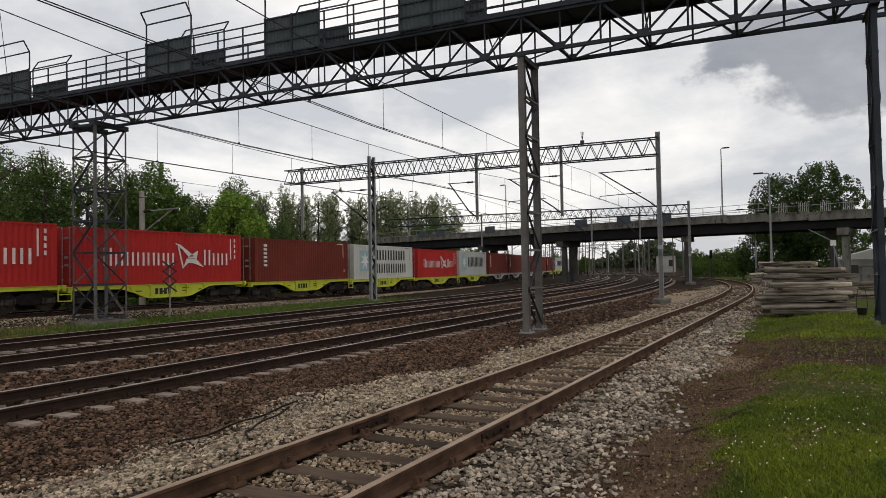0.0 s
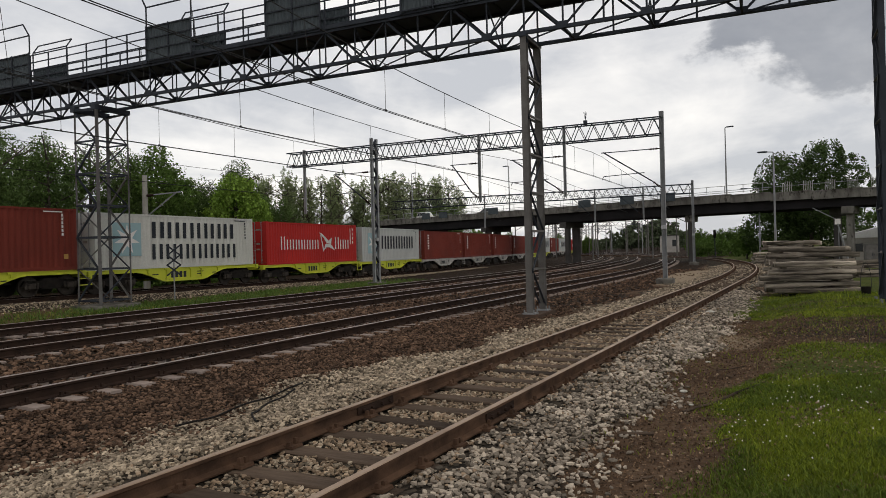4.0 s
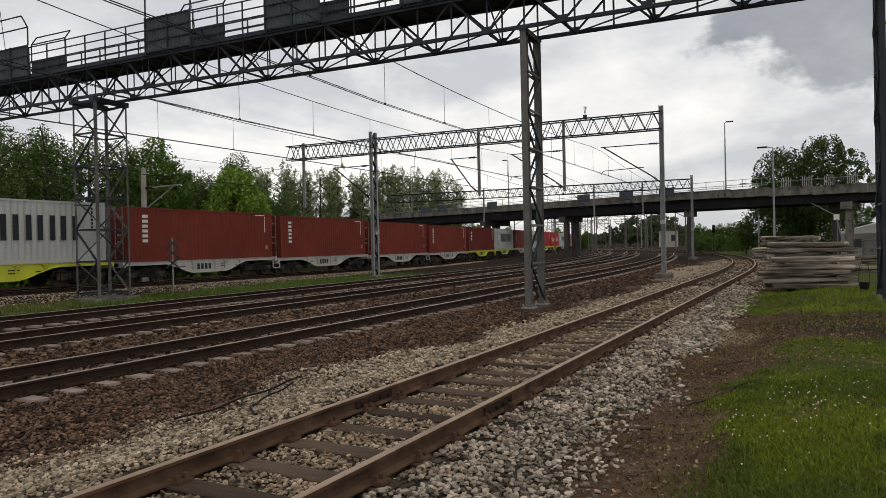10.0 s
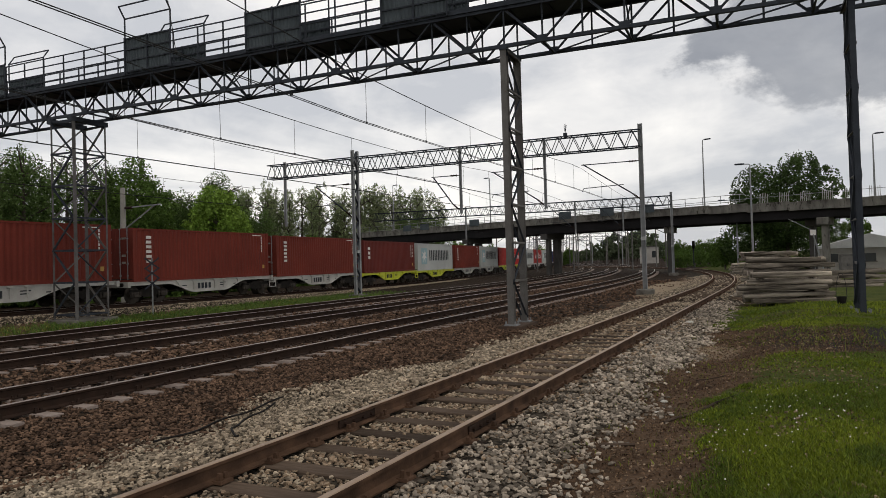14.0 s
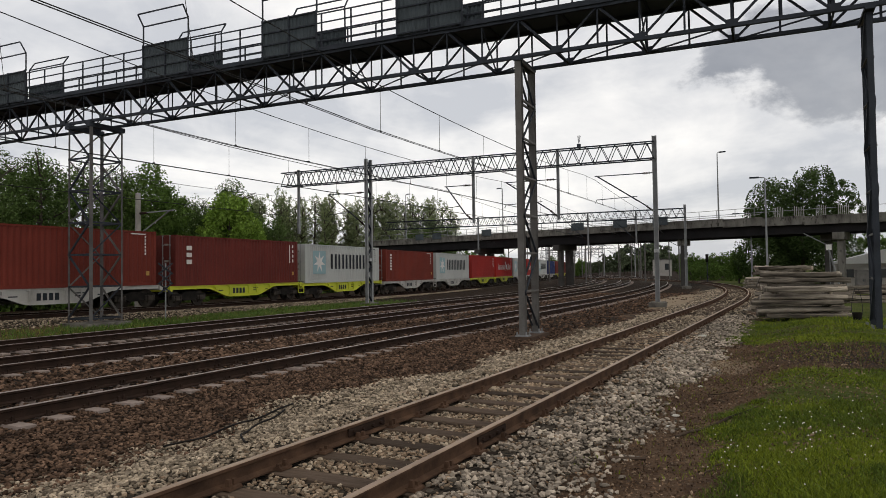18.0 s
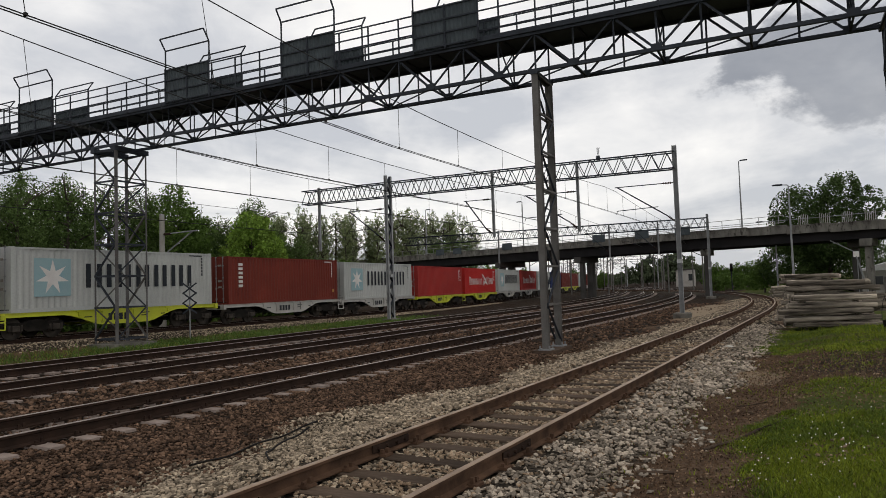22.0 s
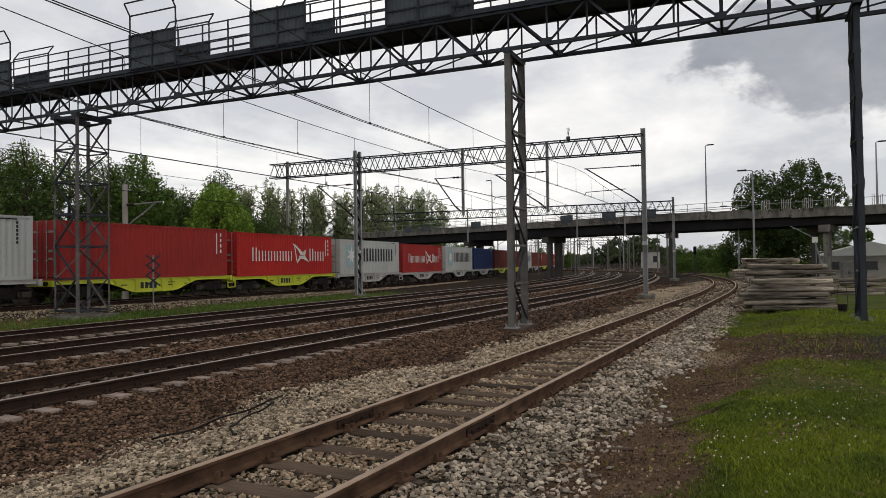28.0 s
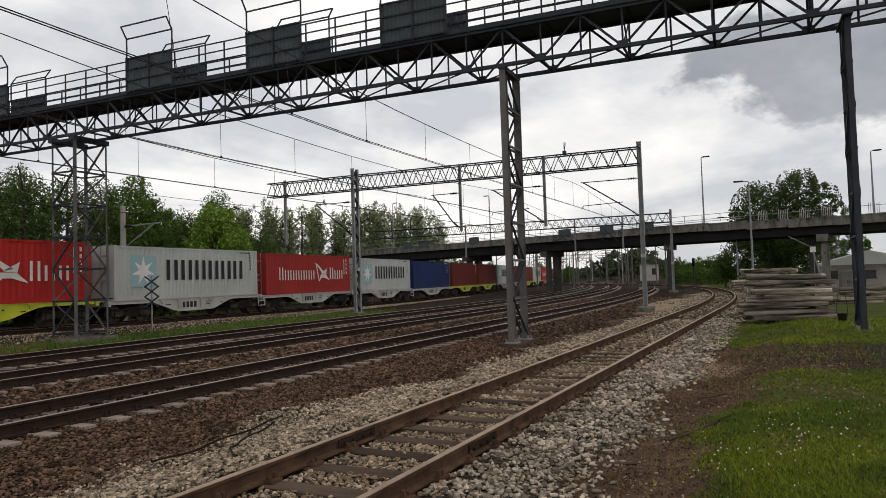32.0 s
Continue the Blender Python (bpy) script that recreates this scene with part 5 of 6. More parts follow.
def build_ballast():
    xs, ys = [], []
    for a in ((2.0, 9.5, 1.2, 8.2, 640), (9.5, 17.0, 1.2, 8.0, 400), (17.0, 30.0, 1.0, 7.5, 220)):
        x, y = scatter(*a)
        xs.append(x)
        ys.append(y)
    x, y = np.concatenate(xs), np.concatenate(ys)
    _, grey, _ = soils(x, y)
    keep = (rng_n.uniform(0, 1, len(x)) < grey) & keep_off_rails(x, y, line_siding, 0.68, 1.25, 0.94)
    off = y - line_siding(x)
    keep &= (off > -0.85) | (rng_n.uniform(0, 1, len(x)) < 0.9)
    x, y, off = x[keep], y[keep], off[keep]
    rusty = (rng_n.uniform(0, 1, len(x)) < 0.75 - 0.45 * np.abs(off)) & (x < 22)
    coarse = ~rusty & (off < -0.85)
    fine = ~rusty & ~coarse
    grow = 1 + 0.45 * (x > 9.5) + 0.3 * (x > 17)
    strew("rusty_ballast", x[rusty], y[rusty], rng_n.uniform(0.018, 0.036, int(rusty.sum())) * grow[rusty], M_STONE_R, "rust-tinted ballast stones along the siding rails")
    strew("coarse_ballast", x[coarse], y[coarse], rng_n.uniform(0.019, 0.042, int(coarse.sum())) * grow[coarse] ** 0.6, M_STONE_P, "flat grey ballast stones on the outer shoulder of the siding")
    strew("grey_ballast", x[fine], y[fine], rng_n.uniform(0.018, 0.037, int(fine.sum())) * grow[fine], M_STONE_G, "pale angular ballast stones round the siding")
    xs, ys = [], []
    for a in ((2.0, 13.0, 6.0, 10.3, 420), (13.0, 24.0, 6.0, 10.3, 240), (5.0, 24.0, 10.3, 14.0, 130), (8.0, 28.0, 14.0, 19.0, 70)):
        x, y = scatter(*a)
        xs.append(x)
        ys.append(y)
    x, y = np.concatenate(xs), np.concatenate(ys)
    brown, _, _ = soils(x, y)
    keep = (rng_n.uniform(0, 1, len(x)) < brown)
    for p in (line_near, line_middle, line_far):
        keep &= keep_off_rails(x, y, p)
    x, y = x[keep], y[keep]
    strew("brown_ballast", x, y, rng_n.uniform(0.02, 0.042, len(x)) * (1 + 0.3 * (x > 13) + 0.35 * (y > 10.3) + 0.3 * (y > 13)), M_STONE_B, "rust-brown angular ballast stones of the main line")
    # coarser stones where the lines run on towards the bridge
    x, y = scatter(24.0, 62.0, 5.0, 21.5, 22)
    y = y + bow(x)
    keep = rng_n.uniform(0, 1, len(x)) < soils(x, y)[0]
    for p in (line_near, line_middle, line_far):
        keep &= keep_off_rails(x, y, p)
    x, y = x[keep], y[keep]
    strew("far_ballast", x, y, rng_n.uniform(0.04, 0.085, len(x)), M_STONE_B, "rust-brown ballast stones towards the road bridge")
    x, y = scatter(30.0, 66.0, -2.2, 3.2, 36)
    y = y + line_siding(x)
    keep = (rng_n.uniform(0, 1, len(x)) < soils(x, y)[1]) & keep_off_rails(x, y, line_siding, 0.68, 1.25, 0.94)
    x, y = x[keep], y[keep]
    strew("far_grey_ballast", x, y, rng_n.uniform(0.035, 0.07, len(x)), M_STONE_G, "pale grey ballast stones along the siding curve")
    # pale shoulder and darker bed of the goods line
    for y0, y1, share, mat, words in ((-2.55, -1.45, 120, M_STONE_G, "pale ballast shoulder of the goods line"), (-1.3, 1.3, 14, M_STONE_B, "brown ballast stones between the goods line rails")):
        x, y = scatter(8.0, 76.0, y0, y1, share)
        y = y + line_goods(x)
        keep = keep_off_rails(x, y, line_goods, 0.62, 1.27, 0.9)
        strew("goods_ballast", x[keep], y[keep], rng_n.uniform(0.03, 0.06, int(keep.sum())), mat, words, 0.01)
    # dead leaves and chips on the dirt
    x, y = scatter(3.5, 22.0, -1.5, 2.6, 800)
    keep = rng_n.uniform(0, 1, len(x)) < 0.25 + 0.75 * (1 - np.maximum(soils(x, y)[2], soils(x, y)[1]))
    x, y = x[keep], y[keep]
    n = len(x)
    v = np.array([(-1, -0.4, 0.1), (0, -0.6, 0), (1, 0.1, 0.2), (0, 0.55, 0)])[None] * rng_n.uniform(0.006, 0.019, (n, 1, 1))
    v = np.einsum("nij,nkj->nki", turns(n), v)
    v += np.stack([x, y, ground_z(x, y) + hills(x, y) * 0.5 + 0.012], -1)[:, None, :]
    tagged(new("leaf_litter", from_arrays("leaf_litter", v.reshape(-1, 3), np.arange(4 * n).reshape(-1, 4), [M_LITTER])), "dead brown leaves and chips on bare dirt", "litter", kind="stuff")
    # stray stones on the dirt
    x, y = scatter(3.5, 20.0, -1.0, 2.4, 70)
    strew("stray_stones", x, y, rng_n.uniform(0.006, 0.02, len(x)) * (0.7 + 0.9 * mottle(x, y, 0.6, 75)), M_STONE_R, "small stray stones on bare dirt")


# ---- grass ----
def blades(name, x, y, h, mat, label, width=0.008):
    n = len(x)
    a = rng_n.uniform(0, 2 * np.pi, n)
    lean = rng_n.uniform(0.2, 1.3, n) * h
    z = ground_z(x, y) + hills(x, y) * 0.5 - 0.005
    la = rng_n.uniform(0, 2 * np.pi, n)
    w = width * (0.6 + 6 * h)
    dx, dy = np.cos(a) * w, np.sin(a) * w
    v = np.empty((n, 5, 3))
    v[:, 0] = np.stack([x - dx, y - dy, z], -1)
    v[:, 1] = np.stack([x + dx, y + dy, z], -1)
    mx, my, mz = x + np.cos(la) * lean * 0.3, y + np.sin(la) * lean * 0.3, z + h * 0.6
    v[:, 2] = np.stack([mx + dx * 0.7, my + dy * 0.7, mz], -1)
    v[:, 3] = np.stack([mx - dx * 0.7, my - dy * 0.7, mz], -1)
    v[:, 4] = np.stack([x + np.cos(la) * lean, y + np.sin(la) * lean, z + h], -1)
    f = (np.array([(0, 1, 2), (0, 2, 3), (3, 2, 4)])[None] + (np.arange(n) * 5)[:, None, None]).reshape(-1, 3)
    tagged(new(name, from_arrays(name, v.reshape(-1, 3), f, [mat])), label, "grass", kind="stuff")


def build_grass():
    xs, ys = [], []
    for a in ((3.5, 9.5, -2.6, 1.7, 6000), (9.5, 18.0, -5.0, 1.8, 1700), (16.0, 28.0, -9.0, 2.8, 560)):
        x, y = scatter(*a)
        xs.append(x)
        ys.append(y)
    x, y = np.concatenate(xs), np.concatenate(ys)
    g = soils(x, y)[2]
    lush = 0.55 * mottle(x, y, 1.3, 9) + 0.3 * mottle(x, y, 0.45, 11) + 0.15 * mottle(x, y, 0.16, 13)
    keep = rng_n.uniform(0, 1, len(x)) < g * np.clip(2.6 * lush - 0.55, 0.04, 1)
    x, y, lush = x[keep], y[keep], lush[keep]
    h = rng_n.uniform(0.012, 0.04, len(x)) * (0.45 + 1.3 * step(0.3, 0.75, lush)) * (1 + 0.4 * (x > 17))
    pick = rng_n.uniform(0, 1, len(x))
    dry = pick < 0.08 + 0.55 * step(0.5, 0.85, mottle(x, y, 1.6, 21)) * (1 - step(0.4, 0.6, lush))
    deep = ~dry & (pick > 0.96 - 0.75 * step(0.45, 0.7, mottle(x, y, 0.7, 23)))
    rest = ~dry & ~deep
    slim = 0.0042
    blades("lawn_grass", x[rest], y[rest], h[rest], M_GRASS, "short rough green grass beside the siding", slim * (1 + 0.8 * (x[rest] > 9.5) + 0.8 * (x[rest] > 17)))
    blades("dark_grass", x[deep], y[deep], h[deep] * 1.2, M_GRASS_DEEP, "darker tufts in the rough grass", slim * (1.2 + 0.8 * (x[deep] > 9.5) + 0.8 * (x[deep] > 17)))
    blades("dry_grass", x[dry], y[dry], h[dry] * 0.8, M_GRASS_DRY, "yellowing short grass beside the siding", slim * (1 + 0.8 * (x[dry] > 9.5) + 0.8 * (x[dry] > 17)))
    x, y = scatter(6.0, 46.0, 23.6, 28.6, 120)
    keep = rng_n.uniform(0, 1, len(x)) < 1.2 * soils(x, y)[2] ** 1.5
    x, y = x[keep], y[keep]
    blades("verge_grass", x, y, rng_n.uniform(0.04, 0.2, len(x)), M_LEAF_MID, "rough dark grass between the tracks", 0.012)
    x, y = scatter(6.0, 40.0, 24.3, 28.0, 26)
    blades("verge_dry_grass", x, y, rng_n.uniform(0.04, 0.14, len(x)), M_GRASS_DRY, "thin yellowing grass between the tracks", 0.012)
    # taller weeds near the timber stacks and the gantry post
    x, y = scatter(19.5, 28.2, -7.0, 1.0, 34)
    tall = mottle(x, y, 0.8, 61)
    keep = rng_n.uniform(0, 1, len(x)) < 0.25 + step(0.4, 0.7, tall)
    x, y, tall = x[keep], y[keep], tall[keep]
    blades("weeds", x, y, rng_n.uniform(0.03, 0.12, len(x)) * (0.6 + 1.2 * tall), M_GRASS, "taller weeds in front of stacked timber", 0.008)
    # broad-leaved clumps in the lawn
    cx, cy = rng_n.uniform(4.5, 20, 260), rng_n.uniform(-6, 1.4, 260)
    ok = soils(cx, cy)[2] > 0.5
    cx, cy = cx[ok], cy[ok]
    wide = rng_n.uniform(0.04, 0.2, len(cx))
    for nm, mat, n, words in (("lawn_weeds", M_GRASS_DEEP, 12000, "leafy dark green clumps of weeds in the rough grass"), ("clover", M_GRASS, 24000, "light green broad-leaved clumps in the rough grass")):
        k = rng_n.integers(0, len(cx), n)
        x, y = cx[k] + rng_n.normal(0, 1, n) * wide[k], cy[k] + rng_n.normal(0, 1, n) * wide[k]
        blades(nm, x, y, rng_n.uniform(0.015, 0.06, n), mat, words, 0.0085)
    x, y = scatter(4.0, 16.0, -4.0, 1.2, 1.6)
    blades("dry_stalks", x, y, rng_n.uniform(0.12, 0.34, len(x)), M_GRASS_DRY, "single dry stalks in the rough grass", 0.002)
    x, y = scatter(6.5, 24.0, -1.0, 2.2, 80)
    keep = rng_n.uniform(0, 1, len(x)) < np.clip(1.8 * mottle(x, y, 0.8, 41) - 0.4, 0, 1)
    x, y = x[keep], y[keep]
    blades("sparse_weeds", x, y, rng_n.uniform(0.015, 0.06, len(x)), M_GRASS, "sparse weeds on bare dirt", 0.008)


def build_daisies():
    cx, cy = np.array([8.6, 8.1, 8.0, 8.4, 6.6, 8.9]), np.array([0.1, 0.2, -0.1, 0.25, 0.55, -0.5])
    k = rng_n.integers(0, 6, 70)
    x, y = cx[k] + rng_n.normal(0, 0.75, 70), cy[k] + rng_n.normal(0, 0.4, 70) - 0.1
    z = ground_z(x, y) + hills(x, y) * 0.5 + rng_n.uniform(0.03, 0.06, 70)
    v, f = [], []
    for a, b, c in zip(x, y, z):
        i = len(v)
        v += [(a + 0.007 * math.cos(j * math.pi / 3), b + 0.007 * math.sin(j * math.pi / 3), c + 0.005 * math.cos(j * math.pi / 3)) for j in range(6)]
        f.append(tuple(range(i, i + 6)))
    tagged(new("daisies", from_arrays("daisies", v, f, [M_WHITE])), "small white flowers in the grass", "flower", kind="stuff")


# ---- trees ----
def crown_mesh(name, lobes, leaves, size, mat, seed, clump=26):
    """Leaves in clumps filling uneven lobes; lobes: centre, radii, share of hollow."""
    r = np.random.default_rng(seed)
    pts = []
    total = sum(rx * ry * rz for _, (rx, ry, rz) in lobes) ** 1.0
    for (cx, cy, cz), (rx, ry, rz) in lobes:
        n = max(60, int(leaves * rx * ry * rz / total))
        clumps = max(6, n // clump)
        d = r.normal(size=(clumps, 3))
        d /= np.linalg.norm(d, axis=1)[:, None]
        c = d * (r.uniform(0.25, 1.0, (clumps, 1)) ** 0.45) * (1 + r.normal(0, 0.09, (clumps, 1)))
        which = r.integers(0, clumps, n)
        p = c[which] + r.normal(0, 0.11, (n, 3))
        p *= np.minimum(1.0, 1.08 / np.linalg.norm(p, axis=1))[:, None]
        pts.append(p * (rx, ry, rz) + (cx, cy, cz))
    p = np.concatenate(pts)
    n = len(p)
    s = size * r.uniform(0.55, 1.3, n)
    a = r.normal(size=(n, 3))
    a /= np.linalg.norm(a, axis=1)[:, None]
    b = np.cross(a, r.normal(size=(n, 3)))
    b /= np.linalg.norm(b, axis=1)[:, None]
    a *= s[:, None]
    b *= s[:, None] * 0.62
    v = np.stack([p - a, p + b * 0.9 - a * 0.1, p + a, p - b * 0.9 - a * 0.1], 1)
    f = np.arange(4 * n).reshape(-1, 4)
    return from_arrays(name, v.reshape(-1, 3), f, [mat])


def trunk_mesh(h, r0, seed, limbs, top=0.9, mat=None, reach=1.0):
    r = random.Random(seed)
    bm = bmesh.new()
    pts, p = [], Vector((0, 0, -0.3))
    for i in range(8):
        pts.append(p.copy())
        p += Vector((r.uniform(-.06, .06) * h / 8, r.uniform(-.06, .06) * h / 8, (h * top + 0.3) / 7))
    rings = []
    for i, q in enumerate(pts):
        rad = r0 * (1.25 if i == 0 else 1 - 0.85 * i / 7)
        rings.append([bm.verts.new(q + Vector((rad * math.cos(k * math.pi / 4), rad * math.sin(k * math.pi / 4), 0))) for k in range(8)])
    for a, b in zip(rings, rings[1:]):
        for k in range(8):
            bm.faces.new((a[k], a[(k + 1) % 8], b[(k + 1) % 8], b[k]))
    for i in range(limbs):
        q = pts[r.randint(2, 6)]
        ang, up, ln = r.uniform(0, 6.28), r.uniform(0.3, 0.9), h * r.uniform(0.18, 0.34) * reach
        e = q + Vector((math.cos(ang), math.sin(ang), up)) * ln
        tube(bm, q, e, r0 * 0.35, r0 * 0.1, 5)
        for _ in range(2):
            m = q.lerp(e, r.uniform(0.4, 0.8))
            tube(bm, m, m + Vector((r.uniform(-1, 1), r.uniform(-1, 1), r.uniform(0.2, 1))) * ln * 0.4, r0 * 0.14, r0 * 0.04, 4)
    return mesh_of("trunk", bm, mat or M_BARK)


TREES = {}


def tree_kind(key, h, spread, leaves, size, mat, seed, label, limbs=10, narrow=False, low=0.15, clump=26, reach=1.0, lobes=()):
    r = random.Random(seed)
    given, lobes = bool(lobes), list(lobes)
    for i in range(0 if given else 9 if not narrow else 12):
        if narrow:
            z = h * (0.22 + 0.75 * i / 12)
            w = spread * (0.55 + 0.45 * math.sin(math.pi * (0.12 + 0.8 * i / 12)))
            lobes.append(((r.uniform(-.3, .3) * spread, r.uniform(-.3, .3) * spread, z), (w * 0.6, w * 0.6, h * 0.09)))
        else:
            a, k = r.uniform(0, 6.28), r.uniform(0.15, 0.62)
            z = h * (low + (0.95 - low) * r.uniform(0.15, 0.86))
            w = spread * r.uniform(0.32, 0.55) * (1.15 - 0.55 * z / h)
            lobes.append(((math.cos(a) * spread * k, math.sin(a) * spread * k, z), (w, w, min(w * 0.85, (h - z) * 0.9 + 0.4))))
    if not narrow and not given:
        lobes.append(((0, 0, h * 0.55), (spread * 0.62, spread * 0.62, h * 0.40)))
    crown = crown_mesh("crown", lobes, leaves, size, mat, seed, clump)
    trunk = trunk_mesh(h, h * 0.018 + 0.05, seed, limbs, reach=reach)
    TREES[key] = (trunk, crown, label)


def plant(key, x, y, k=1.0, rz=0.0, z=None, group="trees"):
    trunk, crown, label = TREES[key]
    t = thing("tree", (x, y, -0.45 if z is None else z), label, "tree", group, rz=rz)
    t.scale = (k, k, k)
    shared("trunk", trunk, t)
    shared("crown", crown, t)


def build_trees():
    tree_kind("birch_a", 13.0, 3.6, 20000, 0.105, M_LEAF_DARK, 11, "tall dark green deciduous tree with loose airy crown", 14, low=0.05, clump=60, reach=0.6)
    tree_kind("birch_b", 12.0, 3.2, 17000, 0.105, M_LEAF_DARK, 12, "tall dark green deciduous tree with loose airy crown", 14, low=0.05, clump=60, reach=0.6)
    tree_kind("dome", 10.5, 4.0, 26000, 0.112, M_LEAF_MID, 13, "dense rounded green deciduous tree", low=0.05, clump=80, reach=0.6)
    tree_kind("dome_far", 10.5, 4.0, 5000, 0.25, M_LEAF_MID, 13, "dense rounded green deciduous tree", low=0.05, clump=40, reach=0.6)
    tree_kind("fresh", 9.4, 3.6, 17000, 0.14, M_LEAF_FRESH, 14, "bushy tree with fresh light green leaves", low=0.02, clump=50, reach=0.6)
    tree_kind("thin_a", 16.0, 2.2, 4600, 0.115, M_LEAF_SPARSE, 15, "thin tall tree with sparse leaves and visible gaps", 16, True, clump=13, reach=0.5)
    tree_kind("thin_b", 15.0, 1.9, 4000, 0.115, M_LEAF_SPARSE, 16, "thin tall tree with sparse leaves and visible gaps", 16, True, clump=13, reach=0.5)
    tree_kind("big", 17.0, 8.0, 52000, 0.18, M_LEAF_SHADE, 17, "large dark green deciduous tree with two-part crown behind the road bridge", 14, clump=42, reach=0.5,
              lobes=(((0, 3.6, 11.4), (4, 4.0, 4.4)), ((0, -1.6, 14.0), (3.4, 2.8, 3.9)), ((0, -5.0, 12.6), (2.6, 2.2, 2.5)), ((0, 6.4, 8.8), (3, 2.1, 3.2)), ((0, -6.9, 10.4), (2.2, 1.5, 1.9)),
                     ((0, 0, 8.0), (4.5, 6.2, 4.6)), ((0, 5.0, 4.6), (4, 4.4, 4.2)), ((0, -3.4, 4.6), (4, 4.2, 4.0))))
    tree_kind("far", 9.0, 4.2, 1100, 0.48, M_LEAF_HAZE, 19, "distant tree at the edge of a wood, haze in its colour", 6, low=0.0, reach=0.5)
    tree_kind("bush", 4.5, 2.8, 3000, 0.18, M_LEAF_MID, 18, "low green bush behind the railway", 6, low=0.0, clump=40)
    r = random.Random(21)
    # belt behind the goods line
    for key, x, y, k in (("birch_a", 26, 53, .95), ("birch_b", 29, 50, .93), ("birch_a", 31.5, 54, .98), ("birch_b", 34, 52, 1.05), ("birch_a", 36.5, 57, 1.0), ("birch_b", 38.5, 53, 1.05),
                         ("birch_a", 40.5, 51.5, .92), ("dome", 42.7, 50.0, 1.16), ("birch_b", 45.0, 55, .85), ("dome", 47.0, 52.5, .80), ("birch_b", 51.5, 52.5, .84), ("birch_a", 50.0, 54.5, .80), ("birch_b", 54.0, 56.5, .92), ("birch_a", 58.0, 56.0, .90), ("fresh", 47.4, 45.4, 1.06),
                         ("birch_a", 52.0, 49.5, .92), ("dome", 48.0, 57, .78), ("dome", 50.5, 57, .74), ("fresh", 50.5, 46.0, .80), ("dome", 56.5, 51, .85), ("birch_b", 56, 47, .72), ("birch_b", 23, 50, .95), ("birch_a", 20, 53, 1.0)):
        plant(key, x, y, k, r.uniform(0, 360), group="trees behind the goods line")
    for i in range(30):
        x = 20 + i * 1.45 + r.uniform(-.6, .6)
        plant("bush", x, 44.5 + r.uniform(-1.5, 3.0) + 0.02 * x, r.uniform(0.8, 1.3), r.uniform(0, 360), group="bushes behind the goods line")
    # thin row beyond the bridge
    for i in range(54):
        f = i / 53
        plant("thin_a" if i % 2 else "thin_b", 88 + 25 * f + r.uniform(-4, 4) * (1 - 0.6 * f), 86 - 31 * f + r.uniform(-1.5, 1.5), r.uniform(0.86, 1.08), r.uniform(0, 360), group="thin tall trees in a row")
    for x, y, k in ((108, 56.5, .98), (110, 55.0, .93), (106, 58.5, .9)):
        plant("birch_b", x, y, k, r.uniform(0, 360), group="thin tall trees in a row")
    for i in range(16):
        f = i / 15
        plant("bush", 66 + 46 * f, 60 - 6 * f + r.uniform(-2, 2), r.uniform(0.8, 1.2), r.uniform(0, 360), group="bushes behind the goods line")
    # dark trees seen over the goods wagons beyond the bridge
    for i in range(9):
        f = i / 8
        plant("dome_far", 165 + 30 * f, 76 + 10 * f + r.uniform(-4, 4), r.uniform(0.6, 0.85), r.uniform(0, 360), group="far woods")
    for i in range(15):
        f = i / 14
        plant("dome_far", 178 + r.uniform(-8, 14), 80 - 31 * f + r.uniform(-1.5, 1.5), r.uniform(0.5, 0.85) - 0.22 * f, r.uniform(0, 360), group="far woods")
    # beyond the bridge on the near side
    for key, x, y, k in (("big", 98, -1.2, .84), ("dome_far", 103, -9.0, .7), ("big", 92, -17, .55), ("dome_far", 100, 6.4, .5), ("dome_far", 104, 1.0, .9), ("dome_far", 110, 0.0, .8)):
        plant(key, x, y, k, 0 if key == "big" else r.uniform(0, 360), group="trees beyond the bridge")
    for i in range(8):
        plant("dome_far", 152 + r.uniform(-4, 4), 9.5 + 1.5 * i, r.uniform(0.46, 0.56), r.uniform(0, 360), group="trees beyond the bridge")
    plant("bush", 128, 15.0, 0.75, 40, group="trees beyond the bridge")
    plant("bush", 118, 8.0, 0.8, 90, group="trees beyond the bridge")
    for i in range(14):
        plant("bush", 116 + r.uniform(0, 26), 9 + 0.75 * i + r.uniform(-.5, .5), r.uniform(0.42, 0.7), r.uniform(0, 360), group="bushes beyond the bridge")
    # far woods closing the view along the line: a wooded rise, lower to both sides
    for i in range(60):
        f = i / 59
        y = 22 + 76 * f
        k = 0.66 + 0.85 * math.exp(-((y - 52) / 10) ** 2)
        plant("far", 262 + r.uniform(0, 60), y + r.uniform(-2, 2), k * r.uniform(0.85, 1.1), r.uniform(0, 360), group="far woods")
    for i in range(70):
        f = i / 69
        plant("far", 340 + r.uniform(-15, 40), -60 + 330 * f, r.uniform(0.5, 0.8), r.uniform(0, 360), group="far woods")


build_ballast()
build_grass()
build_daisies()
build_trees()

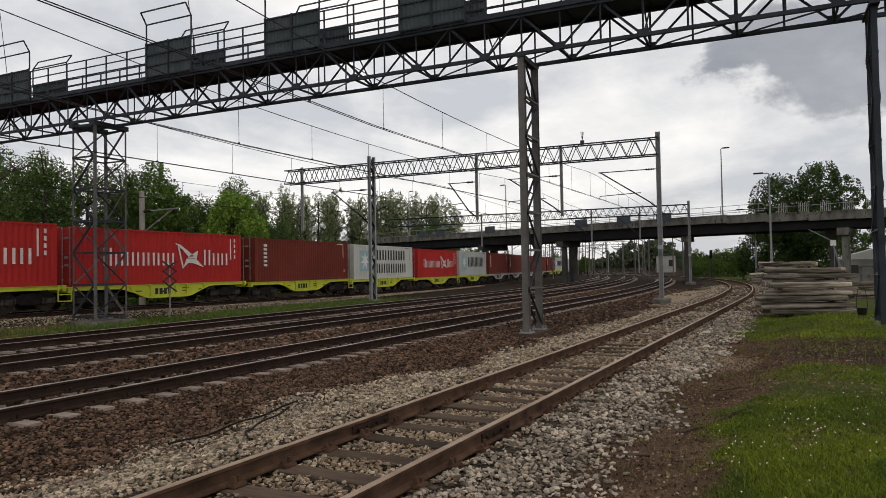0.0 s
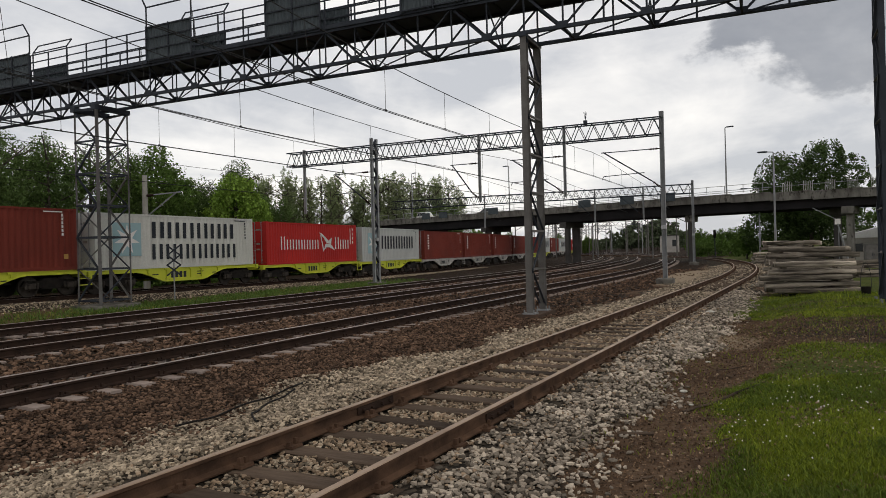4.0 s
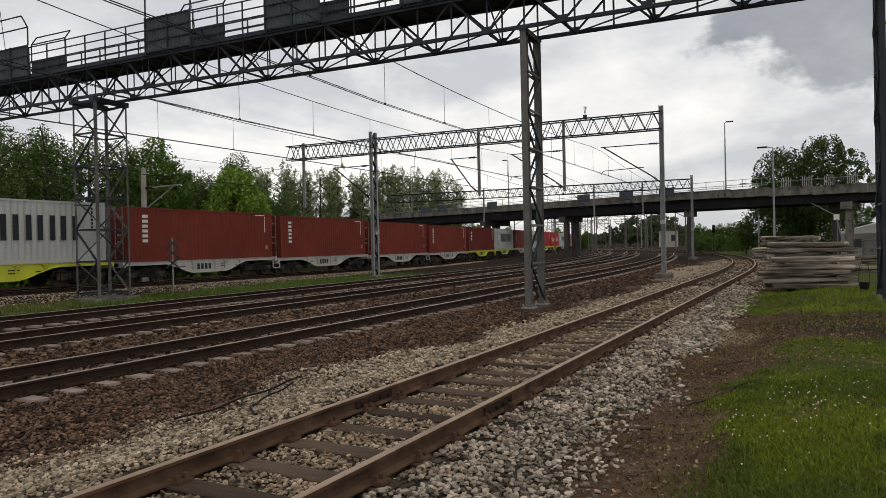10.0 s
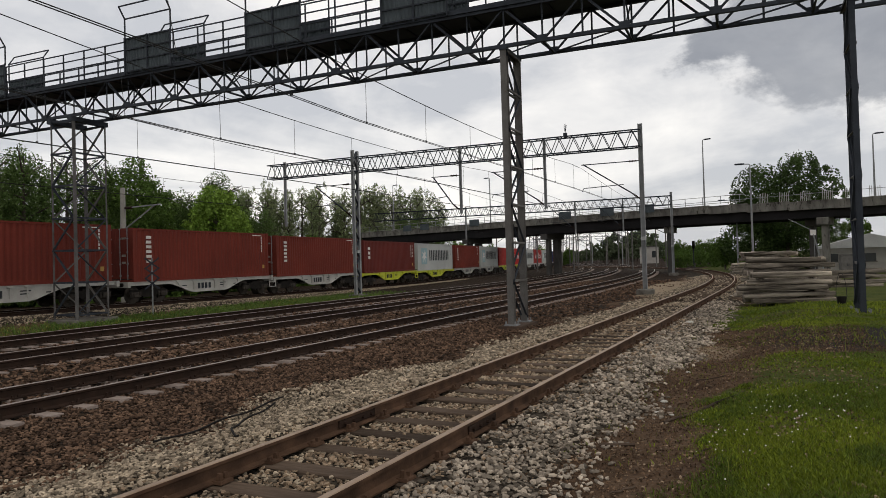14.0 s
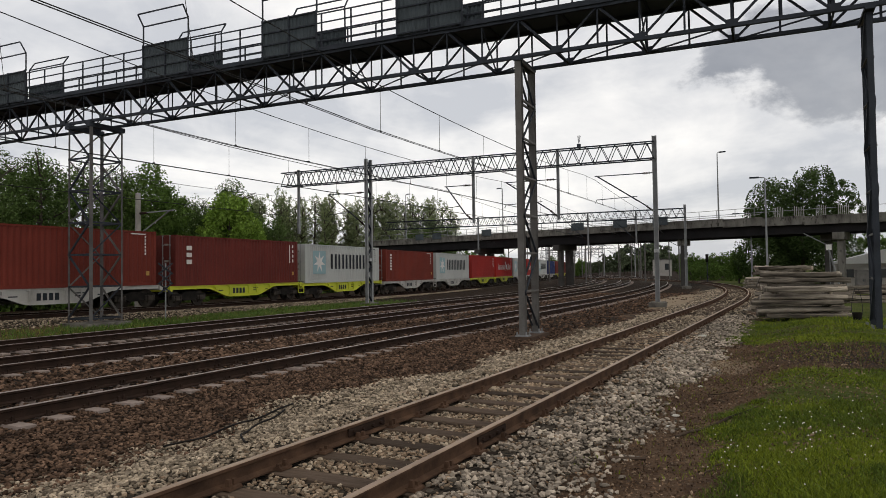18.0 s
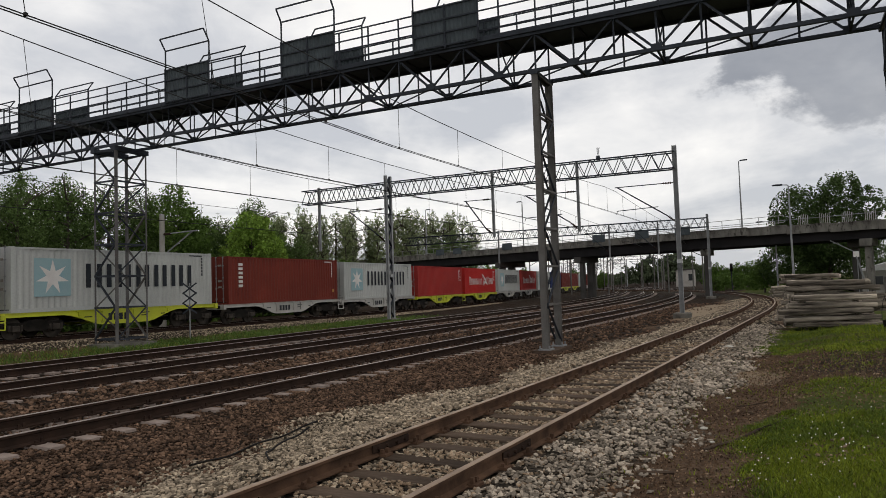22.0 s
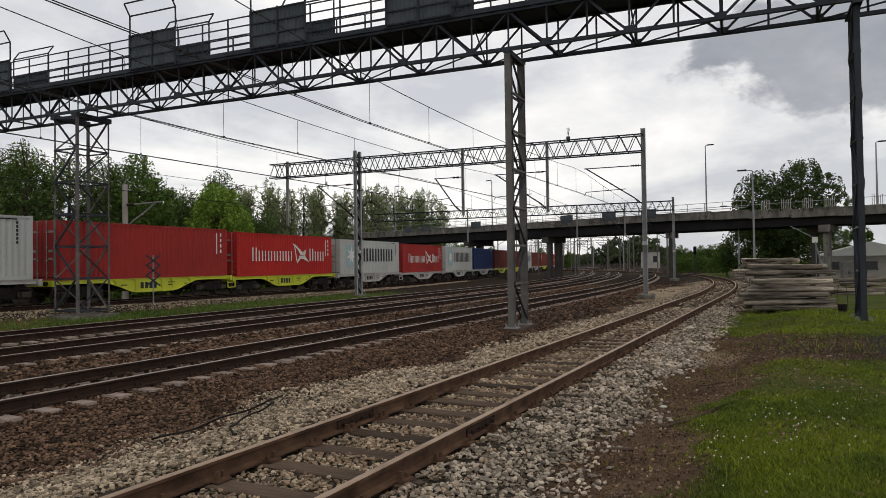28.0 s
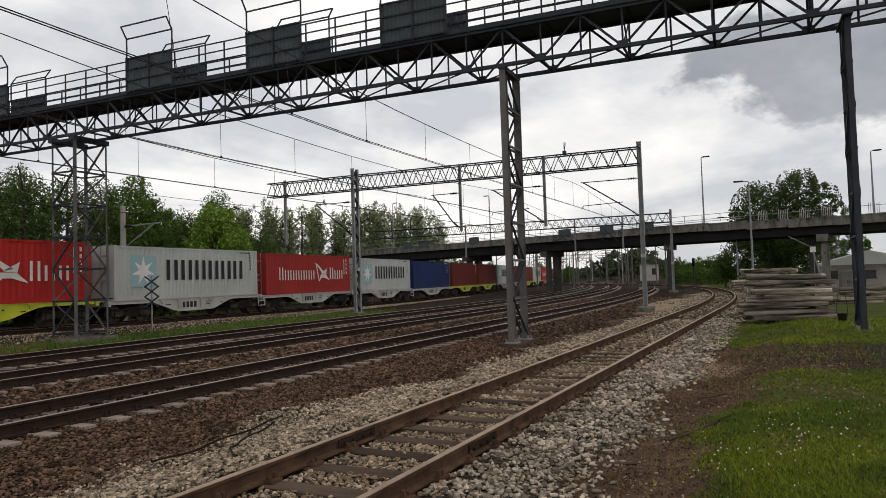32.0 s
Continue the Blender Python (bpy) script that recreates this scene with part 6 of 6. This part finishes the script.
# ---- stacked timber beside the siding ----
def timber(parent, p, q, w, h, seed, name="timber"):
    """An old squared beam, a little twisted, with chamfered and worn edges."""
    r = random.Random(seed)
    p, q = Vector(p), Vector(q)
    d = q - p
    m = Matrix.Translation(p) @ d.to_track_quat("X", "Z").to_matrix().to_4x4() @ Matrix.Rotation(r.uniform(-.12, .12), 4, "X")
    bm = bmesh.new()
    c = min(w, h) * 0.22
    ring = [(-w / 2 + c, -h / 2), (w / 2 - c, -h / 2), (w / 2, -h / 2 + c), (w / 2, h / 2 - c), (w / 2 - c, h / 2), (-w / 2 + c, h / 2), (-w / 2, h / 2 - c), (-w / 2, -h / 2 + c)]
    n = 6
    prev = None
    for i in range(n + 1):
        k = 1 + r.uniform(-.1, .1)
        o = (r.uniform(-.02, .02), r.uniform(-.02, .02))
        vs = [bm.verts.new(m @ Vector((d.length * i / n + (r.uniform(-.02, .02) if i in (0, n) else 0), a * k + o[0], b * k + o[1]))) for a, b in ring]
        if prev:
            for j in range(8):
                bm.faces.new((prev[j], prev[(j + 1) % 8], vs[(j + 1) % 8], vs[j]))
        else:
            bm.faces.new(vs[::-1])
        prev = vs
    bm.faces.new(prev)
    me = mesh_of("timber", bm, M_LOG)
    ob = shared(name, me, parent)
    return ob


def timber_stack(x, y, z, rz, length, layers, across, label, seed, w=0.25, h=0.2, slump=0.0, skew=1.0):
    """Layers of old beams, with laths between every few layers; skew: how far the beams lie askew."""
    g = thing("timber_stack", (x, y, z), label, "timber stack", "timber stacks", rz=rz)
    r = random.Random(seed)
    zz = h / 2 + 0.04
    for i in range(layers):
        shift = r.uniform(-0.2, 0.2) * skew
        for j in range(across - (i * across) // (layers * 3 or 1)):
            a = shift + r.uniform(-0.2, 0.2) * skew
            xx = (j - across / 2) * (w + 0.05) + r.uniform(-.08, .08) + i * slump
            ln = length * r.uniform(0.78, 1.06)
            tip = r.uniform(-.04, .04) * skew
            timber(g, (xx, -ln / 2 + a, zz - tip), (xx + r.uniform(-.16, .16) * skew, ln / 2 + a, zz + tip + r.uniform(-.03, .03)), w * r.uniform(0.75, 1.12), h * r.uniform(0.7, 1.05), seed * 100 + i * 20 + j)
        zz += h + 0.02
        if i in (1, 3, 4) and i < layers - 1:
            for yy in (-length * 0.28, length * 0.3):
                timber(g, (-across * 0.15 + i * slump, yy, zz - h / 2 + 0.01), (across * 0.14 + i * slump, yy, zz - h / 2 + 0.01), 0.09, 0.06, seed + 7 + i, "lath")
            zz += 0.055
    for yy in (-length * 0.3, length * 0.3):
        timber(g, (-across * 0.15, yy, -0.02), (across * 0.15, yy, -0.02), 0.12, 0.1, seed + 7, "bearer")
    return g


timber_stack(29.0, -0.24, -0.16, 13, 3.05, 5, 4, "stack of weathered grey squared timbers on grass", 3, 0.25, 0.185)
timber_stack(31.2, -0.22, -0.16, 10, 3.05, 7, 4, "taller stack of weathered grey timbers behind another stack", 4, 0.25, 0.195)
timber_stack(42.5, 0.3, -0.3, 18, 2.4, 9, 5, "loose heap of split grey timbers", 5, 0.2, 0.19, 0.03, 2.6)
timber_stack(73.0, 3.2, -0.42, 20, 2.2, 5, 4, "small stack of grey timbers by the curve of the siding", 6, 0.24, 0.2)
timber_stack(41.5, -3.1, -0.25, 30, 3.2, 4, 4, "low stack of weathered grey timbers on grass", 8, 0.25, 0.21)


# ---- trackside things ----
def build_cross_marker():
    g = thing("cross_marker", (24.55, 27.7, -0.4), "slim trackside marker post with three crossed slats", "railway sign")
    bm = bmesh.new()
    tube(bm, (0, 0, -0.2), (0, 0, 2.75), 0.035, None, 8)
    part("post", bm, M_STEEL_LIGHT, g, "grey tubular post")
    for z in (2.48, 2.0, 1.5):
        for s in (-1, 1):
            bm = bmesh.new()
            beam(bm, (-0.045, -0.33 * s, z - 0.27), (-0.045, 0.33 * s, z + 0.27), 0.015, 0.075)
            m = Matrix.Rotation(radians(46), 4, "Z")
            for v in bm.verts:
                v.co = m @ v.co
            part("slat", bm, M_STEEL, g, "dark crossed slat")


build_cross_marker()


def ground_at(x, y, up=0.0):
    return float(ground_z(x, y)) + float(hills(np.array(x), np.array(y))) * 0.5 + up


def build_cable():
    g = thing("cable", (0, 0, 0), "loose black cable lying in a loop on the ballast", "cable")
    runs = (CABLE_A, CABLE_B)
    for run in runs:
        pts = []
        for (xa, ya), (xb, yb) in zip(run, run[1:]):
            for k in range(5):
                x, y = xa + (xb - xa) * k / 5, ya + (yb - ya) * k / 5
                pts.append((x, y, ground_at(x, y, 0.06 + 0.015 * math.sin(5 * x + 3 * y))))
        bm = bmesh.new()
        sweep(bm, pts, 0.014, 6)
        part("cable_run", bm, M_BLACK, g)


CABLE_A = ((6.11, 6.93), (6.58, 6.94), (7.15, 7.01), (7.64, 7.06), (8.19, 7.11), (8.64, 7.16), (9.1, 7.31))
CABLE_B = ((8.5, 7.03), (7.86, 6.83), (7.4, 6.68), (6.96, 6.44), (6.59, 6.14), (6.29, 5.81), (6.11, 5.58))
build_cable()


def build_fishplates():
    for side, x in ((1, 7.05), (-1, 7.3)):
        g = thing("fishplate_joint", (x, float(line_siding(np.array(x))) + side * 0.7535, -0.1), "rusty bolted fishplate joint on the siding rail", "rail joint", "rail joints", rz=-1)
        for s in (-1, 1):
            bm = bmesh.new()
            box(bm, -0.38, 0.38, s * 0.022 - 0.011, s * 0.022 + 0.011, -0.035, 0.055)
            bmesh.ops.bevel(bm, geom=bm.edges[:], offset=0.006, segments=1, affect="EDGES")
            pl = part("fishplate", bm, M_RAIL, g)
            for k in (-0.28, -0.1, 0.1, 0.28):
                bm = bmesh.new()
                tube(bm, (k, s * 0.033, 0.01), (k, s * 0.062, 0.01), 0.022, None, 6)
                part("bolt", bm, M_RAIL, pl)


build_fishplates()


def lump(name, x, y, size, mat, label, category, seed):
    r = random.Random(seed)
    bm = bmesh.new()
    bmesh.ops.create_icosphere(bm, subdivisions=2, radius=size)
    for v in bm.verts:
        v.co = Vector((v.co.x * 1.2, v.co.y, v.co.z * 0.38)) * (1 + 0.45 * noise.noise(v.co * (2.2 / size * 0.3) + Vector((seed, 0, 0))))
    ob = part(name, bm, mat)
    ob.location = (x, y, ground_at(x, y, size * 0.3))
    tagged(ob, label, category, "pale lumps on the ground")
    return ob


M_PALESTONE = material("pale broken stone", (0.55, 0.53, 0.48), (0.36, 0.34, 0.30), 0.9, 0.0, 8.0, 60, 0.4)
lump("concrete_lump", 20.2, 2.25, 0.13, M_PALESTONE, "white broken lump of concrete beside the siding", "rubble", 1)
lump("concrete_lump", 12.0, 6.6, 0.06, M_PALESTONE, "small white stone on brown ballast", "rubble", 2)
lump("concrete_lump", 9.7, 1.45, 0.05, M_PALESTONE, "pale flat stone on bare dirt", "rubble", 3)
lump("concrete_lump", 8.95, 1.42, 0.035, M_PALESTONE, "small white chip on bare dirt", "rubble", 5)
lump("concrete_lump", 8.8, 1.22, 0.03, M_PALESTONE, "small white chip on bare dirt", "rubble", 6)
lump("concrete_lump", 12.1, 1.4, 0.04, M_PALESTONE, "small white chip on bare dirt", "rubble", 7)
lump("concrete_lump", 22.4, 3.05, 0.1, M_PALESTONE, "white broken lump beside the siding rail", "rubble", 8)
lump("concrete_lump", 33.5, 1.95, 0.07, M_PALESTONE, "small white lump beside the siding", "rubble", 4)


def build_stick(x0, y0, x1, y1, r, label):
    g = thing("branch", (x0, y0, ground_at(x0, y0, 0.02)), label, "branch", "dry branches")
    bm = bmesh.new()
    n = 6
    pts = []
    for i in range(n + 1):
        x, y = x0 + (x1 - x0) * i / n, y0 + (y1 - y0) * i / n
        pts.append((x - x0, y - y0 + 0.02 * math.sin(i * 2), ground_at(x, y, 0.02) - ground_at(x0, y0, 0.02)))
    sweep(bm, pts, r, 6)
    part("stem", bm, M_SLEEPER, g)


build_stick(8.3, 1.25, 9.6, 0.46, 0.018, "dry grey branch lying on the dirt")
build_stick(7.25, 1.75, 7.3, 1.4, 0.018, "short dry branch on the ballast edge")


for x_, y_, dx_, dy_ in ((6.6, 0.75, 0.32, -0.12), (6.0, 0.5, 0.22, 0.05), (11.3, 1.2, 0.15, -0.4), (12.6, 0.75, 0.4, 0.1), (5.7, 1.3, 0.2, -0.15), (10.6, 0.9, 0.28, 0.12)):
    build_stick(x_, y_, x_ + dx_, y_ + dy_, 0.008, "thin dry twig lying on bare dirt")


def build_bucket():
    g = thing("bucket", (25.2, -1.75, ground_at(25.2, -1.75)), "black bucket with wire hoop beside the gantry post", "bucket")
    bm = bmesh.new()
    ring = [(math.cos(k * math.pi / 7), math.sin(k * math.pi / 7)) for k in range(14)]
    rows = [[bm.verts.new((a * r, b * r, z)) for a, b in ring] for r, z in ((0.11, 0), (0.15, 0.28), (0.14, 0.28), (0.1, 0.02))]
    for p, q in zip(rows, rows[1:]):
        for k in range(14):
            bm.faces.new((p[k], p[(k + 1) % 14], q[(k + 1) % 14], q[k]))
    bm.faces.new(rows[0][::-1])
    bm.faces.new(rows[-1])
    part("body", bm, M_BLACK, g)
    bm = bmesh.new()
    sweep(bm, [(0, 0.15 * math.cos(a), 0.28 + 0.75 * math.sin(a)) for a in [k * math.pi / 10 for k in range(11)]], 0.01, 5)
    part("hoop", bm, M_WIRE, g)


build_bucket()


# ---- beyond the bridge ----
def build_hall(x, y, lx, ly, h, rz, label, roof_mat, wall_mat, rise=1.2):
    g = thing("building", (x, y, -0.45), label, "building", rz=rz)
    bm = bmesh.new()
    box(bm, 0, lx, 0, ly, 0, h)
    wall = part("wall", bm, wall_mat, g)
    bm = bmesh.new()
    prism(bm, [Vector((-0.3, a, b)) for a, b in ((-0.3, h + 0.004), (ly + 0.3, h + 0.004), (ly / 2, h + rise))], [Vector((lx + 0.3, a, b)) for a, b in ((-0.3, h + 0.004), (ly + 0.3, h + 0.004), (ly / 2, h + rise))])
    part("roof", bm, roof_mat, g)
    n = max(2, int(ly / 3))
    for i in range(n):
        for xx in (-0.03,):
            yy = ly * (i + 0.5) / n
            bm = bmesh.new()
            box(bm, xx, 0.05, yy - 0.55, yy + 0.55, h * 0.4, h * 0.75)
            part("window", bm, M_GLASS, g, "dark window")
            bm = bmesh.new()
            box(bm, xx - 0.05, 0.0, yy - 0.65, yy + 0.65, h * 0.36, h * 0.4)
            part("sill", bm, M_CONCRETE, g)


M_GLASS = material("dark window glass", (0.03, 0.035, 0.04), (0.02, 0.022, 0.025), 0.15, 0.0, 1.0, 10, 0.0, 0.05)
M_PLASTER = material("light grey render wall", (0.42, 0.40, 0.37), (0.32, 0.30, 0.28), 0.9, 0.0, 0.6, 20, 0.2)
M_SHEETROOF = material("white painted sheet roof", (0.72, 0.73, 0.73), (0.6, 0.61, 0.61), 0.5, 0.0, 0.5, 10, 0.1)
build_hall(86.0, -14.0, 10.0, 10.5, 2.4, 0, "low pale hall with white roof beyond the bridge", M_SHEETROOF, M_PLASTER, 1.5)
build_hall(198.0, 29.6, 8.0, 5.0, 4.6, 10, "small grey railway building beside the far tracks", M_CONCRETE_D, M_PLASTER, 0.3)


def far_mast(x, y, h, side):
    g = thing("catenary_mast", (x, y, -0.4), "slender grey catenary mast along the far tracks", "catenary mast", "far catenary masts")
    bm = bmesh.new()
    tube(bm, (0, 0, -0.2), (0, 0, h), 0.13, 0.09, 6)
    part("post", bm, M_POST, g)
    bm = bmesh.new()
    tube(bm, (0, 0, 6.9), (0, side * 2.8, 6.9), 0.05, None, 5)
    tube(bm, (0, 0, 5.4), (0, side * 2.8, 6.9), 0.05, None, 5)
    part("cantilever", bm, M_STEEL, g)


for x_ in (108, 128, 150, 172, 196, 222, 250, 280):
    b_ = float(bow(np.array(float(x_))))
    far_mast(x_, 8.2 + b_, 8.6, 1)
    far_mast(x_ + 5, 23.6 + b_, 8.6, -1)
    far_mast(x_ + 9, 25.6 + float(goods_bend(float(x_ + 9))), 8.4, 1)
    far_mast(x_ + 13, 34.0 + float(goods_bend(float(x_ + 13))), 8.4, -1)
    far_mast(x_ + 3, 13.7 + b_, 8.8, 1)


def far_portal(x, y0, y1, h):
    g = thing("catenary_portal", (x, y0, -0.4), "slender grey catenary portal across the far tracks", "catenary portal", "far catenary portals", rz=8)
    for y in (0.0, y1 - y0):
        bm = bmesh.new()
        tube(bm, (0, y, -0.2), (0, y, h + 0.5), 0.15, 0.12, 6)
        part("post", bm, M_STEEL_LIGHT, g)
    for z in (h - 0.8, h):
        bar_part("chord", (0, 0, z), (0, y1 - y0, z), 0.12, 0.1, M_STEEL, g)
    n = int((y1 - y0) / 0.9)
    bm = bmesh.new()
    for i in range(n):
        a, b = (y1 - y0) * i / n, (y1 - y0) * (i + 1) / n
        beam(bm, (0, a, h - 0.8 if i % 2 else h), (0, b, h if i % 2 else h - 0.8), 0.06, 0.06)
    part("lacing", bm, M_STEEL, g)
    for k in range(3):
        y = (y1 - y0) * (0.22 + 0.27 * k)
        bar_part("drop_post", (0, y, h - 3.0), (0, y, h - 0.4), 0.13, 0.13, M_STEEL_LIGHT, g)


for x_, a_, b_ in ((146.0, 8.0, 31.0), (178.0, 8.0, 30.0), (212.0, 9.0, 30.0)):
    far_portal(x_, a_ + float(bow(np.array(x_))), b_ + float(bow(np.array(x_))), 8.2)


def concrete_mast(x, y, h):
    g = thing("catenary_mast", (x, y, -0.4), "pale concrete catenary mast behind the goods line", "catenary mast", "goods line masts")
    bm = bmesh.new()
    tube(bm, (0, 0, -0.3), (0, 0, h), 0.2, 0.14, 10)
    part("post", bm, M_MASTGREY, g, "pale spun concrete post")
    for z, reach in ((h - 1.2, 2.9), (h - 2.5, 2.6)):
        bm = bmesh.new()
        tube(bm, (0, 0, z), (0, -reach, h - 1.15), 0.04, None, 6)
        part("cantilever", bm, M_STEEL_LIGHT, g)
    bm = bmesh.new()
    tube(bm, (0, -0.2, h - 1.2), (0, -0.75, h - 1.2), 0.08, None, 8)
    part("insulator", bm, M_RAIL, g, "brown ribbed insulator")


M_MASTGREY = material("pale concrete mast", (0.36, 0.35, 0.32), (0.25, 0.24, 0.22), 0.9, 0.0, 1.5, 30, 0.2)
concrete_mast(28.4, 34.3, 7.0)
concrete_mast(-14.0, 33.9, 7.0)


def pole_thing(x, y, h, tilt, label):
    g = thing("marker_post", (x, y, ground_at(x, y)), label, "post")
    bm = bmesh.new()
    tube(bm, (0, 0, -0.1), (math.sin(radians(tilt)) * h * 0.4, -math.sin(radians(tilt)) * h, h), 0.05, 0.05, 8)
    part("post", bm, M_STEEL_LIGHT, g)
    bm = bmesh.new()
    e = Vector((math.sin(radians(tilt)) * h * 0.4, -math.sin(radians(tilt)) * h, h))
    box(bm, e.x - 0.03, e.x + 0.03, e.y - 0.16, e.y + 0.16, e.z - 0.05, e.z + 0.3)
    part("plate", bm, M_WHITE, g, "small white plate")


pole_thing(50.5, -2.8, 3.1, -14, "leaning pale post with small white plate behind the timber")


def build_cabinet():
    g = thing("equipment_cabinet", (70.5, -5.4, -0.45), "weathered grey trackside equipment cabinet behind stacked timber", "cabinet", rz=12)
    bm = bmesh.new()
    box(bm, -0.3, 0.3, -0.55, 0.55, 0, 1.75)
    bmesh.ops.bevel(bm, geom=bm.edges[:], offset=0.03, segments=1, affect="EDGES")
    part("body", bm, M_POST, g)
    for s in (-1, 1):
        bm = bmesh.new()
        box(bm, -0.32, -0.304, s * 0.27 - 0.25, s * 0.27 + 0.25, 0.15, 1.65)
        d = part("door", bm, M_POST, g)
        bm = bmesh.new()
        box(bm, -0.35, -0.32, s * 0.07 - 0.02, s * 0.07 + 0.02, 0.8, 1.0)
        part("handle", bm, M_STEEL, d)
    bm = bmesh.new()
    box(bm, -0.36, 0.36, -0.6, 0.6, 1.76, 1.82)
    part("lid", bm, M_POST, g)


def build_signal():
    g = thing("dwarf_signal", (112.0, 11.6, -0.4), "slim railway signal post with dark head beyond the bridge", "railway signal")
    bm = bmesh.new()
    tube(bm, (0, 0, -0.2), (0, 0, 3.3), 0.07, None, 8)
    part("post", bm, M_STEEL, g)
    bm = bmesh.new()
    box(bm, -0.12, 0.1, -0.2, 0.2, 3.0, 4.2)
    bmesh.ops.bevel(bm, geom=bm.edges[:], offset=0.05, segments=2, affect="EDGES")
    head = part("head", bm, M_BLACK, g, "black signal head")
    for z in (3.3, 3.6, 3.9):
        bm = bmesh.new()
        tube(bm, (-0.125, 0, z), (-0.19, 0, z), 0.09, 0.1, 10)
        part("hood", bm, M_BLACK, head)


build_cabinet()
build_signal()


# ---- cars crossing the road bridge ----
M_CARWHITE = material("white car paint", (0.68, 0.69, 0.68), (0.6, 0.6, 0.59), 0.3, 0.0, 1.0, 10, 0.0, 0.04)
M_CARDARK = material("dark grey-green car paint", (0.085, 0.095, 0.09), (0.07, 0.078, 0.075), 0.3, 0.2, 1.0, 10, 0.0, 0.04)
M_TYRE = material("black tyre rubber", (0.02, 0.02, 0.02), (0.03, 0.03, 0.03), 0.9, 0.0, 8.0, 60, 0.2)


def build_car(paint_mat, label, length, waist, roof, cabin, width=1.72):
    """A passenger car heading along +x; cabin: where screen and roof begin and end, from the rear."""
    g = thing("car", (0, 0, 0), label, "car", "cars on the road bridge")
    h = length / 2
    bm = bmesh.new()
    outline(bm, [(-h, 0.45), (-h + 0.1, 0.3), (h - 0.15, 0.28), (h, 0.45), (h - 0.05, waist - 0.22), (cabin[3] + 0.1, waist - 0.04), (cabin[0] - 0.05, waist), (-h + 0.05, waist - 0.04)], -width / 2, width / 2)
    bmesh.ops.bevel(bm, geom=bm.edges[:], offset=0.06, segments=2, affect="EDGES")
    body = part("body", bm, paint_mat, g)
    bm = bmesh.new()
    lo, hi = width / 2 - 0.06, width / 2 - 0.18
    a = [Vector((cabin[0], s * lo, waist - 0.06)) for s in (-1, 1)] + [Vector((cabin[3], s * lo, waist - 0.06)) for s in (1, -1)]
    b = [Vector((cabin[1], s * hi, roof)) for s in (-1, 1)] + [Vector((cabin[2], s * hi, roof)) for s in (1, -1)]
    prism(bm, a, b)
    bmesh.ops.bevel(bm, geom=bm.edges[:], offset=0.05, segments=2, affect="EDGES")
    part("cabin", bm, paint_mat, g)
    mid = (cabin[1] + cabin[2]) / 2
    zb, zt = waist + 0.04, roof - 0.1
    f = (zt - waist) / (roof - waist)
    for s in (-1, 1):
        y0, y1 = s * (lo + 0.006), s * (lo + (hi - lo) * f + 0.006)
        for xa, xb, xc, xd in ((cabin[0] + 0.16, mid - 0.05, mid - 0.05, cabin[1] + 0.12), (mid + 0.05, cabin[3] - 0.2, cabin[2] - 0.08, mid + 0.05)):
            bm = bmesh.new()
            prism(bm, [Vector((xa, y0, zb)), Vector((xb, y0, zb)), Vector((xc, y1, zt)), Vector((xd, y1, zt))], [Vector((xa, y0 + s * 0.01, zb)), Vector((xb, y0 + s * 0.01, zb)), Vector((xc, y1 + s * 0.01, zt)), Vector((xd, y1 + s * 0.01, zt))])
            bmesh.ops.recalc_face_normals(bm, faces=bm.faces[:])
            part("window", bm, M_GLASS, g, "dark side window")
        for x in (-h + 0.8, h - 0.85):
            bm = bmesh.new()
            tube(bm, (x, s * (width / 2 - 0.2), 0.31), (x, s * (width / 2 + 0.01), 0.31), 0.31, None, 18)
            w = part("wheel", bm, M_TYRE, g)
            bm = bmesh.new()
            tube(bm, (x, s * (width / 2 + 0.01), 0.31), (x, s * (width / 2 + 0.025), 0.31), 0.19, None, 14)
            part("rim", bm, M_STEEL_LIGHT, w)
        for x, m, nm in ((h - 0.02, M_WHITE, "headlight"), (-h + 0.01, P_RED, "tail_light")):
            bm = bmesh.new()
            box(bm, x - 0.03, x + 0.03, s * 0.6 - 0.16, s * 0.6 + 0.16, 0.58, 0.72)
            part(nm, bm, m, body)
    return g


SEDAN = build_car(M_CARDARK, "dark grey-green saloon car driving over the bridge", 4.2, 0.92, 1.40, (-1.55, -0.85, 0.35, 1.05))
WAGON_CAR = build_car(M_CARWHITE, "white off-road car with dark windows on the bridge", 3.7, 0.98, 1.62, (-1.72, -1.56, 0.28, 0.82), 1.62)


def drive_cars():
    """Both cars cross towards the near bank, one behind the other, and halt past the span."""
    ax, ay, bx, by = BRIDGE
    turn = math.degrees(math.atan2(by - ay, bx - ax))
    for car, rows in ((SEDAN, ((0.0, 9.0), (2.0, 35.4), (4.0, 62.2), (6.4, 94.6), (7.0, 102.6), (7.6, 111.0), (8.6, 124.0), (9.6, 135.0), (11.0, 143.5), (13.0, 145.5), (20.0, 145.6), (32.0, 145.7))),
                      (WAGON_CAR, ((0.0, 2.5), (2.0, 23.0), (4.0, 48.0), (6.0, 74.9), (7.0, 88.9), (7.6, 97.4), (8.2, 106.0), (9.2, 119.0), (10.4, 130.0), (12.0, 136.5), (14.0, 138.4), (20.0, 138.5), (32.0, 138.6)))):
        walk(car, [(t, pose(*on_bridge(x, 1.9, 6.41), 0, 0, turn)) for t, x in rows])

motions()
